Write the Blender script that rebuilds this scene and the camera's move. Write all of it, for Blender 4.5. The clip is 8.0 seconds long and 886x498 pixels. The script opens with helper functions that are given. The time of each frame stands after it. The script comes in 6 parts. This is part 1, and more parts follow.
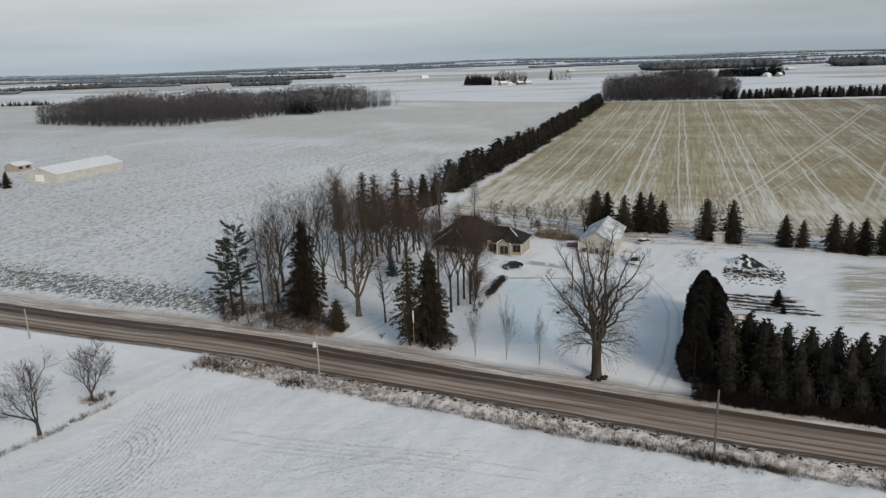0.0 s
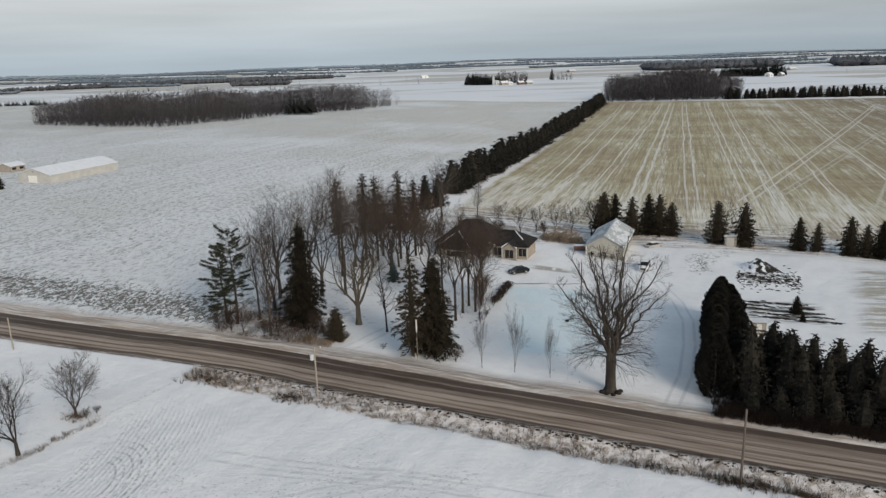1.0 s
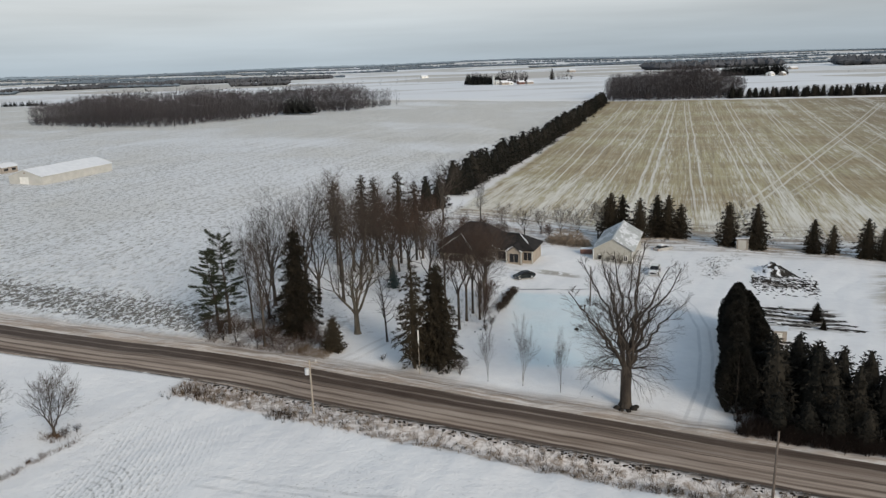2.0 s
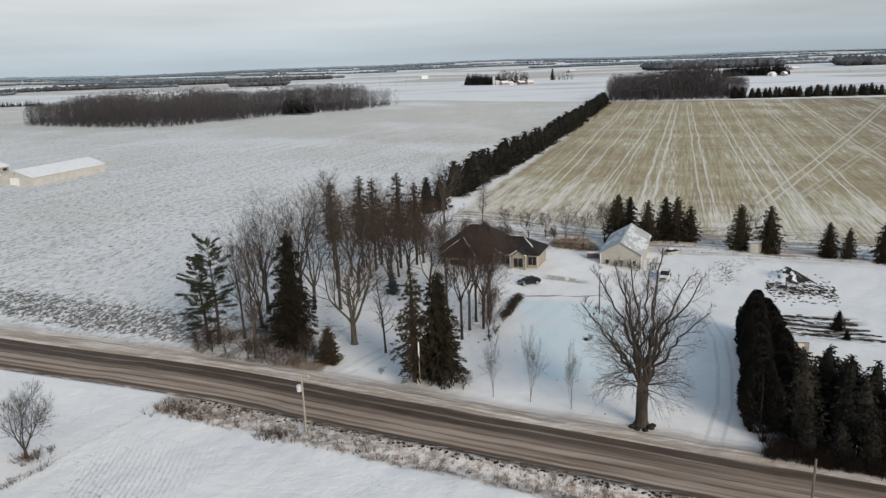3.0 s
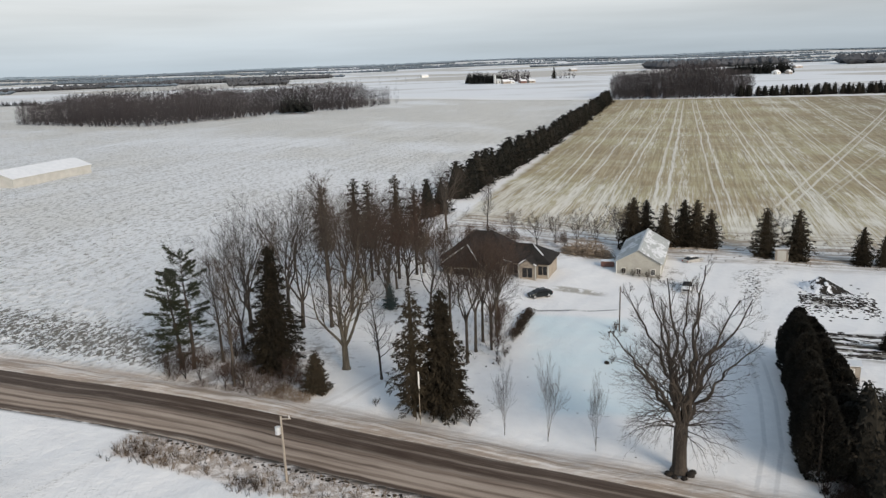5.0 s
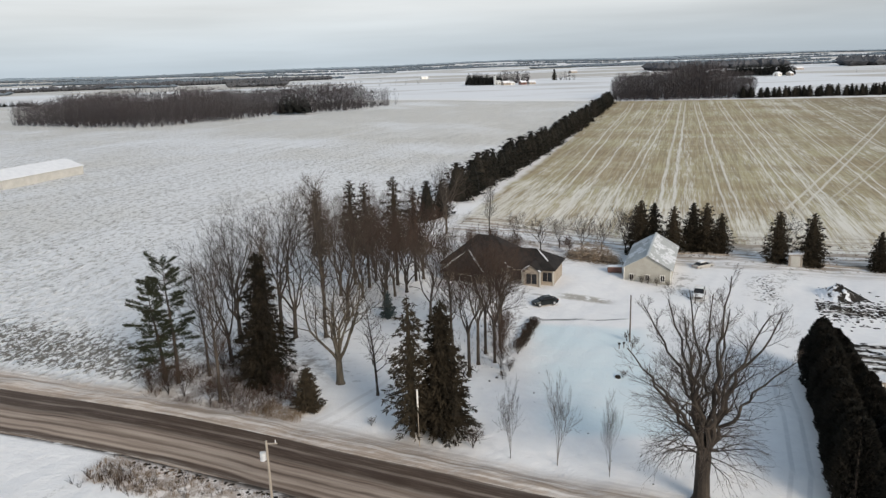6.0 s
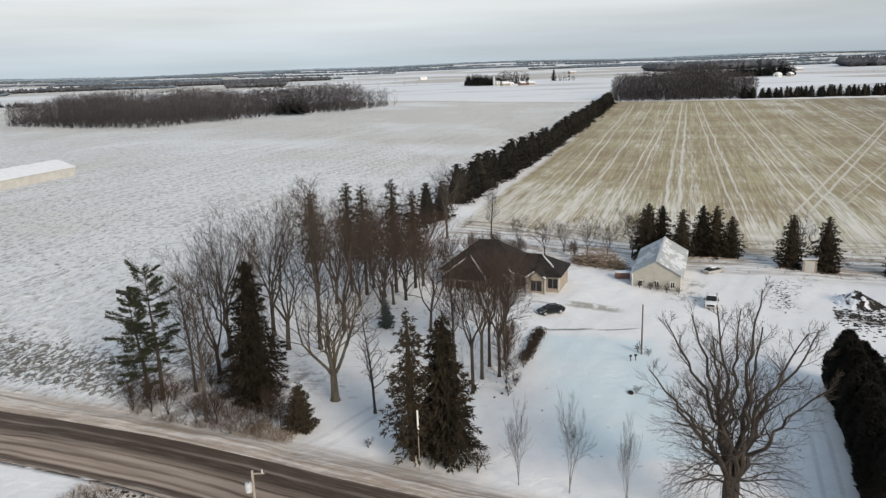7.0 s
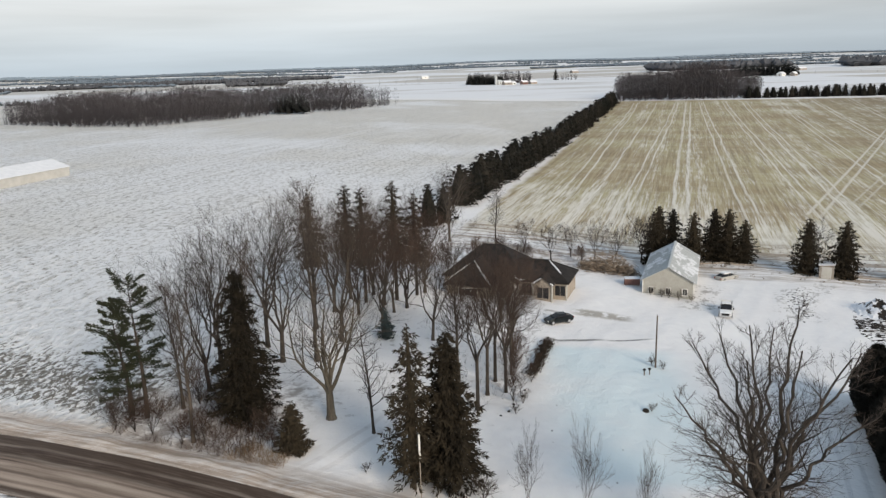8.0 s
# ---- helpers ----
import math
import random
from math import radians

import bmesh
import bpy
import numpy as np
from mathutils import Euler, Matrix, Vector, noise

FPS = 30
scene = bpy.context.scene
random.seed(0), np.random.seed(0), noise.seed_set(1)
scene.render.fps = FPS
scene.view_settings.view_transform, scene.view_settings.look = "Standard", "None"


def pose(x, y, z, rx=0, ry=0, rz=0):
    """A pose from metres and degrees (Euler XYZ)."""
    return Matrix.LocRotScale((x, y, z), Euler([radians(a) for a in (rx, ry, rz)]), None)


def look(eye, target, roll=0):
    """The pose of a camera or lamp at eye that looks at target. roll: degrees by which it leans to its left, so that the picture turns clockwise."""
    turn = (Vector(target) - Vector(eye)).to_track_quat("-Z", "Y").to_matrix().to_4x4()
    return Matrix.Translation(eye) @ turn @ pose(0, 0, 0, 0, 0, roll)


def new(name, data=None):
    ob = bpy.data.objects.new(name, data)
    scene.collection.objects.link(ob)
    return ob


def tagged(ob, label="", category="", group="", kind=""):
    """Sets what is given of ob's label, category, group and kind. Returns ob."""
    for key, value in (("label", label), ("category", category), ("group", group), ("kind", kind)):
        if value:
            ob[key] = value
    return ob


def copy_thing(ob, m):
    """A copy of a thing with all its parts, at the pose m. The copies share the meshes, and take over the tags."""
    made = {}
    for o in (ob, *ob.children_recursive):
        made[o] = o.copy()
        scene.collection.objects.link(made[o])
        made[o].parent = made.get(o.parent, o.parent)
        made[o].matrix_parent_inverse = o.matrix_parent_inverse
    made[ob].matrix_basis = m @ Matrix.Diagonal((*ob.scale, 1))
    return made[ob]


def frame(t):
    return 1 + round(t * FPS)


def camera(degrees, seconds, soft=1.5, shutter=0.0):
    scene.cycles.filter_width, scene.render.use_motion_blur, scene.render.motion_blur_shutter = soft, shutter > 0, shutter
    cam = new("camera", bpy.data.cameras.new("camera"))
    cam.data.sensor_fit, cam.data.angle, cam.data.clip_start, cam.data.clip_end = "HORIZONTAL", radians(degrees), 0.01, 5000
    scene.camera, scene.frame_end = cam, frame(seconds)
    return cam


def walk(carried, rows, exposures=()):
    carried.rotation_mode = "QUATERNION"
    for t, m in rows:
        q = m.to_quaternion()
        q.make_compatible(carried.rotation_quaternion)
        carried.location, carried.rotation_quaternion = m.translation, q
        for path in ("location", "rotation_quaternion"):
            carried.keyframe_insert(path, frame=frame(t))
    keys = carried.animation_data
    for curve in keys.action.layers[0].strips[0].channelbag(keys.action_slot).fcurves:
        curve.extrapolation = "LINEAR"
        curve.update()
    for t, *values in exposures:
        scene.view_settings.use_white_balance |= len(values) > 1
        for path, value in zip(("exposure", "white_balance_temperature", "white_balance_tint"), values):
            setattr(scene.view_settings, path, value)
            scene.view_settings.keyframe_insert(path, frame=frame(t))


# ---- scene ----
cam = camera(61.5, 8.0, soft=1.35)
PATH = [
    (0, (3.636, -5.441, 40.403), (3.61, -3.503, 39.912), -1.9),
    (0.5, (3.315, -2.738, 40.164), (3.288, -0.799, 39.673), -1.9),
    (1, (2.948, 0.034, 39.882), (2.922, 1.973, 39.391), -1.9),
    (1.5, (2.679, 2.879, 39.583), (2.653, 4.817, 39.092), -2.0),
    (3, (2.11, 11.801, 38.412), (2.085, 13.741, 37.923), -2.0),
    (3.5, (2.046, 14.798, 38.072), (2.02, 16.737, 37.583), -2.0),
    (4, (1.956, 17.819, 37.687), (1.93, 19.758, 37.197), -2.0),
    (4.5, (1.821, 20.76, 37.365), (1.796, 22.699, 36.875), -2.1),
    (4.7, (1.767, 21.904, 37.3), (1.741, 23.843, 36.809), -2.1),
    (6, (1.516, 29.327, 36.317), (1.491, 31.267, 35.831), -2.0),
    (6.5, (1.339, 32.046, 36.019), (1.316, 33.986, 35.534), -2.0),
    (7, (1.169, 34.716, 35.754), (1.147, 36.657, 35.27), -2.0),
    (7.5, (1.01, 37.271, 35.578), (0.988, 39.211, 35.094), -2.0),
    (8, (0.901, 39.868, 35.467), (0.876, 41.808, 34.981), -1.9),
]

walk(cam, [(t, look(eye, target, roll)) for t, eye, target, roll in PATH],
     [(0, 0.13, 6620, 10.5), (1, 0.20, 6630, 10.5), (2, 0.28, 6650, 10.5), (3.5, 0.40, 6700, 11), (4.5, 0.46, 6740, 11.5), (6, 0.51, 6760, 12), (8, 0.55, 6800, 12)])

# ---- light ----
SUN_TO = Vector((0.50, -0.77, 0.40)).normalized()      # towards the veiled sun
sun_data = bpy.data.lights.new("sun", "SUN")
sun_data.energy, sun_data.angle, sun_data.color = 2.2, radians(25), (1.0, 0.90, 0.76)
sun = new("sun", sun_data)
sun.matrix_world = look((0, 0, 200), Vector((0, 0, 200)) - SUN_TO)

world = bpy.data.worlds.new("winter_sky")
scene.world = world
world.use_nodes = True
wt = world.node_tree
wt.nodes.clear()
w_out = wt.nodes.new("ShaderNodeOutputWorld")
w_bg = wt.nodes.new("ShaderNodeBackground")
w_sky = wt.nodes.new("ShaderNodeTexSky")
w_sky.sky_type, w_sky.sun_disc = "NISHITA", False
w_sky.sun_elevation, w_sky.sun_rotation = math.asin(SUN_TO.z), math.atan2(SUN_TO.x, SUN_TO.y)
w_co = wt.nodes.new("ShaderNodeTexCoord")
w_map = wt.nodes.new("ShaderNodeMapping")
w_map.inputs["Scale"].default_value = (1.6, 1.6, 22.0)
w_map.inputs["Rotation"].default_value = (0, radians(-1.5), 0)
w_noise = wt.nodes.new("ShaderNodeTexNoise")
w_noise.inputs["Scale"].default_value, w_noise.inputs["Detail"].default_value = 1.3, 5
w_sep = wt.nodes.new("ShaderNodeSeparateXYZ")
w_ramp = wt.nodes.new("ShaderNodeValToRGB")            # cloud cover, horizon to zenith
w_ramp.color_ramp.elements[0].position, w_ramp.color_ramp.elements[0].color = 0.0, (5.0, 6.05, 6.95, 1)
w_ramp.color_ramp.elements[1].position, w_ramp.color_ramp.elements[1].color = 1.0, (2.3, 3.55, 5.0, 1)
for pos, col in ((0.028, (5.45, 6.35, 7.1, 1)), (0.07, (6.85, 7.4, 7.75, 1)), (0.16, (7.0, 7.5, 7.9, 1)), (0.35, (4.7, 5.5, 6.3, 1))):
    el = w_ramp.color_ramp.elements.new(pos)
    el.color = col
w_var = wt.nodes.new("ShaderNodeMapRange")
w_var.inputs["From Min"].default_value, w_var.inputs["From Max"].default_value = 0.3, 0.7
w_var.inputs["To Min"].default_value, w_var.inputs["To Max"].default_value = 0.88, 1.12
w_east = wt.nodes.new("ShaderNodeMapRange")            # a slate-coloured cloud bank low in the east
w_east.interpolation_type = "SMOOTHSTEP"
w_east.inputs["From Min"].default_value, w_east.inputs["From Max"].default_value = -0.15, 0.45
w_low = wt.nodes.new("ShaderNodeMapRange")
w_low.interpolation_type = "SMOOTHSTEP"
w_low.inputs["From Min"].default_value, w_low.inputs["From Max"].default_value = 0.075, 0.05
w_bank = wt.nodes.new("ShaderNodeMath")
w_bank.operation = "MULTIPLY"
w_dim = wt.nodes.new("ShaderNodeMapRange")
w_dim.inputs["To Min"].default_value, w_dim.inputs["To Max"].default_value = 1.0, 0.82
w_both = wt.nodes.new("ShaderNodeMath")
w_both.operation = "MULTIPLY"
w_mul = wt.nodes.new("ShaderNodeVectorMath")
w_mul.operation = "SCALE"
w_mix = wt.nodes.new("ShaderNodeMixRGB")
w_mix.inputs["Fac"].default_value = 0.94
wt.links.new(w_co.outputs["Generated"], w_map.inputs["Vector"])
wt.links.new(w_map.outputs["Vector"], w_noise.inputs["Vector"])
wt.links.new(w_co.outputs["Generated"], w_sep.inputs["Vector"])
wt.links.new(w_sep.outputs["Z"], w_ramp.inputs["Fac"])
wt.links.new(w_noise.outputs["Fac"], w_var.inputs["Value"])
wt.links.new(w_ramp.outputs["Color"], w_mul.inputs[0])
wt.links.new(w_sep.outputs["X"], w_east.inputs["Value"])
wt.links.new(w_sep.outputs["Z"], w_low.inputs["Value"])
wt.links.new(w_east.outputs["Result"], w_bank.inputs[0])
wt.links.new(w_low.outputs["Result"], w_bank.inputs[1])
wt.links.new(w_bank.outputs["Value"], w_dim.inputs["Value"])
wt.links.new(w_var.outputs["Result"], w_both.inputs[0])
wt.links.new(w_dim.outputs["Result"], w_both.inputs[1])
wt.links.new(w_both.outputs["Value"], w_mul.inputs["Scale"])
wt.links.new(w_sky.outputs["Color"], w_mix.inputs["Color1"])
wt.links.new(w_mul.outputs["Vector"], w_mix.inputs["Color2"])
wt.links.new(w_mix.outputs["Color"], w_bg.inputs["Color"])
w_bg.inputs["Strength"].default_value = 0.075
wt.links.new(w_bg.outputs["Background"], w_out.inputs["Surface"])

# ---- the lie of the land ----
CU, SU = 0.9397, 0.3420          # the road runs along u = (CU, -SU); v = (SU, CU) points away from it
ROAD_V = 80.3


def to_uv(x, y):
    return x * CU - y * SU, x * SU + y * CU


def to_xy(u, v):
    return u * CU + v * SU, -u * SU + v * CU


def smooth(a, b, v):
    t = np.clip((v - a) / (b - a), 0, 1)
    return t * t * (3 - 2 * t)


def bell(c, w, v):
    return np.exp(-((v - c) / w) ** 2)


def road_v(u):
    """The road's middle; it bows slightly towards the grove."""
    return ROAD_V + 1.8 * np.exp(-((u + 60) / 24) ** 2)


def base_z(x, y):
    """The broad fall of the land, without road or drifts."""
    r = np.hypot(x, y)
    fade = 1 - smooth(450, 1100, r)
    z = (-4.5 * np.tanh(x / 110) * np.where(x > 0, 1.0, smooth(50, 135, y)) - 1.4 * smooth(5, 45, x) * smooth(95, 150, y)) * fade
    far = smooth(2200, 4800, r)
    return z + far * (22 + 5 * np.sin(x / 610 + 1.0) + 4 * np.sin(x / 233)) + smooth(900, 1800, r) * (1.5 * np.sin(x / 340 + y / 500) - 1.0)


def ground_z(x, y):
    x, y = np.asarray(x, float), np.asarray(y, float)
    u, v = to_uv(x, y)
    dv = v - road_v(u)
    near = 1 - smooth(250, 500, np.hypot(x, y))
    z = base_z(x, y)
    z = z - 0.22 * (1 - smooth(3.4, 4.4, np.abs(dv)))
    z = z + near * bell(5.4, 0.8, dv) * (0.22 + 0.1 * np.sin(u / 2.3) + 0.08 * np.sin(u / 0.9 + 1))
    ditch = smooth(-36, -28, u)
    z = z - near * ditch * 0.55 * bell(-7.2, 1.5, dv) + near * ditch * 0.1 * bell(-9.4, 0.9, dv) * np.sin(u * 1.3)
    drift = np.sin(x * 0.23 + 1.3 * np.sin(y * 0.11)) * np.sin(y * 0.19 + 0.6) * 0.14 + np.sin(x * 0.71 + y * 0.33 + np.sin(y * 0.4)) * 0.05 + np.sin(x * 1.3 - y * 0.9 + 1.7 * np.sin(x * 0.37)) * 0.03
    z = z + near * drift * smooth(4.5, 8, np.abs(dv))
    hx, ha = (x + 6) * 0.9624 - (y - 178) * 0.2717, (x + 6) * 0.2717 + (y - 178) * 0.9624
    clod = np.sin(hx * 3.7 + 1.7 * np.sin(ha * 0.9 + hx * 0.7)) * np.sin(ha * 2.1 + 1.3 * np.sin(hx * 1.1 + 2)) + 0.6 * np.sin(hx * 5.1 + ha * 1.7 + 2 * np.sin(ha * 1.3))
    strip = smooth(8, 11, dv) * (1 - smooth(17, 25, dv))
    field = smooth(6, 9, dv) * smooth(-4, -8, hx) * np.maximum(1 - smooth(-46, -38, u - 0.05 * v), smooth(165, 175, v))
    z = z + near * field * clod * (0.075 + 0.06 * strip)
    return z


def gz(x, y):
    return float(ground_z(x, y))


# ---- material tools ----
class Nodes:
    """Short hand for a node material."""

    def __init__(self, name):
        self.mat = bpy.data.materials.new(name)
        self.mat.use_nodes = True
        self.t = self.mat.node_tree
        self.bsdf = self.t.nodes["Principled BSDF"]
        self.bsdf.inputs["Specular IOR Level"].default_value = 0.25
        self.pos = None

    def put(self, socket, value):
        if isinstance(value, bpy.types.NodeSocket):
            self.t.links.new(value, socket)
        elif hasattr(value, "__len__") and socket.type == "RGBA":
            socket.default_value = (*value[:3], 1)
        else:
            socket.default_value = value

    def m(self, op, a, b=0.0, c=0.0):
        n = self.t.nodes.new("ShaderNodeMath")
        n.operation = op
        for s, v in zip(n.inputs, (a, b, c)):
            self.put(s, v)
        return n.outputs[0]

    def place(self):
        if self.pos is None:
            g = self.t.nodes.new("ShaderNodeNewGeometry")
            self.pos = g.outputs["Position"]
            s = self.t.nodes.new("ShaderNodeSeparateXYZ")
            self.t.links.new(self.pos, s.inputs[0])
            self.x, self.y, self.z = s.outputs
        return self.pos

    def local(self):
        n = self.t.nodes.new("ShaderNodeTexCoord")
        return n.outputs["Object"]

    def mapped(self, vec, scale=(1, 1, 1), turn=0.0):
        n = self.t.nodes.new("ShaderNodeMapping")
        self.put(n.inputs["Vector"], vec)
        n.inputs["Scale"].default_value = scale
        n.inputs["Rotation"].default_value = (0, 0, turn)
        return n.outputs[0]

    def noise(self, vec, scale, detail=4.0, rough=0.55, warp=0.0):
        n = self.t.nodes.new("ShaderNodeTexNoise")
        self.put(n.inputs["Vector"], vec)
        n.inputs["Scale"].default_value, n.inputs["Detail"].default_value = scale, detail
        n.inputs["Roughness"].default_value, n.inputs["Distortion"].default_value = rough, warp
        return n.outputs[0]

    def step(self, v, lo, hi, a=0.0, b=1.0):
        n = self.t.nodes.new("ShaderNodeMapRange")
        n.interpolation_type = "SMOOTHSTEP"
        for s, val in zip(n.inputs, (v, lo, hi, a, b)):
            self.put(s, val)
        return n.outputs[0]

    def mix(self, fac, a, b):
        n = self.t.nodes.new("ShaderNodeMixRGB")
        for s, v in zip(n.inputs, (fac, a, b)):
            self.put(s, v)
        return n.outputs[0]

    def mul(self, *vals):
        out = vals[0]
        for v in vals[1:]:
            out = self.m("MULTIPLY", out, v)
        return out

    def most(self, *vals):
        out = vals[0]
        for v in vals[1:]:
            out = self.m("MAXIMUM", out, v)
        return out

    def along(self, p0, p1):
        """Distance along and across the line from p0 to p1, in metres."""
        self.place()
        d = (Vector(p1) - Vector(p0))
        d.normalize()
        dx, dy = self.m("SUBTRACT", self.x, p0[0]), self.m("SUBTRACT", self.y, p0[1])
        a = self.m("ADD", self.m("MULTIPLY", dx, d.x), self.m("MULTIPLY", dy, d.y))
        c = self.m("SUBTRACT", self.m("MULTIPLY", dx, d.y), self.m("MULTIPLY", dy, d.x))
        return a, c

    def rut(self, p0, p1, width=0.5, gap=0.0, wobble=None):
        """Mask of a track, or of two ruts a gap apart, from p0 to p1."""
        a, c = self.along(p0, p1)
        if wobble is not None:
            c = self.m("ADD", c, wobble)
        if gap:
            c = self.m("SUBTRACT", self.m("ABSOLUTE", c), gap / 2)
        size = (Vector(p1) - Vector(p0)).length
        on = self.step(self.m("ABSOLUTE", c), width * 1.3, width * 0.5)
        return self.mul(on, self.step(a, -1, 2), self.step(a, size + 1, size - 2))

    def pair(self, a, b, sa=1.0, sb=1.0):
        """A vector of two lengths, each with its own scale."""
        c = self.t.nodes.new("ShaderNodeCombineXYZ")
        self.put(c.inputs[0], self.m("MULTIPLY", a, sa))
        self.put(c.inputs[1], self.m("MULTIPLY", b, sb))
        return c.outputs[0]

    def from_road(self):
        """Metres along the road and away from its middle."""
        self.place()
        u = self.m("SUBTRACT", self.m("MULTIPLY", self.x, CU), self.m("MULTIPLY", self.y, SU))
        v = self.m("ADD", self.m("MULTIPLY", self.x, SU), self.m("MULTIPLY", self.y, CU))
        t = self.m("DIVIDE", self.m("ADD", u, 60.0), 24.0)
        bow = self.m("MULTIPLY", self.m("POWER", 2.71828, self.m("MULTIPLY", self.m("MULTIPLY", t, t), -1.0)), 1.8)
        return u, v, self.m("SUBTRACT", self.m("SUBTRACT", v, ROAD_V), bow)

    def done(self, color=None, rough=None, bump=None, height=0.02, strength=0.5, metal=None, normal=None):
        if color is not None:
            self.put(self.bsdf.inputs["Base Color"], color)
        if rough is not None:
            self.put(self.bsdf.inputs["Roughness"], rough)
        if metal is not None:
            self.put(self.bsdf.inputs["Metallic"], metal)
        if bump is not None:
            b = self.t.nodes.new("ShaderNodeBump")
            b.inputs["Strength"].default_value, b.inputs["Distance"].default_value = strength, height
            self.put(b.inputs["Height"], bump)
            self.t.links.new(b.outputs[0], self.bsdf.inputs["Normal"])
        return self.mat


def plain(name, a, b, scale=2.0, rough=0.8, metal=0.0, stretch=(1, 1, 1), bump=0.01):
    """A surface whose colour wanders between a and b at two sizes."""
    n = Nodes(name)
    p = n.mapped(n.local(), stretch)
    big, fine = n.noise(p, scale, 4), n.noise(p, scale * 9, 3)
    f = n.m("ADD", n.m("MULTIPLY", big, 0.65), n.m("MULTIPLY", fine, 0.35))
    return n.done(n.mix(n.step(f, 0.3, 0.7), a, b), rough, fine, bump, 0.6, metal)


def varied(name, a, b, scale=2.0, rough=0.85, spread=0.35, stretch=(1, 1, 1), gloss=0.5):
    """As plain, with a shift of tone from one object to the next."""
    n = Nodes(name)
    p = n.mapped(n.local(), stretch)
    f = n.m("ADD", n.m("MULTIPLY", n.noise(p, scale, 4), 0.7), n.m("MULTIPLY", n.noise(p, scale * 8, 3), 0.3))
    n.bsdf.inputs["Specular IOR Level"].default_value = gloss
    info = n.t.nodes.new("ShaderNodeObjectInfo")
    f = n.m("ADD", f, n.m("MULTIPLY", n.m("SUBTRACT", info.outputs["Random"], 0.5), spread))
    return n.done(n.mix(n.step(f, 0.25, 0.75), a, b), rough, n.noise(p, scale * 8, 3), 0.02, 0.6)


SNOW = (0.785, 0.78, 0.785)

m_bark = varied("bark_grey_brown", (0.035, 0.029, 0.025), (0.095, 0.078, 0.064), 1.4, 0.9, stretch=(1, 1, 0.3), gloss=0.25)
m_bark_pale = varied("bark_pale_grey", (0.08, 0.069, 0.054), (0.20, 0.17, 0.13), 1.2, 0.9, stretch=(1, 1, 0.3), gloss=0.25)
m_bark_dark = varied("bark_dark", (0.025, 0.021, 0.018), (0.07, 0.055, 0.045), 1.4, 0.9, stretch=(1, 1, 0.3), gloss=0.25)
m_bark_mid = varied("bark_dusty_brown", (0.055, 0.045, 0.037), (0.14, 0.115, 0.092), 1.2, 0.9, stretch=(1, 1, 0.3), gloss=0.25)
m_twig = varied("twigs_brown", (0.038, 0.030, 0.025), (0.092, 0.073, 0.060), 0.6, 0.9, gloss=0.25)
m_twig_red = varied("twigs_red_brown", (0.042, 0.029, 0.023), (0.095, 0.062, 0.048), 0.6, 0.9, gloss=0.25)
m_needle = varied("needles_spruce", (0.010, 0.0088, 0.0065), (0.050, 0.040, 0.027), 0.9, 0.85, gloss=0.12)
m_needle_pine = varied("needles_pine", (0.024, 0.028, 0.016), (0.066, 0.070, 0.040), 0.9, 0.75, gloss=0.12)
m_needle_blue = varied("needles_blue_spruce", (0.03, 0.045, 0.045), (0.075, 0.1, 0.1), 0.9, 0.75, gloss=0.12)
m_cedar = varied("needles_cedar", (0.010, 0.0105, 0.009), (0.028, 0.025, 0.020), 0.9, 0.85, gloss=0.12)
m_grass = varied("dead_grass", (0.10, 0.068, 0.043), (0.27, 0.195, 0.125), 0.35, 0.9, gloss=0.25)
m_grass_dark = varied("dead_weeds", (0.04, 0.027, 0.018), (0.115, 0.072, 0.044), 0.35, 0.9, gloss=0.25)
# brush browns darkened to carry the shade below the windbreak
m_brush_shade = varied("brush_shade_tone", (0.022, 0.015, 0.012), (0.055, 0.037, 0.029), 0.35, 0.95, gloss=0.12)
m_far_wood = plain("far_bare_wood", (0.044, 0.040, 0.043), (0.072, 0.064, 0.067), 0.03, 0.95)
m_far_dark = plain("far_conifer_wood", (0.016, 0.018, 0.018), (0.036, 0.038, 0.036), 0.03, 0.95)
# far woods: aerial haze painted in as paler, bluer tones with distance
m_mid_wood_haze = plain("bare_wood_haze_tint", (0.056, 0.060, 0.068), (0.105, 0.108, 0.118), 0.02, 1.0)
m_distant_haze = plain("distant_wood_haze_tint", (0.115, 0.145, 0.175), (0.185, 0.22, 0.25), 0.006, 1.0)
m_snow = plain("snow", (0.68, 0.69, 0.71), (0.78, 0.785, 0.80), 0.5, 0.7, bump=0.03)
m_shingle = plain("shingles_charcoal", (0.011, 0.0095, 0.009), (0.030, 0.026, 0.024), 0.9, 0.9, bump=0.02)
m_brick = plain("pale_brick", (0.27, 0.23, 0.19), (0.39, 0.34, 0.28), 0.8, 0.85)
m_siding = plain("cream_siding", (0.43, 0.415, 0.375), (0.54, 0.525, 0.485), 0.5, 0.7)
m_pale_siding = plain("pale_cream_siding", (0.42, 0.415, 0.39), (0.53, 0.52, 0.49), 0.5, 0.7)
m_tin = plain("galvanised_roof", (0.42, 0.44, 0.44), (0.56, 0.57, 0.57), 0.5, 0.6, 0.1, (1, 0.2, 1))
# horizon wood, the palest step of the painted haze
m_rim_wood_haze = plain("horizon_wood_haze_tint", (0.21, 0.26, 0.30), (0.28, 0.33, 0.37), 0.004, 1.0)
tn = Nodes("snowy_tin")
tp = tn.local()
tmask = tn.step(tn.m("ADD", tn.noise(tn.mapped(tp, (1, 0.35, 1)), 0.8, 5, 0.6), tn.step(tn.noise(tp, 0.16, 2), 0.35, 0.65, -0.1, 0.1)), 0.5, 0.58)
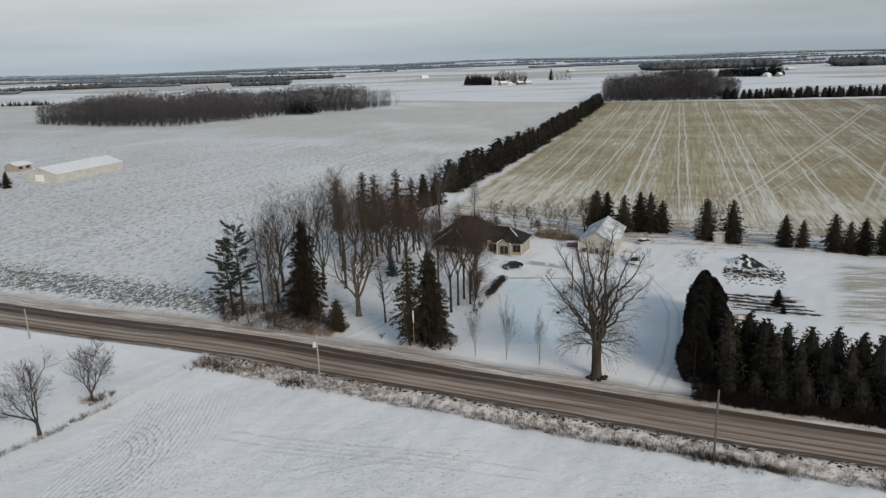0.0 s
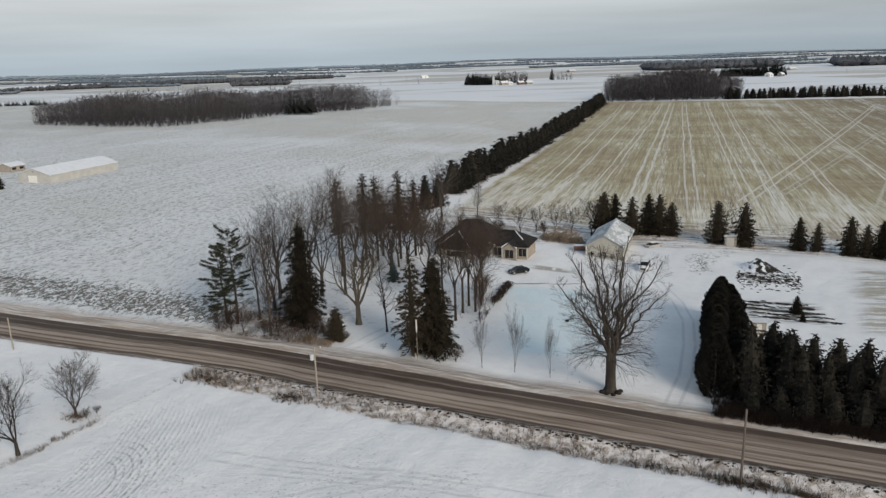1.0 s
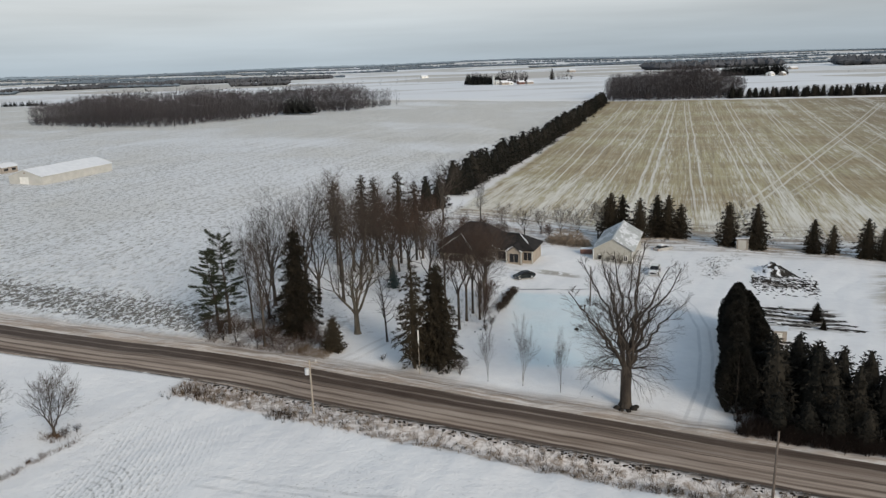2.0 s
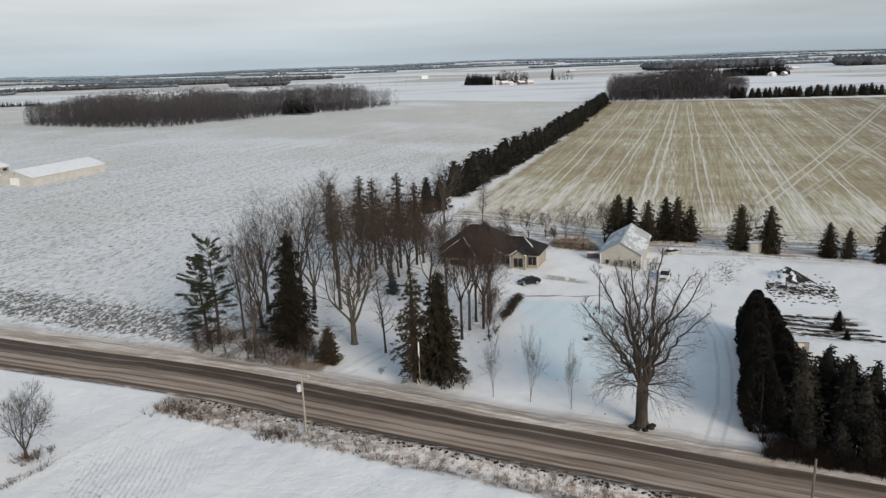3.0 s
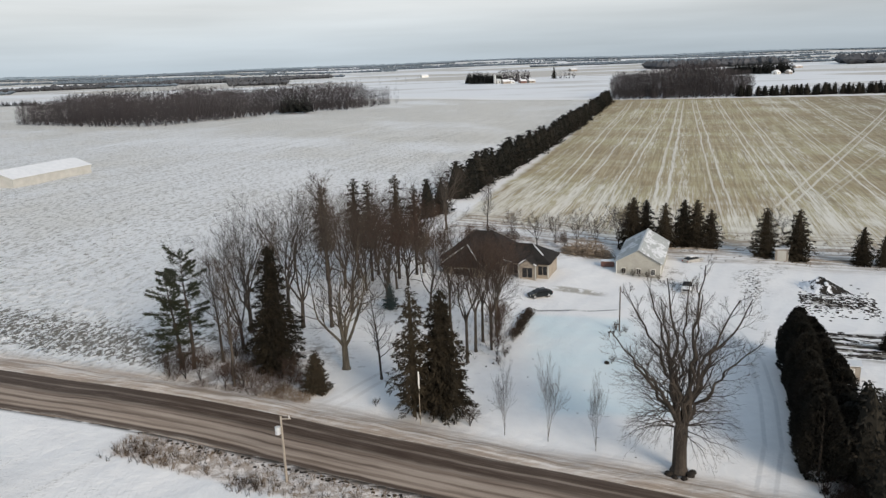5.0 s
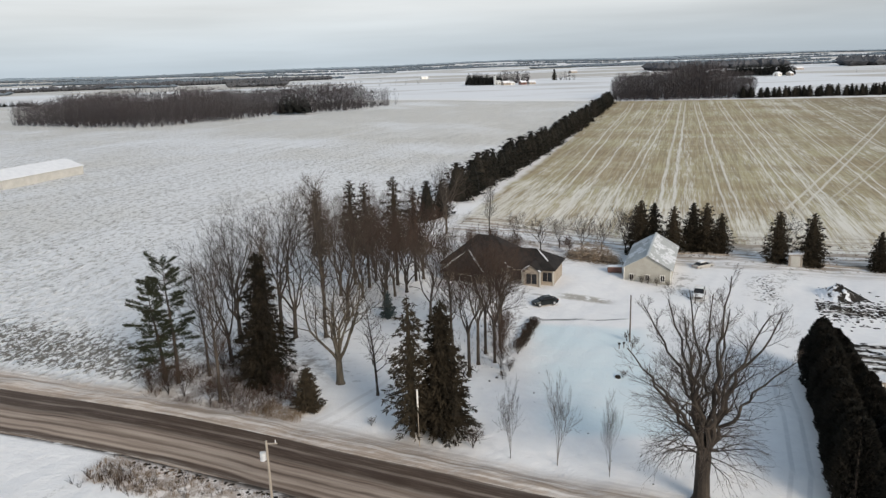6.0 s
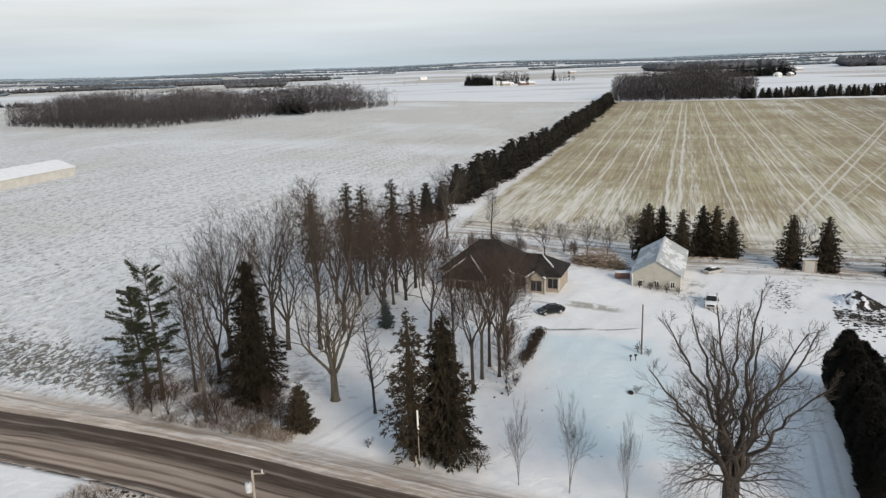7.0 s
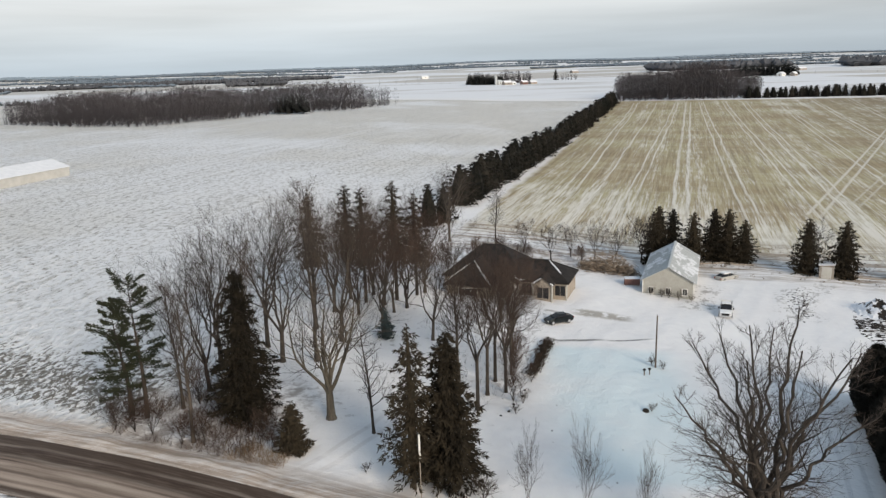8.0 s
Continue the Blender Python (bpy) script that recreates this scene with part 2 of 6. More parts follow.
m_tin_snow = tn.done(tn.mix(tmask, tn.mix(tn.noise(tp, 3, 3), (0.33, 0.35, 0.35), (0.45, 0.46, 0.46)), (0.66, 0.67, 0.69)), 0.65, tmask, 0.03, 0.6)
m_white = plain("white_paint", (0.68, 0.67, 0.63), (0.8, 0.79, 0.76), 1.0, 0.6)
m_glass = plain("dark_window", (0.012, 0.013, 0.015), (0.03, 0.03, 0.032), 1.0, 0.12)
m_pole = plain("weathered_pole", (0.22, 0.19, 0.16), (0.38, 0.34, 0.29), 1.5, 0.9, stretch=(4, 4, 0.5))
m_pole_dark = plain("dark_pole", (0.08, 0.066, 0.056), (0.16, 0.13, 0.11), 1.5, 0.9, stretch=(4, 4, 0.5))
m_grey_metal = plain("grey_metal", (0.5, 0.51, 0.52), (0.66, 0.67, 0.68), 2.0, 0.5, 0.3)
m_red_paint = plain("faded_red_paint", (0.14, 0.075, 0.06), (0.24, 0.13, 0.11), 2.0, 0.8)
m_board = plain("weathered_boards", (0.24, 0.21, 0.18), (0.42, 0.37, 0.32), 1.0, 0.9, stretch=(3, 3, 0.4))
m_cut_wood = plain("cut_branches", (0.13, 0.095, 0.07), (0.36, 0.29, 0.22), 0.9, 0.9)
m_car_dark = plain("dark_car_paint", (0.012, 0.016, 0.018), (0.02, 0.025, 0.027), 1.0, 0.18, 0.3)
m_car_white = plain("white_car_paint", (0.68, 0.69, 0.70), (0.78, 0.78, 0.78), 1.0, 0.25)
m_car_dull = plain("dull_car_paint", (0.30, 0.29, 0.27), (0.42, 0.41, 0.39), 1.0, 0.6)
m_tyre = plain("tyre_rubber", (0.012, 0.012, 0.012), (0.03, 0.03, 0.03), 4.0, 0.9)
m_rim = plain("wheel_rim", (0.4, 0.4, 0.41), (0.6, 0.6, 0.61), 4.0, 0.35, 0.8)
m_lamp_glass = plain("lamp_glass", (0.5, 0.5, 0.5), (0.7, 0.7, 0.7), 4.0, 0.2)
m_tail = plain("tail_lamp", (0.25, 0.02, 0.015), (0.35, 0.03, 0.02), 4.0, 0.3)
m_soil = plain("black_soil", (0.012, 0.010, 0.009), (0.038, 0.032, 0.027), 0.8, 0.95, bump=0.08)
m_stone = plain("field_stone", (0.12, 0.11, 0.10), (0.3, 0.28, 0.25), 1.5, 0.9, bump=0.04)


def near_ground_material():
    """The snow field on the camera's side of the road, and its weedy verge."""
    n = Nodes("snow_field")
    p = n.place()
    u, v, dv = n.from_road()
    mid = n.noise(p, 0.09, 5)
    small = n.noise(p, 0.8, 4)
    grain = n.noise(p, 3.2, 3, 0.7)
    edge = n.m("MULTIPLY", n.m("SUBTRACT", mid, 0.5), 8.0)

    # smooth snow with wind crust
    col = n.mix(n.step(n.m("ADD", n.m("MULTIPLY", mid, 0.6), n.m("MULTIPLY", small, 0.4)), 0.3, 0.7), (0.725, 0.715, 0.718), (0.81, 0.80, 0.795))

    rows = n.mapped(p, (0.95, 1.2, 1), radians(32))
    wob = n.m("MULTIPLY", n.m("SUBTRACT", n.noise(p, 0.012, 2), 0.5), 3.0)
    # thin snow and weeds in the verge
    grit = n.noise(n.mapped(p, (0.5, 2.0, 1), radians(20)), 0.9, 5, 0.7)
    verge_on = n.step(n.m("ADD", u, n.m("MULTIPLY", edge, 0.3)), -64, -60)
    verge = n.mul(verge_on, n.step(n.m("ADD", dv, n.m("MULTIPLY", edge, 0.1)), -9.6, -8.4), n.step(dv, -3.0, -3.9))
    weeds = n.step(n.noise(n.mapped(p, (0.8, 1.0, 1), radians(20)), 1.1, 5, 0.75), 0.44, 0.58)
    col = n.mix(n.mul(verge, 0.75), col, (0.69, 0.62, 0.575))
    col = n.mix(n.mul(verge, weeds, 0.65), col, n.mix(grain, (0.16, 0.115, 0.08), (0.32, 0.24, 0.175)))
    lip = n.mul(n.step(dv, -5.0, -4.3), n.step(dv, -3.0, -3.9), n.step(grit, 0.3, 0.5))
    col = n.mix(lip, col, (0.05, 0.04, 0.032))

    # tractor rows and wheel marks on the near snow field
    near = n.step(dv, -11.0, -13.0)
    ra, rc = n.along((-39, 58), (-33, 88))
    bend = n.m("ADD", rc, n.m("MULTIPLY", n.m("POWER", n.step(ra, -5, 45, 0.0, 1.0), 2.0), 9.0))
    ridges = n.m("SINE", n.m("ADD", n.m("MULTIPLY", bend, 10.5), n.m("MULTIPLY", small, 2.5)))
    row_zone = n.mul(near, n.step(n.m("ADD", rc, edge), 15, 8), n.step(n.m("ADD", rc, n.m("MULTIPLY", edge, 0.5)), -1.0, 1.5), n.step(n.m("ADD", ra, edge), 30, 20))
    col = n.mix(n.mul(row_zone, n.step(ridges, 0.35, 1.0), n.step(n.noise(rows, 1.9, 4, 0.7), 0.42, 0.58), n.step(mid, 0.38, 0.55), 0.5), col, (0.26, 0.25, 0.24))
    rx, ry = n.m("SUBTRACT", n.x, -35.0), n.m("SUBTRACT", n.y, 66.0)
    ring_r = n.m("SQRT", n.m("ADD", n.m("MULTIPLY", rx, rx), n.m("MULTIPLY", n.m("MULTIPLY", ry, ry), 0.55)))
    loops = n.mul(near, n.step(ring_r, 2.2, 3.2), n.step(n.m("ADD", ring_r, n.m("MULTIPLY", edge, 0.4)), 8.5, 6.5), n.step(n.m("ADD", rx, edge), 0.0, 2.5),
                  n.step(n.m("SINE", n.m("ADD", n.m("MULTIPLY", ring_r, 8.0), n.m("MULTIPLY", small, 2.0))), 0.4, 0.95))
    col = n.mix(n.mul(loops, n.step(n.noise(rows, 1.9, 4, 0.7), 0.4, 0.56), 0.6), col, (0.26, 0.25, 0.24))
    dots = n.mul(near, n.step(n.noise(p, 0.06, 3), 0.42, 0.56), n.step(n.noise(rows, 2.2, 3, 0.7), 0.57, 0.66))
    col = n.mix(n.mul(dots, 0.6), col, (0.3, 0.28, 0.26))
    tyre_marks = n.most(n.rut((-23, 71), (4, 64.2), 0.25, 1.9, wob), n.rut((-18, 68.6), (12, 61.5), 0.2, 1.9, wob), n.rut((-15, 62), (-3, 66), 0.25, 1.8, wob))
    col = n.mix(n.mul(near, tyre_marks, n.step(small, 0.3, 0.6), 0.35), col, (0.36, 0.36, 0.36))
    fence = n.most(n.rut((-48, 65), (-39.1, 79.2), 0.5, 0, n.m("MULTIPLY", edge, 0.1)), n.rut((-39.1, 79.2), (-33.5, 89), 0.35, 0, n.m("MULTIPLY", edge, 0.1)))
    col = n.mix(n.mul(fence, n.step(grain, 0.45, 0.65), 0.4), col, (0.16, 0.13, 0.10))
    relief = n.m("ADD", n.m("ADD", n.m("MULTIPLY", small, 0.6), n.m("MULTIPLY", grain, 0.15)), n.m("MULTIPLY", n.mul(row_zone, ridges), 0.05))
    return n.done(col, 0.75, relief, 0.28, 0.85)


def ground_material():
    """The land beyond the road: yard, ploughed field, stubble and far fields."""
    n = Nodes("winter_ground")
    p = n.place()
    u, v, dv = n.from_road()
    broad = n.noise(p, 0.012, 4)
    mid = n.noise(p, 0.09, 5)
    small = n.noise(p, 0.8, 4)
    grain = n.noise(p, 3.2, 3, 0.7)
    edge = n.m("MULTIPLY", n.m("SUBTRACT", mid, 0.5), 8.0)

    # smooth snow with wind crust
    col = n.mix(n.step(n.m("ADD", n.m("MULTIPLY", mid, 0.6), n.m("MULTIPLY", small, 0.4)), 0.3, 0.7), (0.725, 0.715, 0.718), (0.81, 0.80, 0.795))

    # ploughed field under thin snow, clod shade partly put into its colour
    a, c = n.along((-6, 178), (147, 720))
    left_of_hedge = n.step(n.m("ADD", c, n.m("MULTIPLY", edge, 0.15)), -4.0, -6.0)
    _, grove_c = n.along((-37, 95), (-9, 190))
    outside_grove = n.step(n.m("ADD", grove_c, n.m("MULTIPLY", edge, 0.3)), 1.0, -2.0)
    plough = n.mul(left_of_hedge, outside_grove, n.step(n.m("ADD", dv, n.m("MULTIPLY", edge, 0.15)), 6.0, 8.0),
                   n.step(n.m("ADD", v, n.m("MULTIPLY", edge, 1.0)), 742, 722))
    furrow = n.t.nodes.new("ShaderNodeCombineXYZ")
    n.put(furrow.inputs[0], c)
    n.put(furrow.inputs[1], a)
    clods = n.noise(n.mapped(furrow.outputs[0], (1.0, 0.45, 1)), 1.15, 5, 0.68, 0.4)
    flecks = n.noise(n.mapped(furrow.outputs[0], (1.0, 0.55, 1)), 2.3, 4, 0.72)
    drills = n.noise(n.mapped(furrow.outputs[0], (1.0, 0.03, 1)), 0.55, 4, 0.6)
    strip = n.mul(n.step(dv, 8.5, 11.5), n.step(n.m("ADD", dv, n.m("MULTIPLY", edge, 0.6)), 27, 17))
    thin = n.step(n.m("ADD", broad, n.m("MULTIPLY", n.step(u, -40, -170), 0.16)), 0.42, 0.66)
    old = n.mix(n.step(n.m("ADD", broad, n.step(v, 210, 430, -0.12, 0.1)), 0.35, 0.65), (0.80, 0.80, 0.805), (0.69, 0.665, 0.62))
    # thin snow on the clods, its tone also carrying their relief shade
    clod_shade = n.m("MULTIPLY", n.step(n.m("ADD", clods, n.m("MULTIPLY", n.m("SUBTRACT", drills, 0.5), 0.35)), 0.46, 0.62), n.m("ADD", n.m("ADD", 0.38, n.m("MULTIPLY", thin, 0.42)), n.m("MULTIPLY", strip, 0.15)))
    field = n.mix(clod_shade, old, (0.42, 0.405, 0.38))
    bare = n.step(n.m("ADD", n.m("ADD", n.m("MULTIPLY", flecks, 0.6), n.m("MULTIPLY", clods, 0.4)), n.m("ADD", n.m("MULTIPLY", thin, 0.03), n.m("MULTIPLY", strip, 0.11))), 0.59, 0.625)
    field = n.mix(n.mul(bare, n.m("ADD", 0.72, n.m("MULTIPLY", strip, 0.2))), field, n.mix(grain, (0.075, 0.066, 0.055), (0.19, 0.17, 0.14)))
    lines = n.most(n.rut((-164, 357), (-113, 530), 1.2), n.rut((-91, 281), (-40, 450), 1.2), n.rut((-70, 200), (-25, 350), 0.8))
    field = n.mix(n.mul(lines, 0.5), field, SNOW)
    col = n.mix(plough, col, field)

    # stubble field with snow lying in the rows
    fc = n.m("SUBTRACT", n.m("MULTIPLY", n.x, 0.954), n.m("MULTIPLY", n.y, 0.299))
    fa = n.m("ADD", n.m("MULTIPLY", n.x, 0.299), n.m("MULTIPLY", n.y, 0.954))
    right_of_hedge = n.step(n.m("ADD", c, n.m("MULTIPLY", edge, 0.5)), 1.5, 4.5)
    stub = n.mul(right_of_hedge, n.step(n.m("ADD", fa, n.m("MULTIPLY", edge, 1.3)), 184, 200), n.step(fa, 735, 728))
    comb = n.t.nodes.new("ShaderNodeCombineXYZ")
    n.put(comb.inputs[0], fc)
    n.put(comb.inputs[1], fa)
    along_rows = comb.outputs[0]
    streak = n.noise(n.mapped(along_rows, (1, 0.035, 1)), 1.5, 6, 0.75)
    streak2 = n.noise(n.mapped(along_rows, (1, 0.012, 1)), 0.17, 4, 0.6)
    patch = n.noise(p, 0.022, 5, 0.62)
    straw = n.mix(n.step(patch, 0.36, 0.64), (0.345, 0.265, 0.15), (0.42, 0.37, 0.205))
    straw = n.mix(n.mul(n.step(small, 0.35, 0.7), 0.35), straw, (0.22, 0.17, 0.10))
    row_tone = n.noise(n.mapped(along_rows, (1, 0.02, 1)), 0.9, 5, 0.7)
    straw = n.mix(n.mul(n.step(row_tone, 0.45, 0.62), 0.6), straw, (0.20, 0.15, 0.09))
    straw = n.mix(n.mul(n.step(row_tone, 0.5, 0.36), 0.5), straw, (0.46, 0.41, 0.28))
    straw = n.mix(n.mul(n.step(n.m("ADD", fc, n.m("MULTIPLY", edge, 6.0)), 20, 170), 0.85), straw, (0.165, 0.12, 0.07))
    cross_band = n.noise(n.mapped(along_rows, (0.05, 1, 1)), 0.16, 4, 0.65)
    straw = n.mix(n.mul(n.step(cross_band, 0.5, 0.64), n.step(small, 0.3, 0.6), 0.4), straw, (0.50, 0.45, 0.33))
    fine_rows = n.noise(n.mapped(along_rows, (1, 0.03, 1)), 2.2, 4, 0.65)
    straw = n.mix(n.mul(n.step(fine_rows, 0.52, 0.66), 0.4), straw, (0.56, 0.52, 0.41))
    white = n.m("ADD", n.m("ADD", n.m("MULTIPLY", streak, 0.52), n.m("MULTIPLY", streak2, 0.33)), n.m("MULTIPLY", patch, 0.22))
    white = n.m("ADD", white, n.step(n.m("ADD", fa, n.m("MULTIPLY", edge, 4)), 285, 190, 0.0, 0.08))
    lying = n.step(white, 0.525, 0.665)
    wob = n.m("MULTIPLY", n.m("SUBTRACT", n.noise(p, 0.012, 2), 0.5), 3.0)
    tracks = n.most(n.rut((19, 201), (162, 690), 0.38, 3.4, wob), n.rut((28, 208), (178, 682), 0.38, 0, wob), n.rut((38, 208), (193, 676), 0.34, 2.8, wob),
                    n.rut((52, 205), (203, 678), 0.6, 3.6, wob), n.rut((69, 200), (214, 680), 0.38, 3.4, wob), n.rut((86, 196), (232, 678), 0.34, 2.8, wob),
                    n.rut((94, 196), (246, 670), 0.38, 3.2, wob), n.rut((112, 195), (273, 670), 0.34, 3.0, wob),
                    n.rut((132, 190), (302, 670), 0.38, 3.0, wob), n.rut((150, 190), (330, 668), 0.38, 3.2, wob), n.rut((180, 190), (360, 668), 0.38, 3.2, wob))
    cross = n.most(n.rut((91, 222), (340, 597), 0.5, 3.2), n.mul(n.rut((98, 221), (292, 482), 0.4, 2.4), 0.6), n.mul(n.rut((119, 199), (186, 303), 0.6, 3.2), 0.6))
    lying = n.most(lying, n.mul(tracks, n.step(streak, 0.28, 0.55), n.step(streak2, 0.3, 0.6, 0.55, 1.0)), n.mul(cross, n.step(small, 0.25, 0.5), 0.75))
    stubble = n.mix(n.mul(lying, 0.85), straw, (0.73, 0.70, 0.64))
    col = n.mix(stub, col, stubble)

    # strip of rough grass along the yard's back edge and the pale patch beside it
    back = n.mul(right_of_hedge, n.step(fa, 170, 180), n.step(n.m("ADD", fa, n.m("MULTIPLY", edge, 1.2)), 214, 196))
    rough_g = n.step(n.noise(n.mapped(along_rows, (0.12, 1, 1)), 0.5, 5, 0.7), 0.44, 0.6)
    col = n.mix(n.mul(back, rough_g, 0.85), col, n.mix(small, (0.17, 0.125, 0.085), (0.34, 0.27, 0.2)))
    brushy = n.mul(n.rut((6, 176), (34, 174), 9.0, 0, edge), n.step(n.noise(p, 0.6, 5, 0.7), 0.42, 0.58))
    col = n.mix(n.mul(brushy, 0.6), col, (0.16, 0.11, 0.085))
    side = n.mul(n.step(n.m("ADD", n.m("SUBTRACT", n.x, n.m("MULTIPLY", n.y, 0.5)), edge), 9, 14), n.step(v, 121, 126), n.step(n.m("ADD", v, n.m("MULTIPLY", edge, 0.6)), 171, 165))
    side_s = n.step(n.m("ADD", n.m("MULTIPLY", n.noise(n.mapped(p, (0.16, 1, 1), radians(10)), 0.55, 5, 0.7), 0.7), n.m("MULTIPLY", grain, 0.3)), 0.4, 0.56)
    col = n.mix(n.mul(side, n.mul(side_s, 0.75)), col, n.mix(small, (0.2, 0.165, 0.1), (0.34, 0.29, 0.2)))

    # slush and grit beside the road, thin snow in the near verge
    grit = n.noise(n.mapped(p, (0.5, 2.0, 1), radians(20)), 0.9, 5, 0.7)
    bank = n.mul(n.step(n.m("ADD", dv, n.m("MULTIPLY", edge, 0.25)), 9.4, 5.8), n.step(dv, 2.0, 3.5))
    plough_line = n.noise(n.pair(u, dv, 0.07, 1.5), 1.0, 5, 0.7)
    col = n.mix(n.mul(bank, n.step(n.m("ADD", n.m("MULTIPLY", grit, 0.4), n.m("MULTIPLY", plough_line, 0.6)), 0.34, 0.56, 0.45, 1.0)), col, n.mix(n.step(plough_line, 0.35, 0.65), (0.47, 0.405, 0.35), (0.28, 0.225, 0.185)))
    # drives, ruts and trodden places in the yard
    drive = n.most(n.rut((28.5, 82), (33, 91), 0.24, 1.6), n.rut((32.7, 90), (37.4, 103), 0.24, 1.6), n.rut((37, 102), (40.6, 114), 0.24, 1.6), n.rut((40.4, 113), (42, 125), 0.24, 1.6), n.rut((42, 124), (42.5, 146), 0.24, 1.6))
    col = n.mix(n.mul(drive, n.step(small, 0.2, 0.5), 0.3), col, (0.30, 0.31, 0.33))
    west = n.most(n.rut((-17, 95), (-10.5, 102), 0.35, 1.7), n.rut((-11, 101.5), (-5.5, 111), 0.3, 1.7))
    col = n.mix(n.mul(west, 0.3), col, (0.45, 0.42, 0.40))
    yard_line = n.most(n.rut((13.2, 133), (21, 133.6), 0.4), n.rut((21, 133.4), (27.5, 134.4), 0.26))
    col = n.mix(n.mul(yard_line, n.step(grain, 0.3, 0.5), 0.8), col, (0.07, 0.065, 0.06))
    walk_l = n.rut((11.5, 146.3), (17.8, 144.2), 0.5)
    col = n.mix(n.mul(walk_l, n.step(small, 0.4, 0.55), 0.5), col, (0.15, 0.12, 0.1))
    apron = n.mul(n.rut((18.5, 145.5), (27, 143), 1.6), n.step(small, 0.36, 0.52))
    col = n.mix(n.mul(apron, 0.7), col, (0.20, 0.17, 0.12))
    mouth = n.mul(n.rut((27, 86), (25, 80), 6.5), n.step(dv, 9.0, 4.0), n.step(grit, 0.35, 0.6))
    col = n.mix(n.mul(mouth, 0.55), col, (0.33, 0.29, 0.25))
    floor_g = n.mul(n.rut((-27, 100), (-20, 120), 9.0), n.step(dv, 5.0, 7.5), n.step(n.noise(p, 0.5, 5, 0.7), 0.42, 0.62))
    col = n.mix(n.mul(floor_g, 0.65), col, (0.13, 0.095, 0.07))
    litter = n.mul(n.rut((-12, 105), (4, 160), 15.0), n.step(dv, 14.0, 22.0), n.step(n.noise(p, 0.9, 5, 0.72), 0.57, 0.68))
    col = n.mix(n.mul(litter, 0.5), col, (0.16, 0.13, 0.10))
    dug = n.mul(n.most(n.rut((52, 121), (64, 117), 6.5, 0, edge), n.rut((60, 143), (67.5, 139.5), 4.0, 0, edge)), n.step(n.noise(n.mapped(p, (0.13, 1.0, 1), radians(17)), 0.75, 5, 0.65), 0.47, 0.56))
    col = n.mix(n.mul(dug, 0.92), col, n.mix(grain, (0.05, 0.04, 0.03), (0.15, 0.12, 0.08)))
    trod = n.mul(n.most(n.rut((66, 162.5), (55, 156.5), 2.6, 0, edge), n.rut((57, 158), (53.5, 144), 3.2, 0, edge), n.rut((44, 163), (38.5, 148), 3.0, 0, edge)), n.step(n.noise(p, 0.8, 5, 0.75), 0.52, 0.58))
    col = n.mix(n.mul(trod, 0.6), col, (0.14, 0.12, 0.10))

    # blue shade painted on the lawn, darkened litter under the windbreak
    lawn_shade = n.mul(n.rut((18.5, 97), (20.5, 131), 8.5, 0, n.m("MULTIPLY", edge, 0.6)), n.step(mid, 0.25, 0.6, 0.6, 1.0))
    col = n.mix(n.mul(lawn_shade, 0.8), col, (0.57, 0.69, 0.735))
    # windbreak litter, with the shade under the trees painted into its tone
    duff_shade = n.mul(n.step(n.m("ADD", dv, n.m("MULTIPLY", edge, 0.12)), 4.6, 5.6), n.step(dv, 19, 16), n.step(n.m("ADD", u, n.m("MULTIPLY", n.step(dv, 5, 12), -1.0)), 3.0, 5.0), n.step(u, 80, 74))
    col = n.mix(n.mul(duff_shade, n.step(small, 0.25, 0.5, 0.7, 0.95)), col, (0.055, 0.038, 0.030))

    # far fields: snow, stubble showing grey, hedge banks
    far = n.step(v, 735, 790)
    cells = n.t.nodes.new("ShaderNodeTexVoronoi")
    n.put(cells.inputs["Vector"], n.mapped(p, (0.5, 1.0, 1), radians(20)))
    cells.inputs["Scale"].default_value = 0.004
    sep = n.t.nodes.new("ShaderNodeSeparateColor")
    n.put(sep.inputs[0], cells.outputs["Color"])
    farcol = n.mix(n.step(sep.outputs[0], 0.45, 0.8), (0.74, 0.745, 0.76), (0.52, 0.49, 0.45))
    farcol = n.mix(n.mul(n.step(n.noise(n.mapped(p, (0.3, 1, 1), radians(18)), 0.012, 5, 0.65), 0.5, 0.66), 0.55), farcol, (0.40, 0.37, 0.33))
    col = n.mix(far, col, farcol)
    fence_far = n.rut((-135, 795), (118, 728), 1.4)
    col = n.mix(n.mul(fence_far, 0.7), col, (0.2, 0.18, 0.15))

    relief = n.m("ADD", n.m("MULTIPLY", small, 0.6), n.m("ADD", n.m("MULTIPLY", n.mul(plough, clods), 3.4), n.m("MULTIPLY", grain, 0.15)))
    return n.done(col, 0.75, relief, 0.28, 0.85)


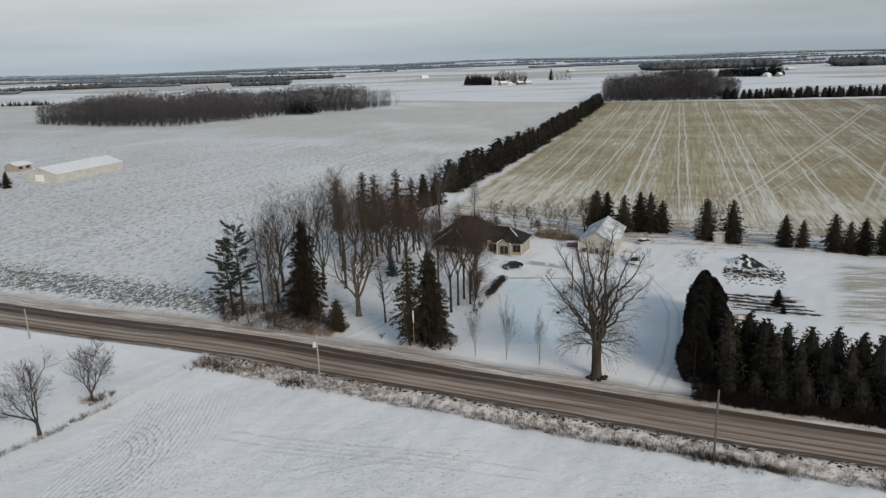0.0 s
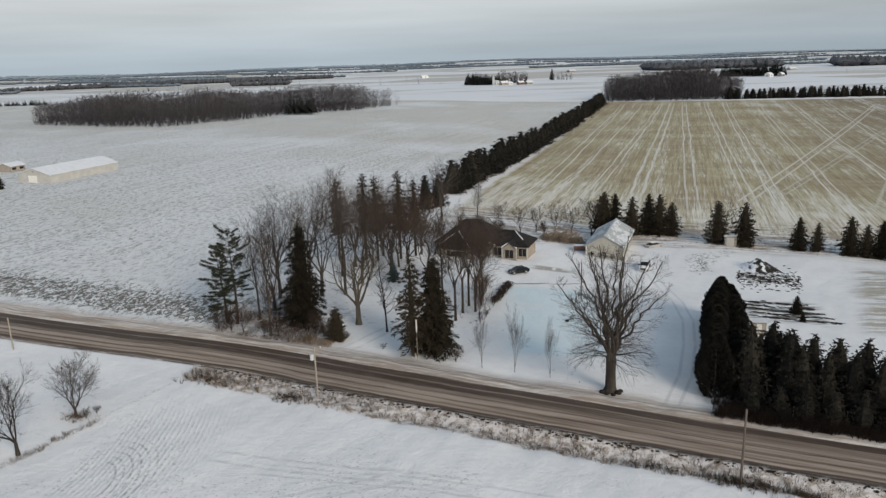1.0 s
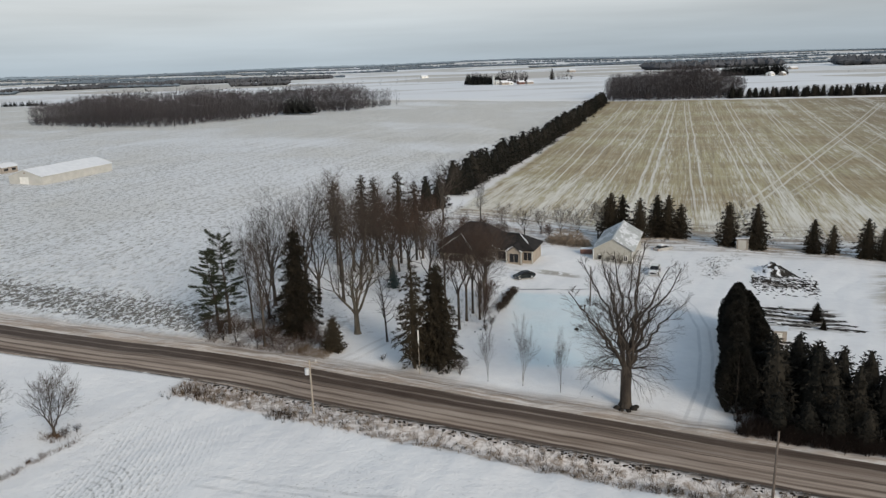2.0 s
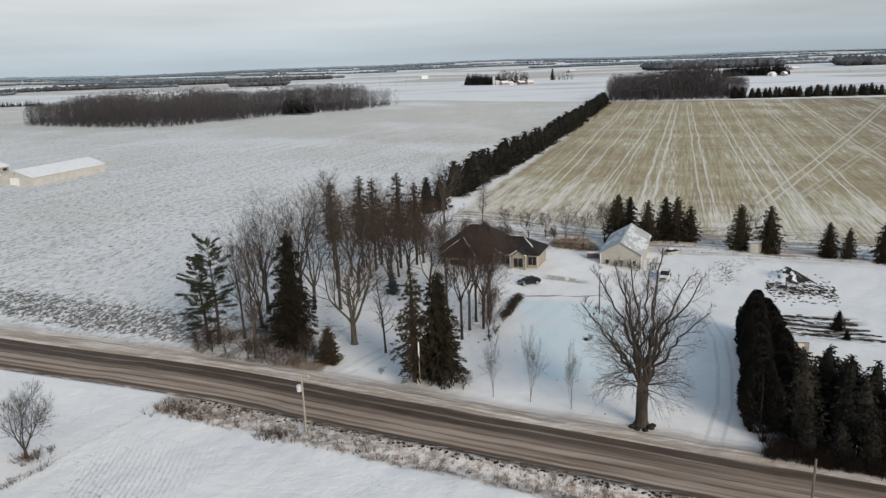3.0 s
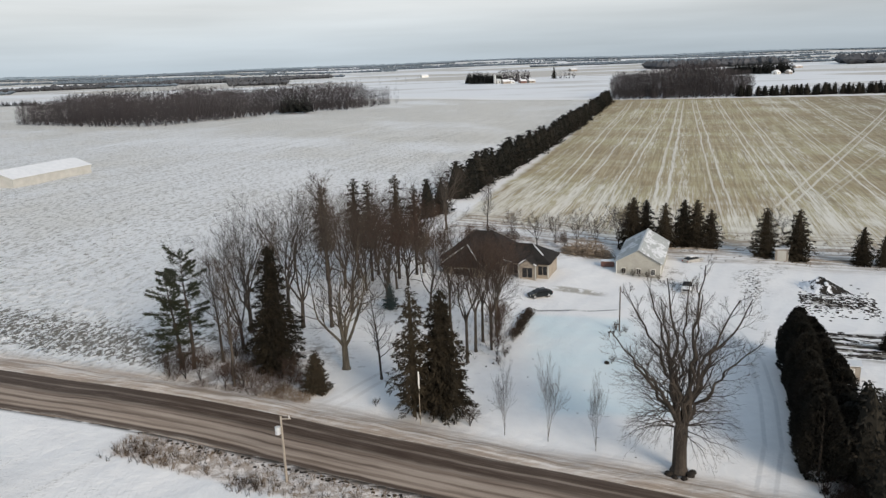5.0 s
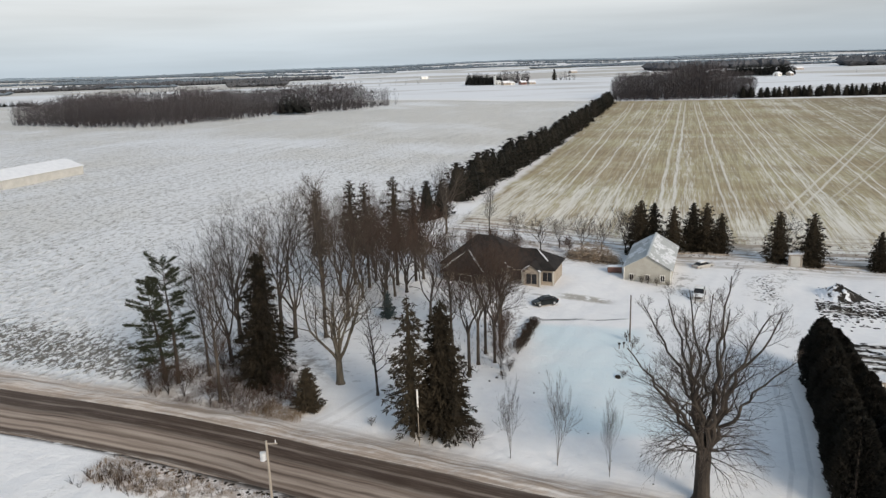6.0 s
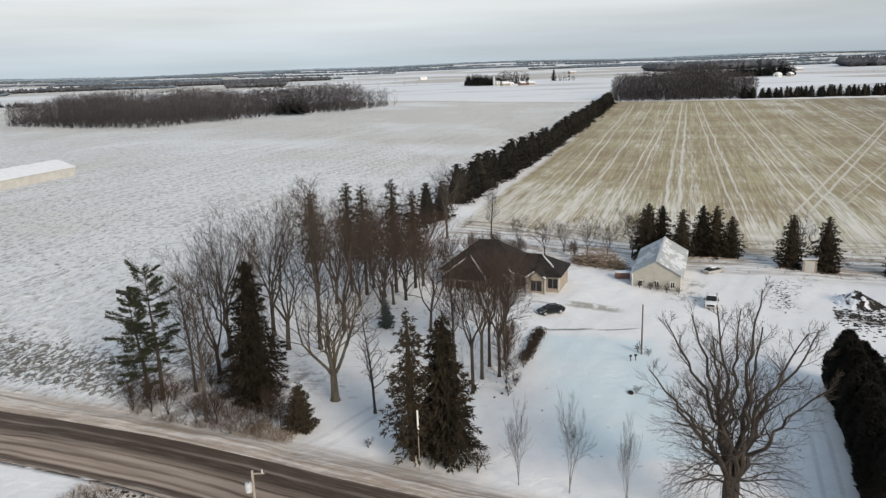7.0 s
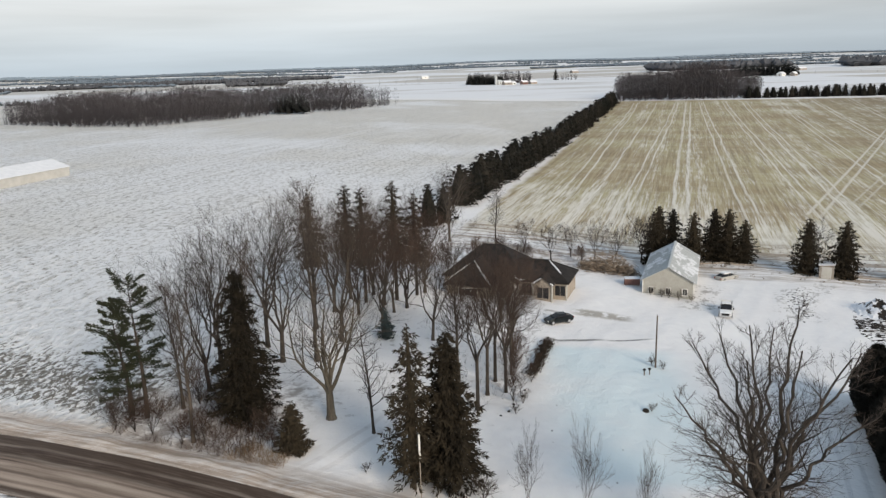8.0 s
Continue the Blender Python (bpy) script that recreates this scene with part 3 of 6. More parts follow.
def road_material():
    n = Nodes("wet_gravel_road")
    p = n.place()
    u, v, dv = n.from_road()
    wob = n.m("MULTIPLY", n.m("SUBTRACT", n.noise(p, 0.045, 4, 0.6), 0.5), 1.7)
    streak = n.noise(n.pair(u, dv, 0.035, 1.0), 1.1, 6, 0.65)
    fine = n.noise(n.pair(u, dv, 0.1, 1.6), 2.4, 4, 0.7)
    dv = n.m("ADD", dv, wob)
    patchy = n.step(n.noise(n.pair(u, dv, 0.05, 0.5), 1.0, 4, 0.6), 0.35, 0.62, 0.25, 1.0)
    grit = n.noise(p, 7.0, 3, 0.7)
    base = n.mix(n.step(streak, 0.32, 0.68), (0.165, 0.12, 0.092), (0.35, 0.275, 0.222))

    def lane(at, half, soft=0.35):
        return n.step(n.m("ABSOLUTE", n.m("SUBTRACT", dv, at)), half + soft, half - soft * 0.5)
    west = n.step(n.m("ADD", u, n.m("MULTIPLY", n.m("SUBTRACT", streak, 0.5), 60.0)), 25, -35, 0.15, 1.0)
    worn = n.step(fine, 0.2, 0.6, 0.6, 1.0)
    wet = n.most(n.mul(lane(3.1, 0.8), 0.95), n.mul(lane(1.5, 1.1, 0.7), west), n.mul(lane(-3.75, 0.4, 0.25), 0.98), n.mul(n.most(n.mul(lane(-0.15, 0.1, 0.15), 0.9), n.mul(lane(-1.55, 0.13, 0.2), 0.85), n.mul(lane(-2.7, 0.12, 0.2), 0.6)), patchy))
    col = n.mix(n.mul(wet, worn), base, (0.056, 0.036, 0.026))
    dry = n.most(n.mul(lane(2.25, 0.14, 0.2), 0.7), n.mul(lane(0.55, 0.18, 0.25), 0.8), lane(-0.85, 0.4, 0.3), n.mul(lane(-2.15, 0.3), 0.9), n.mul(lane(-3.15, 0.16, 0.2), 0.9))
    col = n.mix(n.mul(dry, n.step(streak, 0.3, 0.6, 0.3, 0.75), n.m("SUBTRACT", 1.2, patchy)), col, (0.44, 0.37, 0.31))
    slush = n.mul(n.step(n.m("ABSOLUTE", dv), 3.5, 4.3), n.step(fine, 0.4, 0.65))
    col = n.mix(n.mul(slush, 0.7), col, (0.46, 0.41, 0.36))
    col = n.mix(n.mul(n.step(grit, 0.55, 0.75), 0.3), col, (0.08, 0.065, 0.05))
    return n.done(col, n.step(wet, 0, 1, 0.9, 0.75), n.m("ADD", grit, n.m("MULTIPLY", streak, 1.5)), 0.03, 0.6)


# ---- ground and road ----
def spread(lo, hi, step, reach, growth):
    mid = list(np.arange(lo, hi + 0.01, step))
    up, s, at = [], step, hi
    while at < reach:
        s *= growth
        at += s
        up.append(at)
    down, s, at = [], step, lo
    while at > -reach:
        s *= growth
        at -= s
        down.append(at)
    return np.array(down[::-1] + mid + up)


def grid_mesh(name, X, Y, Z):
    rows, cols = X.shape
    i = np.arange(rows * cols).reshape(rows, cols)
    quads = np.stack([i[:-1, :-1], i[:-1, 1:], i[1:, 1:], i[1:, :-1]], -1).reshape(-1, 4)
    return quick_mesh(name, np.stack([X, Y, Z], -1).reshape(-1, 3), quads)


def quick_mesh(name, verts, faces):
    me = bpy.data.meshes.new(name)
    me.from_pydata([tuple(v) for v in np.asarray(verts).tolist()], [], [tuple(f) for f in (faces.tolist() if isinstance(faces, np.ndarray) else faces)])
    me.update()
    return me


U, V = np.meshgrid(spread(-130, 75, 0.8, 5600, 1.085), spread(45, 180, 0.72, 5600, 1.075))
GX, GY = to_xy(U, V)
ground = new("ground", grid_mesh("ground", GX, GY, ground_z(GX, GY)))
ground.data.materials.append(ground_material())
ground.data.materials.append(near_ground_material())
near_side = (V - road_v(U) < 0)[:-1, :-1].reshape(-1)
ground.data.polygons.foreach_set("material_index", near_side.astype(np.int32))
ground.data.polygons.foreach_set("use_smooth", [True] * len(ground.data.polygons))
tagged(ground, "snow-covered farmland with ploughed and stubble fields", "ground", kind="structure")

cross = np.array([-4.7, -4.3, -3.9, -2.6, -1.3, 0.0, 1.3, 2.6, 3.9, 4.3, 4.7])
drop = np.array([-0.34, -0.12, -0.05, 0.0, 0.04, 0.05, 0.04, 0.0, -0.04, -0.1, -0.3])
ru = spread(-110, 110, 2.0, 4500, 1.12)
RU, RV = np.meshgrid(ru, cross)
RX, RY = to_xy(RU, RV + road_v(RU))
CX, CY = to_xy(RU, road_v(RU))
RZ = base_z(CX, CY) + drop[:, None] + 0.03 * np.sin(RU / 3.1) * (np.abs(RV) > 4)
road = new("road", grid_mesh("road", RX, RY, RZ))
road.data.materials.append(road_material())
road.data.polygons.foreach_set("use_smooth", [True] * len(road.data.polygons))
tagged(road, "wet muddy gravel road with darker wheel tracks", "road", kind="structure")


# ---- tools for things ----
def part(name, data, material, parent=None, label="", smooth_faces=False):
    """One mesh object, from a bmesh or a mesh, under its thing."""
    if isinstance(data, bmesh.types.BMesh):
        me = bpy.data.meshes.new(name)
        data.to_mesh(me)
        data.free()
    else:
        me = data
    if not me.materials:
        me.materials.append(material)
    if smooth_faces:
        me.polygons.foreach_set("use_smooth", [True] * len(me.polygons))
    ob = new(name, me)
    ob.parent = parent
    if label:
        ob["label"] = label
    return ob


def thing(name, label, category, group="", at=None):
    ob = new(name)
    ob.empty_display_size = 0.3
    if at is not None:
        ob.matrix_basis = at
    return tagged(ob, label, category, group)


class Wood:
    """Collects tubes and blades into one mesh."""

    def __init__(self):
        self.v, self.f, self.blocks = [], [], []

    def tube(self, pts, radii, sides):
        base = len(self.v)
        last = len(pts) - 1
        for k, (p, r) in enumerate(zip(pts, radii)):
            d = pts[min(k + 1, last)] - pts[max(k - 1, 0)]
            if d.length < 1e-6:
                d = Vector((0, 0, 1))
            d.normalize()
            a = d.cross(Vector((0.31, 0.93, 0.17)))
            a.normalize()
            b = d.cross(a)
            for s in range(sides):
                t = 2 * math.pi * s / sides
                self.v.append(p + (a * math.cos(t) + b * math.sin(t)) * r)
        for k in range(last):
            for s in range(sides):
                s2 = (s + 1) % sides
                i, j = base + k * sides, base + (k + 1) * sides
                self.f.append((i + s, i + s2, j + s2, j + s))

    def twig(self, p, q, r):
        """A thin three-sided spike."""
        d = (q - p).normalized()
        a = d.cross(Vector((0.31, 0.93, 0.17)))
        a.normalize()
        b = d.cross(a)
        i = len(self.v)
        self.v += [p + a * r, p - a * 0.5 * r + b * 0.87 * r, p - a * 0.5 * r - b * 0.87 * r, q]
        self.f += [(i, i + 1, i + 3), (i + 1, i + 2, i + 3), (i + 2, i, i + 3)]

    def leaf(self, p, d, side, length, width):
        """A pointed spray of needles, kinked along its middle so that it has depth."""
        i = len(self.v)
        n = d.cross(side)
        m = p + d * length * 0.45
        self.v += [p, m + side * width * 0.5 - n * width * 0.2, p + d * length, m - side * width * 0.5 - n * width * 0.2]
        self.f += [(i, i + 1, i + 2), (i, i + 2, i + 3)]

    def sprays(self, P, D, S, L, W):
        """Many pointed needle sprays at once: feet, directions, side vectors, lengths, widths."""
        D = D / np.linalg.norm(D, axis=1, keepdims=True)
        S = S - D * (S * D).sum(1, keepdims=True)
        S = S / (np.linalg.norm(S, axis=1, keepdims=True) + 1e-9)
        N = np.cross(D, S)
        L, W = L[:, None], W[:, None]
        M = P + D * L * 0.42
        quad = np.stack([P, M + S * W * 0.5 - N * W * 0.25, P + D * L, M - S * W * 0.5 - N * W * 0.25], 1).reshape(-1, 3)
        i = np.arange(len(P))[:, None] * 4
        self.blocks.append((quad, np.concatenate([i + np.array([0, 1, 2]), i + np.array([0, 2, 3])])))

    def mesh(self, name):
        verts = [np.array([tuple(v) for v in self.v], float).reshape(-1, 3)]
        faces, base = list(self.f), len(self.v)
        for bv, bf in self.blocks:
            verts.append(bv)
            faces += (bf + base).tolist()
            base += len(bv)
        return quick_mesh(name, np.concatenate(verts), faces)


def turned(d, angle, about, rng):
    """d bent by angle, in the direction about (radians round d)."""
    a = d.cross(Vector((0.13, 0.21, 0.97)))
    if a.length < 1e-3:
        a = Vector((1, 0, 0))
    a.normalize()
    b = d.cross(a)
    out = d * math.cos(angle) + (a * math.cos(about) + b * math.sin(about)) * math.sin(angle)
    return out.normalized()


def limb(wood, twigs, p, d, length, r, level, rng, kids, top, lift, thick, ends=2):
    segs = (8, 5, 3, 2)[min(level, 3)]
    pts, dirs = [p.copy()], [d.copy()]
    q, e = p.copy(), d.copy()
    for _ in range(segs):
        e = (e + Vector((rng.gauss(0, 0.2), rng.gauss(0, 0.2), rng.gauss(0, 0.1) + lift * (0.12 if level < 2 else 0.13)))).normalized()
        q = q + e * (length / segs)
        pts.append(q.copy())
        dirs.append(e.copy())
    tip = max(thick, r * 0.22)
    if level >= top:
        twigs.twig(pts[0], pts[-1], max(r, thick))
        for k in range(ends):
            at = pts[0].lerp(pts[-1], rng.uniform(0.25, 0.85))
            way = turned(d, rng.uniform(0.4, 0.9), rng.uniform(0, 6.28), rng)
            twigs.twig(at, at + (way + Vector((0, 0, 0.25 * lift))) * length * rng.uniform(0.35, 0.7), thick * 0.6)
        return
    radii = [r + (tip - r) * k / segs for k in range(segs + 1)]
    (wood if level < 2 else twigs).tube(pts, radii, (6, 4, 3, 3)[min(level, 3)])
    count = kids[min(level, len(kids) - 1)]
    turn = rng.uniform(0, 6.28)
    for k in range(count):
        f = 0.22 + 0.78 * (k + rng.uniform(0.2, 0.9)) / count
        i = min(segs - 1, int(f * segs))
        g = f * segs - i
        at = pts[i].lerp(pts[i + 1], min(1, g))
        turn += 2.4 + rng.uniform(-0.5, 0.5)
        ang = rng.uniform(0.45, 0.95) * (1.0 if k < count - 1 else 0.4)
        rad = max(thick, (r + (tip - r) * f) * rng.uniform(0.5, 0.68))
        limb(wood, twigs, at, turned(dirs[i], ang, turn, rng), length * rng.uniform(0.42, 0.66) * (1.15 - 0.45 * f), rad, level + 1, rng, kids, top, lift, thick, ends)


def bare_tree(name, label, h, r, fork, stems, lean, seed, kids=(6, 5, 4), top=3, bark=None, twig_mat=None, lift=0.8, thick=0.017, reach=0.8, side_from=0.25, category="tree", group="", low=0, ends=2):
    """A leafless tree: a trunk to the fork height, stems that lean out, limbs and twigs."""
    rng = random.Random(seed)
    root = thing(name, label, category, group)
    wood, twigs = Wood(), Wood()
    crook = Vector((rng.uniform(-0.04, 0.04), rng.uniform(-0.04, 0.04), 1)).normalized()
    pts = [Vector((0, 0, -0.35)), Vector((0, 0, 0.12)), Vector((0, 0, 0.5)), crook * fork * 0.55, crook * fork]
    wood.tube(pts, [r * 1.75, r * 1.4, r * 1.1, r * 0.95, r * 0.88], 9)
    turn = rng.uniform(0, 6.28)
    if stems == 1:
        d = crook
        length = h - fork
        segs, p, sp = 9, pts[-1].copy(), [pts[-1].copy()]
        for k in range(segs):
            d = (d + Vector((rng.gauss(0, 0.05), rng.gauss(0, 0.05), 0.06))).normalized()
            p = p + d * (length / segs)
            sp.append(p.copy())
        sr = [r * 0.88 * (1 - 0.88 * k / segs) + 0.012 for k in range(segs + 1)]
        wood.tube(sp, sr, 7)
        n_side = kids[0] * 4
        for k in range(n_side):
            f = side_from + (1 - side_from) * (k + 0.5) / n_side
            i = min(segs - 1, int(f * segs))
            turn += 2.4 + rng.uniform(-0.4, 0.4)
            d2 = turned(Vector((0, 0, 1)), rng.uniform(0.7, 1.15) * lean * 2.2, turn, rng)
            limb(wood, twigs, sp[i].lerp(sp[i + 1], f * segs - i), d2, h * 0.30 * reach * (1.15 - 0.7 * f) * rng.uniform(0.7, 1.2), max(thick, sr[i] * 0.5), 1, rng, kids, top, lift, thick, ends)
    else:
        for k in range(stems):
            turn += 6.283 / stems * rng.uniform(0.8, 1.2)
            a = lean * rng.uniform(0.35, 1.1) if k else lean * 0.25
            d = turned(crook, a, turn, rng)
            at = crook * fork * rng.uniform(0.82, 1.0)
            limb(wood, twigs, at, d, (h - fork) * rng.uniform(0.72, 0.92) * reach / 0.8, r * rng.uniform(0.42, 0.62) * min(1, (8.5 / stems) ** 0.5), 0, rng, kids, top, lift, thick, ends)
    for k in range(low):
        turn += 2.4
        d = Vector((math.cos(turn), math.sin(turn), rng.uniform(0.15, 0.5))).normalized()
        limb(wood, twigs, crook * fork * rng.uniform(0.92, 1.0), d, h * rng.uniform(0.2, 0.3), r * 0.17, 1, rng, kids, top, -0.7, thick, ends)
    part("trunk", wood.mesh("trunk"), bark or m_bark, root)
    part("crown", twigs.mesh("crown"), twig_mat or m_twig, root, "bare twigs and branches")
    return root


def spruce(name, label, h, radius, seed, step=0.42, per=13, clear=0.06, droop=0.3, needle=None, ragged=0.25, power=0.75, skirt=0.75, spray=0.42, density=1.0, full=1.0, core=0.5, category="tree", group="", text="dense drooping evergreen boughs"):
    """A conifer with whorls of boughs; each bough is a drooping spine set with side sprays and hanging sprays of needles."""
    rs = np.random.RandomState(seed)
    root = thing(name, label, category, group)
    trunk, crown = Wood(), Wood()
    trunk.tube([Vector((0, 0, -0.3)), Vector((0, 0, h * 0.3)), Vector((0, 0, h * 0.7)), Vector((0, 0, h * 0.985))], [h * 0.017, h * 0.013, h * 0.007, 0.012], 6)
    rows = max(8, int(h * (0.97 - clear) / step))
    sets = []
    for lv in range(rows):
        f = lv / (rows - 1)
        size = radius * ((1 - f) ** power) * (skirt + (1 - skirt) * min(1, f * 4)) + 0.12
        n = max(5, int(per * (0.4 + 0.6 * (1 - f))))
        whorl = 1 + rs.uniform(-0.45, 0.45) * ragged
        t = rs.uniform(0, 6.28) + 6.283 * (np.arange(n) + rs.uniform(-0.35, 0.35, n)) / n
        L = size * whorl * (1 + rs.uniform(-1, 0.7, n) * ragged)
        z0 = h * clear + h * (0.97 - clear) * f + rs.uniform(-0.5, 0.5, n) * step
        rise = rs.uniform(-0.1, 0.12, n) + 0.8 * max(0, f - 0.65)
        for k in range(n):
            m = max(4, int(L[k] / spray * 5.0 * density))
            g = rs.uniform(0.04, 1.0, m) ** 0.75
            out = np.array([math.cos(t[k]), math.sin(t[k]), 0.0])
            sv = np.array([-out[1], out[0], 0.0])
            curve = rise[k] * g - droop * g * g + 0.10 * g ** 4
            P = out * (L[k] * g)[:, None] + np.array([0, 0, 1.0]) * (z0[k] + L[k] * curve)[:, None]
            side = rs.choice((-1.0, 1.0), m)
            P = P + sv * (side * rs.uniform(0, 0.34, m) * L[k] * (1.1 - g))[:, None]
            hang = rs.rand(m)
            D = out * rs.uniform(0.35, 1.0, m)[:, None] + sv * (side * rs.uniform(0.1, 0.9, m))[:, None]
            D[:, 2] = np.where(hang < 0.45, rs.uniform(-1.5, -0.6, m), rs.uniform(-0.35, 0.25, m))
            sets.append((P, D, L[k] * np.ones(m)))
    P, D = np.concatenate([q[0] for q in sets]), np.concatenate([q[1] for q in sets])
    m = len(P)
    S = np.stack([rs.uniform(-1, 1, m), rs.uniform(-1, 1, m), rs.uniform(-0.6, 0.6, m)], 1)
    crown.sprays(P, D, S, spray * rs.uniform(0.6, 1.35, m), spray * full * rs.uniform(0.26, 0.46, m))
    inner = [k / 9 for k in range(10)]
    crown.tube([Vector((0, 0, h * (clear + (0.97 - clear) * f) - 0.3 * radius * core * (1 - f))) for f in inner],
               [core * radius * ((1 - f) ** power) * (skirt + (1 - skirt) * min(1, f * 4)) * rs.uniform(0.8, 1.1) + 0.02 for f in inner], 7)
    crown.twig(Vector((0, 0, h * 0.95)), Vector((0, 0, h)), 0.05)
    part("trunk", trunk.mesh("trunk"), m_bark_dark, root)
    part("crown", crown.mesh("crown"), needle or m_needle, root, text)
    return root


def white_pine(name, label, h, seed, lean=0.0, one_sided=0.35, bare=0.16):
    """A thin-crowned pine: flat plates of needles on long boughs, with gaps of sky between them."""
    rng = random.Random(seed)
    rs = np.random.RandomState(seed)
    root = thing(name, label, "tree")
    trunk, crown = Wood(), Wood()

    def stem(f):
        return Vector((lean * h * f + 0.12 * math.sin(f * 5), 0.1 * math.sin(f * 4 + 1), h * f))
    trunk.tube([stem(f) - Vector((0, 0, 0.3 if f == 0 else 0)) for f in (0, 0.2, 0.4, 0.6, 0.8, 0.98)], [0.25, 0.21, 0.17, 0.12, 0.07, 0.02], 7)
    count = 17
    for lv in range(count):
        f = bare + (0.985 - bare) * lv / (count - 1)
        n = rng.choice((2, 3, 3, 4))
        off = rng.uniform(0, 6.28)
        for k in range(n):
            t = off + 6.283 * (k + rng.uniform(-0.35, 0.35)) / n
            out = np.array([math.cos(t), math.sin(t), 0.0])
            sv = np.array([-out[1], out[0], 0.0])
            L = h * (0.30 * (1 - 0.72 * f) + 0.035) * rng.uniform(0.45, 1.25) * (1 - one_sided * out[0] * (1 - f))
            sag = rng.uniform(-0.38, -0.22) + 0.75 * f
            p0 = stem(f)
            spine = [p0 + Vector(out * L * g) + Vector((0, 0, L * (sag * g + 0.1 * g * g))) for g in (0, 0.35, 0.7, 1.0)]
            trunk.tube(spine, [0.05, 0.035, 0.022, 0.01], 3)
            m = int(40 + 62 * L)
            g = 0.28 + 0.76 * rs.rand(m) ** 0.75
            P = np.array(p0) + out * (L * g)[:, None] + sv * (rs.randn(m) * 0.16 * L * (1.25 - g))[:, None]
            P[:, 2] += L * (sag * g + 0.1 * g * g) + rs.randn(m) * 0.07 + 0.05
            D = out * rs.uniform(0.0, 1.0, m)[:, None] + sv * rs.uniform(-0.9, 0.9, m)[:, None]
            D[:, 2] = rs.uniform(-0.1, 0.55, m)
            crown.sprays(P, D, rs.uniform(-1, 1, (m, 3)), rs.uniform(0.2, 0.45, m), rs.uniform(0.06, 0.12, m))
    part("trunk", trunk.mesh("trunk"), m_bark_dark, root)
    part("crown", crown.mesh("crown"), m_needle_pine, root, "layered green pine boughs")
    return root


def cedar(name, label, h, radius, seed, group=""):
    """A dense upright cedar of many small ascending sprays over a lumpy oval."""
    rs = np.random.RandomState(seed)
    root = thing(name, label, "tree", group)
    trunk, crown = Wood(), Wood()
    trunk.tube([Vector((0, 0, -0.3)), Vector((0, 0, h * 0.9))], [0.16, 0.03], 5)
    m = 5600
    f, t = rs.rand(m) ** 1.1, rs.uniform(0, 6.283, m)
    prof = np.minimum(1, 0.62 + f * 1.6) * (1 - f ** 2.6) ** 0.62
    lump = sum(a * np.exp(-((f - fz) * 9) ** 2) * np.maximum(0, np.cos(t - tz)) ** 4
               for tz, fz, a in zip(rs.uniform(0, 6.28, 22), rs.uniform(0.05, 0.95, 22), rs.uniform(0.1, 0.28, 22)))
    rr = radius * prof * (0.88 + lump) * (1 - 0.4 * rs.rand(m) ** 2.2) + 0.05
    out = np.stack([np.cos(t), np.sin(t), np.zeros(m)], 1)
    P = out * rr[:, None]
    P[:, 2] = f * h * 0.96 + 0.05
    D = out * rs.uniform(0.25, 0.9, m)[:, None] + rs.uniform(-0.35, 0.35, (m, 3))
    D[:, 2] += rs.uniform(0.2, 1.0, m)
    crown.sprays(P, D, rs.uniform(-1, 1, (m, 3)), rs.uniform(0.22, 0.55, m), rs.uniform(0.1, 0.22, m))
    part("trunk", trunk.mesh("trunk"), m_bark_dark, root)
    part("crown", crown.mesh("crown"), m_cedar, root, "dense near-black cedar foliage")
    return root


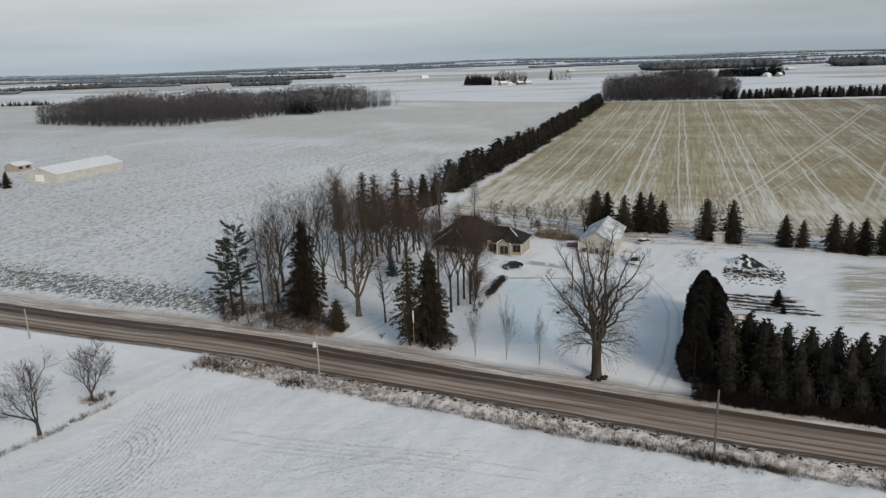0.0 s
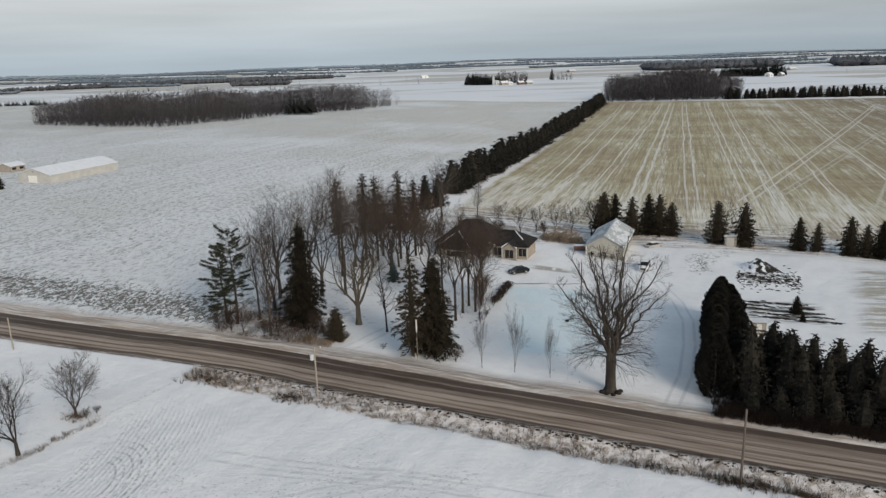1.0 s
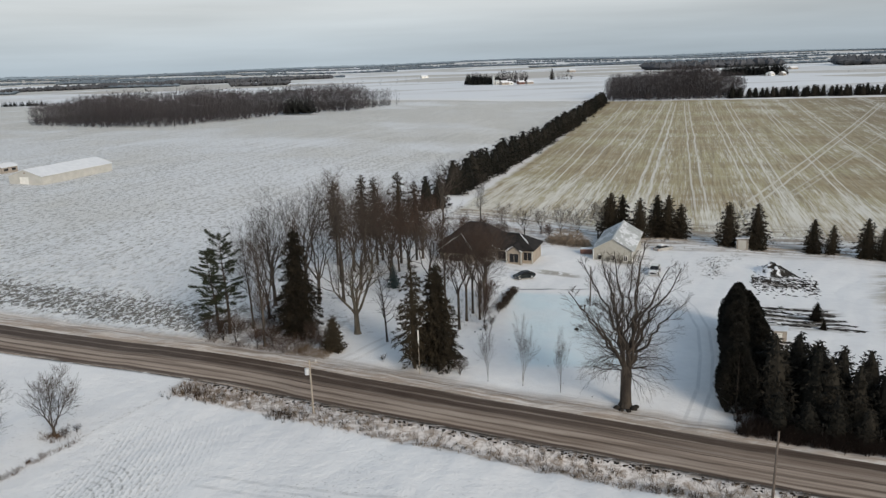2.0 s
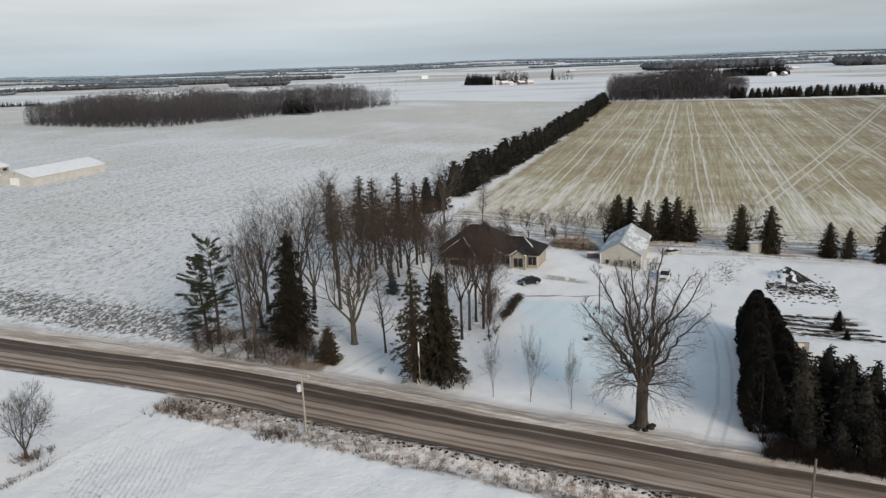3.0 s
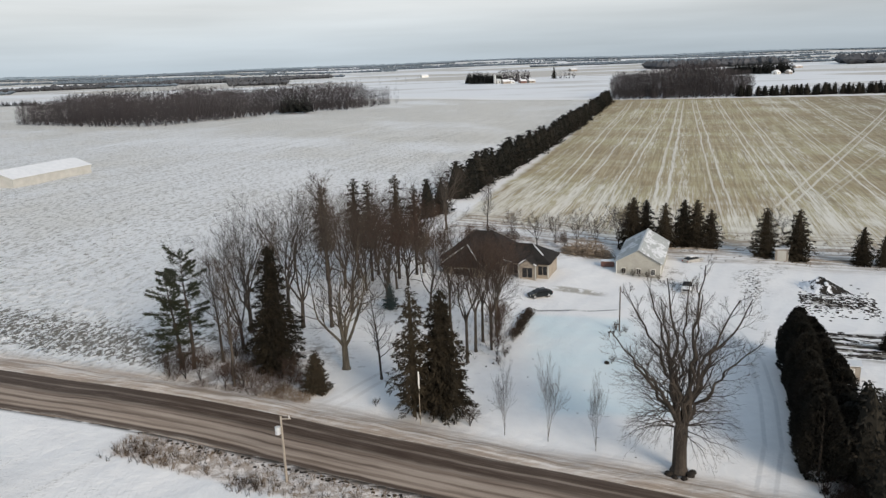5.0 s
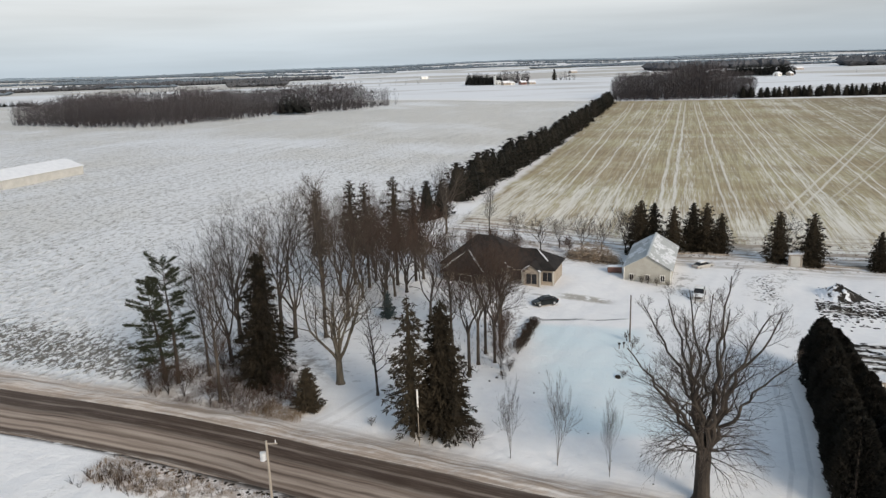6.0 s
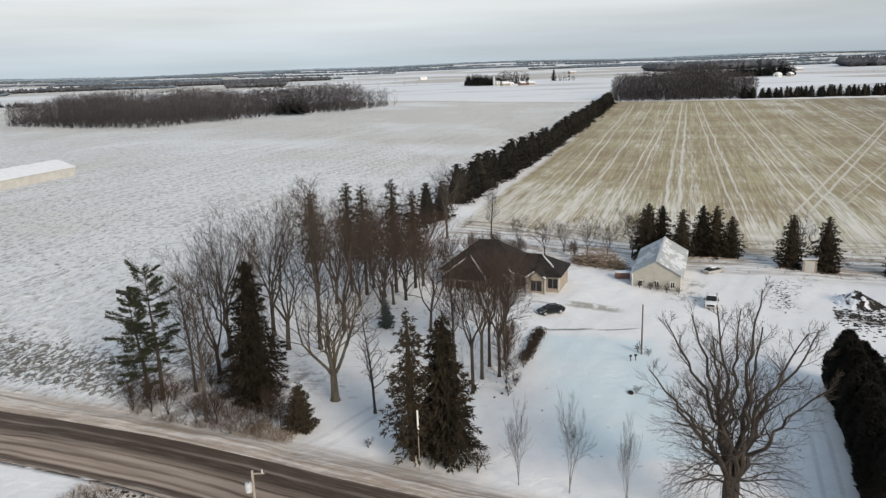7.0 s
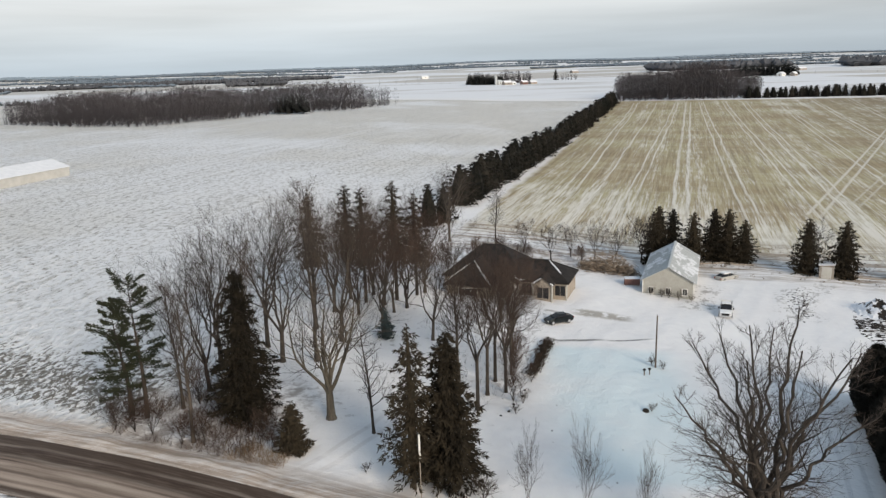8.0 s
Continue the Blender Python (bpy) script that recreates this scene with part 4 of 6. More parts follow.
def maple(name, label, fork, r, tips, seed):
    """A big leafless tree: a thick bole, sinuous leaders to the given tips (out x, out y, height), and a skirt of drooping low branches."""
    rng = random.Random(seed)
    root = thing(name, label, "tree")
    wood, twigs = Wood(), Wood()
    wood.tube([Vector((0, 0, -0.35)), Vector((0, 0, 0.1)), Vector((0.02, 0, 0.6)), Vector((0.0, 0.03, fork * 0.5)), Vector((0.03, 0, fork * 0.85)), Vector((0, 0, fork * 1.05))],
              [r * 1.9, r * 1.45, r * 1.1, r * 0.98, r * 1.02, r * 0.75], 12)
    for dx, dy, top in tips:
        start = Vector((0.3 * r * math.copysign(1, dx), 0.3 * r * math.copysign(1, dy), fork * rng.uniform(0.82, 1.0)))
        tip = Vector((dx, dy, top))
        mid = Vector((dx * rng.uniform(0.26, 0.38), dy * rng.uniform(0.26, 0.38), fork + (top - fork) * rng.uniform(0.42, 0.52)))
        n = 12
        pts = []
        for k in range(n + 1):
            g = k / n
            p = start * (1 - g) ** 2 + mid * 2 * g * (1 - g) + tip * g * g
            sway = 0.28 * math.sin(g * math.pi)
            pts.append(p + Vector((rng.gauss(0, sway), rng.gauss(0, sway), rng.gauss(0, sway * 0.5))))
        big = r * rng.uniform(0.32, 0.46)
        radii = [big * (1 - 0.9 * (k / n) ** 0.8) + 0.02 for k in range(n + 1)]
        wood.tube(pts, radii, 7)
        turn = rng.uniform(0, 6.28)
        for k in range(12):
            g = 0.2 + 0.8 * (k + rng.random()) / 12
            i = min(n - 1, int(g * n))
            at = pts[i].lerp(pts[i + 1], min(1, g * n - i))
            turn += 2.4 + rng.uniform(-0.6, 0.6)
            d = turned((pts[i + 1] - pts[i]).normalized(), rng.uniform(0.45, 0.95), turn, rng)
            limb(wood, twigs, at, d, (1.2 + 3.4 * (1 - g)) * rng.uniform(0.7, 1.25), max(0.02, radii[i] * rng.uniform(0.3, 0.5)), 1, rng, (7, 6, 5), 3, 0.75, 0.010)
    for k in range(26):
        t = 2.4 * k + rng.uniform(-0.4, 0.4)
        d = Vector((math.cos(t), math.sin(t), rng.uniform(0.0, 0.55))).normalized()
        limb(wood, twigs, Vector((0, 0, fork * rng.uniform(0.85, 1.45))), d, rng.uniform(3.2, 5.8), r * rng.uniform(0.09, 0.15), 1, rng, (7, 7, 5), 3, -0.65, 0.011)
    part("trunk", wood.mesh("trunk"), m_bark, root)
    part("crown", twigs.mesh("crown"), m_twig, root, "bare twigs and branches")
    return root


def stand(ob, x, y, turn=0.0, size=1.0, sink=0.08, wide=1.0):
    """Puts a thing on the ground."""
    ob.matrix_basis = Matrix.Translation((x, y, gz(x, y) - sink)) @ Matrix.Rotation(turn, 4, "Z") @ Matrix.Diagonal((size * wide, size * wide, size, 1))
    return ob


def another(ob, x, y, turn, size=1.0, sink=0.08, wide=1.0, label="", group=""):
    made = copy_thing(ob, Matrix.Identity(4))
    stand(made, x, y, turn, size, sink, wide)
    return tagged(made, label, group=group)


# ---- trees by the road and in the yard ----
MAPLE_TIPS = ((-6.9, -1.0, 14.6), (-4.8, 2.5, 17.0), (-3.0, -2.6, 17.6), (-1.5, 1.0, 18.6), (0.6, -2.2, 18.0), (2.2, 2.0, 19.4), (3.8, -2.2, 17.4), (6.2, 1.0, 16.4), (5.8, -2.6, 13.6), (-5.4, -3.0, 12.6), (1.6, 4.2, 17.2), (-2.2, 4.4, 16.8))
stand(maple("maple_tree", "large bare maple with thick forked trunk on the snowy lawn", 5.0, 0.62, MAPLE_TIPS, 23), 22.1, 86.0)
stand(bare_tree("ash_tree", "bare pale tree dividing low into several stems", 14.5, 0.42, 2.9, 6, 0.27, 5, (7, 6, 5), 3, m_bark_pale, m_twig, 1.0, 0.011, 0.8), -12.0, 109.6, 0.9)
stand(bare_tree("young_tree", "thin dark bare tree with a single straight stem", 10.5, 0.15, 1.8, 1, 0.42, 8, (6, 5, 3), 3, m_bark_dark, m_twig, 0.5, 0.014, 0.75, 0.1), -7.4, 106.8, 0.3)
stand(bare_tree("apple_tree", "small spreading bare tree in weeds along a snowy fence row", 8.4, 0.2, 1.5, 5, 0.6, 21, (8, 6, 6), 3, m_bark_dark, m_twig, 0.7, 0.011, 0.86, group="fence row trees"), -44.5, 72.1, 0.2)
stand(bare_tree("apple_tree", "small round-crowned bare tree in weeds by the fence row", 6.9, 0.16, 1.1, 5, 0.58, 27, (8, 6, 6), 3, m_bark_dark, m_twig, 0.7, 0.011, 0.88, group="fence row trees"), -42.2, 80.4, 1.2)

wood_a = bare_tree("woodland_tree", "tall bare grey tree among the grove", 17.0, 0.24, 3.5, 5, 0.34, 31, (7, 6, 5), 3, m_bark, m_twig, 1.1, 0.010, 0.8, group="grove trees")
wood_b = bare_tree("woodland_tree", "slender bare tree with one leading stem in the grove", 17.0, 0.22, 3.0, 1, 0.36, 34, (8, 6, 5), 3, m_bark, m_twig, 1.0, 0.010, 0.8, 0.2, group="grove trees")
wood_c = bare_tree("woodland_tree", "red-brown many-stemmed bare tree in the dense grove", 15.0, 0.26, 1.6, 7, 0.32, 38, (8, 6, 5), 3, m_bark, m_twig_red, 1.0, 0.012, 0.8, group="grove trees")
wood_d = bare_tree("woodland_tree", "tall pale-barked bare tree with upright limbs", 15.6, 0.26, 3.2, 6, 0.3, 44, (7, 6, 5), 3, m_bark, m_twig, 1.1, 0.010, 0.8, group="grove trees")
wood_e = bare_tree("woodland_tree", "tall bare reddish tree with a long clear trunk", 16.0, 0.21, 6.0, 5, 0.28, 47, (8, 6, 5), 3, m_bark, m_twig_red, 1.1, 0.010, 0.86, ends=3, group="grove trees")
stand(wood_a, -26.5, 116.2, 0.2, 0.98)
stand(wood_b, -24.7, 105.2, 0.5, 0.86)
stand(wood_c, -9.2, 139.0, 0.1, 0.84)
stand(wood_d, -27.0, 122.5, 0.3, 1.12)
stand(wood_e, 3.1, 111.6, 1.0, 0.95)
for src, x, y, turn, size in (
        (wood_a, -20.1, 124.4, 2.0, 1.18), (wood_b, -16.0, 124.5, 1.1, 1.16), (wood_a, -23.0, 129.0, 4.0, 1.14), 
        (wood_b, -28.0, 112.0, 2.4, 0.8), (wood_a, -13.9, 131.4, 3.0, 1.14), (wood_b, -18.0, 136.0, 0.8, 1.14), (wood_c, -12.9, 142.0, 2.2, 0.86),
        (wood_a, -7.9, 143.4, 5.0, 0.82), (wood_c, -11.7, 151.7, 1.4, 0.95), (wood_c, -6.1, 145.2, 3.3, 0.9), (wood_c, -3.6, 152.4, 0.4, 0.95),
        (wood_a, -16.5, 143.0, 1.7, 1.06), (wood_e, 4.3, 115.8, 2.1, 0.94), (wood_e, 5.4, 119.5, 3.9, 0.9), (wood_b, 1.2, 115.5, 2.9, 0.96),
         (wood_a, 6.9, 124.0, 4.4, 0.74), (wood_a, -2.0, 132.0, 2.6, 0.82), (wood_b, -22.0, 117.0, 3.6, 0.95),
          (wood_d, 0.4, 188.2, 0.6, 0.98), (wood_b, 9.5, 182.0, 4.1, 0.72), (wood_c, -9.5, 146.5, 0.2, 0.96),   (wood_e, 8.0, 127.5, 0.7, 0.78), (wood_e, 6.4, 116.5, 4.7, 0.84), (wood_e, 7.4, 121.2, 5.6, 0.8)):
    another(src, x, y, turn, size)

thicket = bare_tree("shrub", "brown leafless thicket at the grove's edge", 4.2, 0.05, 0.2, 9, 0.5, 57, (5, 5, 4), 3, m_bark_dark, m_twig_red, 0.9, 0.011, 0.8, ends=0, category="shrub", group="grove thicket")
stand(thicket, -33.4, 107.9, 0.0, 0.8)
for k, (x, y, size) in enumerate(((-31.2, 107.2, 0.9), (-29.2, 106.6, 0.95), (-25.6, 104.6, 0.7), (-23.4, 104.4, 0.8), (-18.0, 105.2, 0.75), (-16.4, 102.6, 0.6), (-22.6, 112.6, 1.2), (-26.6, 113.0, 1.2), (7.4, 118.5, 1.1), (7.8, 122.5, 1.1), (7.0, 114.0, 0.9), (8.0, 126.0, 0.9))):
    another(thicket, x, y, 1.9 * k, size)
bush = bare_tree("shrub", "dense red-brown leafless shrub beside the house", 5.5, 0.10, 0.3, 9, 0.5, 51, (7, 6, 4), 3, m_bark_dark, m_twig_red, 0.7, 0.016, 0.8, ends=0, category="shrub", group="house shrubs")
stand(bush, -3.5, 160.0, 0.0, 1.0)
for x, y, turn, size in ((0.0, 163.5, 1.0, 1.0), (-5.5, 165.0, 2.0, 0.9), (5.0, 171.0, 5.0, 0.8), (10.0, 173.0, 1.5, 0.8), (14.0, 174.0, 2.5, 0.7), (25.0, 174.5, 0.9, 0.6)):
    another(bush, x, y, turn, size)
sapling = bare_tree("sapling", "slim bare young tree on the snowy lawn", 7.2, 0.06, 0.5, 5, 0.14, 61, (6, 5, 4), 3, m_bark_mid, m_twig, 1.2, 0.010, 0.8, ends=1, group="lawn saplings")
stand(sapling, 6.4, 93.0, 0.0, 0.95, wide=0.5)
another(sapling, 10.7, 92.0, 2.0, 1.1, wide=0.5)
another(sapling, 15.1, 89.8, 4.0, 0.98, wide=0.42)
small = bare_tree("sapling", "small bare tree at the back of the yard", 6.6, 0.11, 1.4, 5, 0.42, 66, (6, 5, 4), 3, m_bark_dark, m_twig, 1.0, 0.013, 0.82, group="yard saplings")
stand(small, 19.4, 175.5, 0.0)
for x, y, turn, size in ((23.6, 178.5, 1.0, 0.95), (28.2, 178.3, 2.2, 1.05), (32.0, 177.4, 3.1, 1.0), (36.8, 177.0, 4.0, 1.3), (38.2, 178.2, 5.0, 1.25), (15.0, 181.0, 0.3, 0.9), (66.8, 171.5, 2.0, 1.3)):
    another(small, x, y, turn, size)
scrub = bare_tree("shrub", "low brown leafless bush in the snow", 2.2, 0.04, 0.1, 8, 0.6, 71, (6, 5, 4), 2, m_bark_dark, m_twig, 0.5, 0.012, 0.8, ends=1, category="shrub", group="roadside shrubs")
stand(scrub, 2.9, 94.7, 0.0, 1.1)
for x, y, turn, size in ((-7.4, 99.4, 1.0, 0.5), (-40.8, 80.0, 2.0, 0.6), (-40.0, 81.0, 0.7, 0.5), (0.3, 96.0, 3.0, 0.5), (8.0, 113.5, 1.3, 0.7), (7.0, 111.0, 2.3, 0.6), (21.4, 112.0, 0.4, 0.5), (24.9, 125.0, 2.0, 0.6), (26.0, 124.0, 3.0, 0.5),
                         (34.6, 155.3, 1.0, 0.7), (37.0, 154.0, 2.0, 0.75), (33.0, 156.2, 0.5, 0.6), (38.8, 153.4, 4.0, 0.6), (9.5, 119.0, 1.0, 0.55), (11.0, 127.0, 2.0, 0.5), (35.6, 154.8, 5.0, 0.7)):
    another(scrub, x, y, turn, size)

# evergreens
s_big = spruce("spruce_tree", "tall dark spruce at the roadside edge of the lawn", 15.0, 2.15, 101, 0.42, 10, 0.12, 0.42, ragged=0.75, power=0.62, skirt=0.75, spray=0.45, density=2.2, full=0.75, core=0.22, group="roadside spruces")
stand(s_big, -3.0, 97.1, 0.0, 1.0)
s_dense = spruce("spruce_tree", "broad near-black spruce at the roadside edge of the lawn", 14.3, 2.7, 102, 0.34, 15, 0.09, 0.4, ragged=0.55, power=0.62, skirt=0.8, spray=0.46, density=3.0, full=0.8, group="roadside spruces")
stand(s_dense, 0.1, 98.0, 1.0, 1.0)
s_grove = spruce("spruce_tree", "tall ragged dark spruce at the end of the grove", 16.5, 2.75, 103, 0.4, 14, 0.07, 0.38, ragged=0.7, power=0.55, skirt=0.75, spray=0.46, density=3.0, full=0.8, group="grove spruces")
stand(s_grove, -20.2, 108.6, 0.4, 1.0)
s_small = spruce("spruce_tree", "small full young spruce beside the drive", 5.2, 1.6, 104, 0.24, 13, 0.02, 0.15, power=0.6, ragged=0.35, spray=0.3, density=1.8)
stand(s_small, -14.5, 103.0, 0.0, 1.0)
s_blue = spruce("spruce_tree", "small blue-green spruce in the snow under trees", 4.2, 1.25, 105, 0.26, 11, 0.02, 0.1, needle=m_needle_blue, power=0.75, spray=0.28, density=1.6)
stand(s_blue, -8.2, 132.8, 0.0, 1.0)
s_back = spruce("spruce_tree", "tall spruce bare below, rising out of the grove", 17.2, 2.15, 106, 0.42, 9, 0.34, 0.25, ragged=0.75, power=0.6, skirt=0.7, spray=0.45, density=1.9, full=0.8, core=0.25, group="grove spruces")
stand(s_back, -20.2, 147.5, 2.0, 1.0)
for x, y, turn, size in ((-15.0, 149.5, 3.0, 1.05), (-12.4, 147.6, 4.0, 1.04), (-7.8, 149.0, 5.0, 1.09), (-4.8, 151.0, 0.7, 0.95)):
    another(s_back, x, y, turn, size)
stand(white_pine("pine_tree", "tall open white pine with layered green boughs", 14.6, 111, 0.0, 0.25, 0.34), -31.0, 109.9, 0.0)
stand(white_pine("pine_tree", "leaning shorter white pine beside another pine", 11.6, 113, -0.05, 0.6, 0.14), -32.7, 110.4, 0.3)

s_yard = spruce("spruce_tree", "full dark spruce at the back of the farmyard", 10.3, 2.9, 121, 0.42, 15, 0.03, 0.22, power=0.58, ragged=0.4, spray=0.44, density=1.25, full=1.15, group="yard spruces")
stand(s_yard, 39.6, 176.4, 0.0, 1.1)
s_yard2 = spruce("spruce_tree", "dark spruce with uneven boughs behind the farmyard", 10.0, 2.8, 122, 0.44, 14, 0.03, 0.2, power=0.6, ragged=0.45, spray=0.44, density=1.25, full=1.15, group="yard spruces")
stand(s_yard2, 42.2, 176.0, 0.0, 1.1)
for src, x, y, turn, size in ((s_yard2, 47.0, 178.8, 1.0, 0.98), (s_yard, 51.2, 179.3, 2.0, 1.0), (s_yard2, 53.7, 178.8, 3.0, 1.05), (s_yard, 56.4, 177.6, 4.0, 0.83),
                              (s_yard2, 64.8, 170.0, 5.0, 1.03), (s_yard, 70.2, 167.6, 0.6, 1.02), (s_yard, 81.0, 163.6, 1.5, 0.75), (s_yard2, 84.6, 162.4, 2.5, 0.66),
                              (s_yard, 90.0, 158.8, 3.5, 0.86), (s_yard2, 92.8, 157.4, 0.9, 0.75), (s_yard, 95.4, 156.2, 4.5, 0.82), (s_yard, 99.7, 155.4, 5.5, 0.88), (s_yard2, 103.5, 154.2, 1.1, 0.9),
                              (s_yard, 107.0, 153.0, 2.1, 0.9), (s_yard2, 111.0, 151.6, 3.1, 0.95), (s_yard, 115.0, 150.5, 4.1, 0.9)):
    another(src, x, y, turn, size)

CEDAR = "tall dense near-black cedar in the row along the drive"
c_a = stand(cedar("cedar_tree", CEDAR, 8.4, 2.0, 131, "drive cedars"), 34.9, 85.6)
c_b = stand(cedar("cedar_tree", CEDAR, 8.0, 1.9, 132, "drive cedars"), 35.9, 88.2)
for k in range(9):
    x, y = 36.7 + 0.96 * k, 90.6 + 2.62 * k
    another((c_a, c_b)[k % 2], x, y, 1.7 * k, 0.92 + 0.08 * math.sin(k * 2.1) + (0.05 if k == 8 else 0))
for x, y, size in ((37.5, 86.6, 0.86), (38.6, 89.2, 0.84), (39.7, 91.8, 0.8), (41.4, 95.0, 0.86), (42.6, 98.2, 0.86), (43.2, 101.2, 0.82), (44.0, 104.0, 0.80), (44.8, 106.6, 0.80), (45.8, 109.4, 0.84), (46.2, 111.8, 0.84), (45.4, 113.4, 0.94)):
    another(c_b, x, y, 2.2 * x, size)
p_a = spruce("spruce_tree", "black-green pine in the windbreak along the road", 9.6, 3.0, 141, 0.5, 12, 0.02, 0.05, needle=m_cedar, power=0.62, spray=0.6, density=1.0, full=1.05, core=0.68, group="roadside windbreak")
stand(p_a, 38.6, 84.6)
p_b = spruce("spruce_tree", "black-green spiky pine in the windbreak by the road", 9.3, 2.8, 142, 0.5, 11, 0.02, -0.05, needle=m_cedar, ragged=0.5, power=0.68, spray=0.6, density=1.0, full=1.05, core=0.68, group="roadside windbreak")
stand(p_b, 42.6, 83.2, 0.7, 1.0)
another(p_b, 39.4, 87.2, 2.5, 0.96)
another(p_a, 42.0, 86.4, 4.5, 0.98)
another(p_b, 44.4, 86.0, 0.5, 0.9)
rng = random.Random(7)
for k in range(22):
    uu = 7.3 + 2.9 * k
    x, y = to_xy(uu + rng.uniform(-0.5, 0.5), 91.8 + rng.uniform(-0.6, 0.6))
    if k > 1:
        another((p_a, p_b)[k % 2], x, y, 1.3 * k, rng.uniform(0.8, 1.02))
    x, y = to_xy(uu + 1.4, 95.2 + rng.uniform(-0.6, 0.6))
    another((p_b, p_a)[k % 2], x, y, 0.8 * k, rng.uniform(0.8, 0.98))
    x, y = to_xy(uu + 0.4, 88.6 + rng.uniform(-0.4, 0.4))
    another((p_b, p_a)[k % 2], x, y, 2.1 * k, rng.uniform(0.42, 0.6), wide=1.25)

# hedgerow between the fields, and the row at the far end of the stubble field
h_a = spruce("spruce_tree", "dark spruce in the long row between two fields", 9.6, 3.3, 151, 0.7, 10, 0.01, -0.05, power=0.62, ragged=0.4, spray=0.75, density=0.8, full=1.25, core=0.66, needle=m_cedar, group="field row spruces")
h_b = spruce("spruce_tree", "dark ragged spruce in the long row between fields", 9.0, 3.1, 152, 0.7, 10, 0.01, -0.1, power=0.66, ragged=0.5, spray=0.75, density=0.8, full=1.25, core=0.66, needle=m_cedar, group="field row spruces")
stand(h_a, -4.2, 203.5)
stand(h_b, -0.8, 207.5)
rng = random.Random(8)
a0, a1 = Vector((1.0, 216.0)), Vector((143.0, 693.0))
n_row = 84
for k in range(n_row):
    f = k / (n_row - 1)
    if 0.655 < f < 0.70 or k < 2:
        continue
    q = a0.lerp(a1, f) + Vector((rng.uniform(-1.6, 0.6), rng.uniform(-1.5, 1.5)))
    another((h_a, h_b)[k % 2], q.x, q.y, rng.uniform(0, 6), rng.uniform(0.92, 1.15) * (1 + 0.1 * f), wide=1.35)
for k in range(64):
    f = k / 63
    q = Vector((262.0, 703.0)).lerp(Vector((455.0, 657.0)), f) + Vector((rng.uniform(-2, 2), rng.uniform(-3, 3)))
    another((h_a, h_b)[k % 2], q.x, q.y, rng.uniform(0, 6), rng.uniform(0.9, 1.15), wide=1.25, group="far row spruces", label="dark spruce in the row at the stubble field's end")


# ---- woods in the distance ----
def clump(w, c, wide, tall, rng):
    """A rough eight-sided lump, for the dense inside of a wood."""
    i = len(w.v)
    j = lambda: rng.uniform(0.6, 1.3)
    a = rng.uniform(0, 1.57)
    for k in range(4):
        w.v.append(c + Vector((math.cos(a + 1.571 * k) * wide * j(), math.sin(a + 1.571 * k) * wide * j(), rng.uniform(-0.3, 0.3) * tall)))
    w.v += [c + Vector((rng.uniform(-0.3, 0.3) * wide, rng.uniform(-0.3, 0.3) * wide, tall * j())), c - Vector((0, 0, tall))]
    for k in range(4):
        w.f += [(i + k, i + (k + 1) % 4, i + 4), (i + (k + 1) % 4, i + k, i + 5)]


def far_belts(name, label, spots, h_lo, h_hi, material, seed, broad=1.0):
    """Woods so far off that each tree is one lump with an uneven top."""
    rng = random.Random(seed)
    w = Wood()
    for x, y in spots:
        h = rng.uniform(h_lo, h_hi) * (1 + 0.3 * noise.noise(Vector((x / 90, y / 90, 2.0))))
        clump(w, Vector((x, y, float(base_z(x, y)) + h * 0.42)), h * rng.uniform(0.45, 0.8) * broad, h * 0.5, rng)
    return tagged(part(name, w.mesh(name), material), label, "woods", kind="stuff")


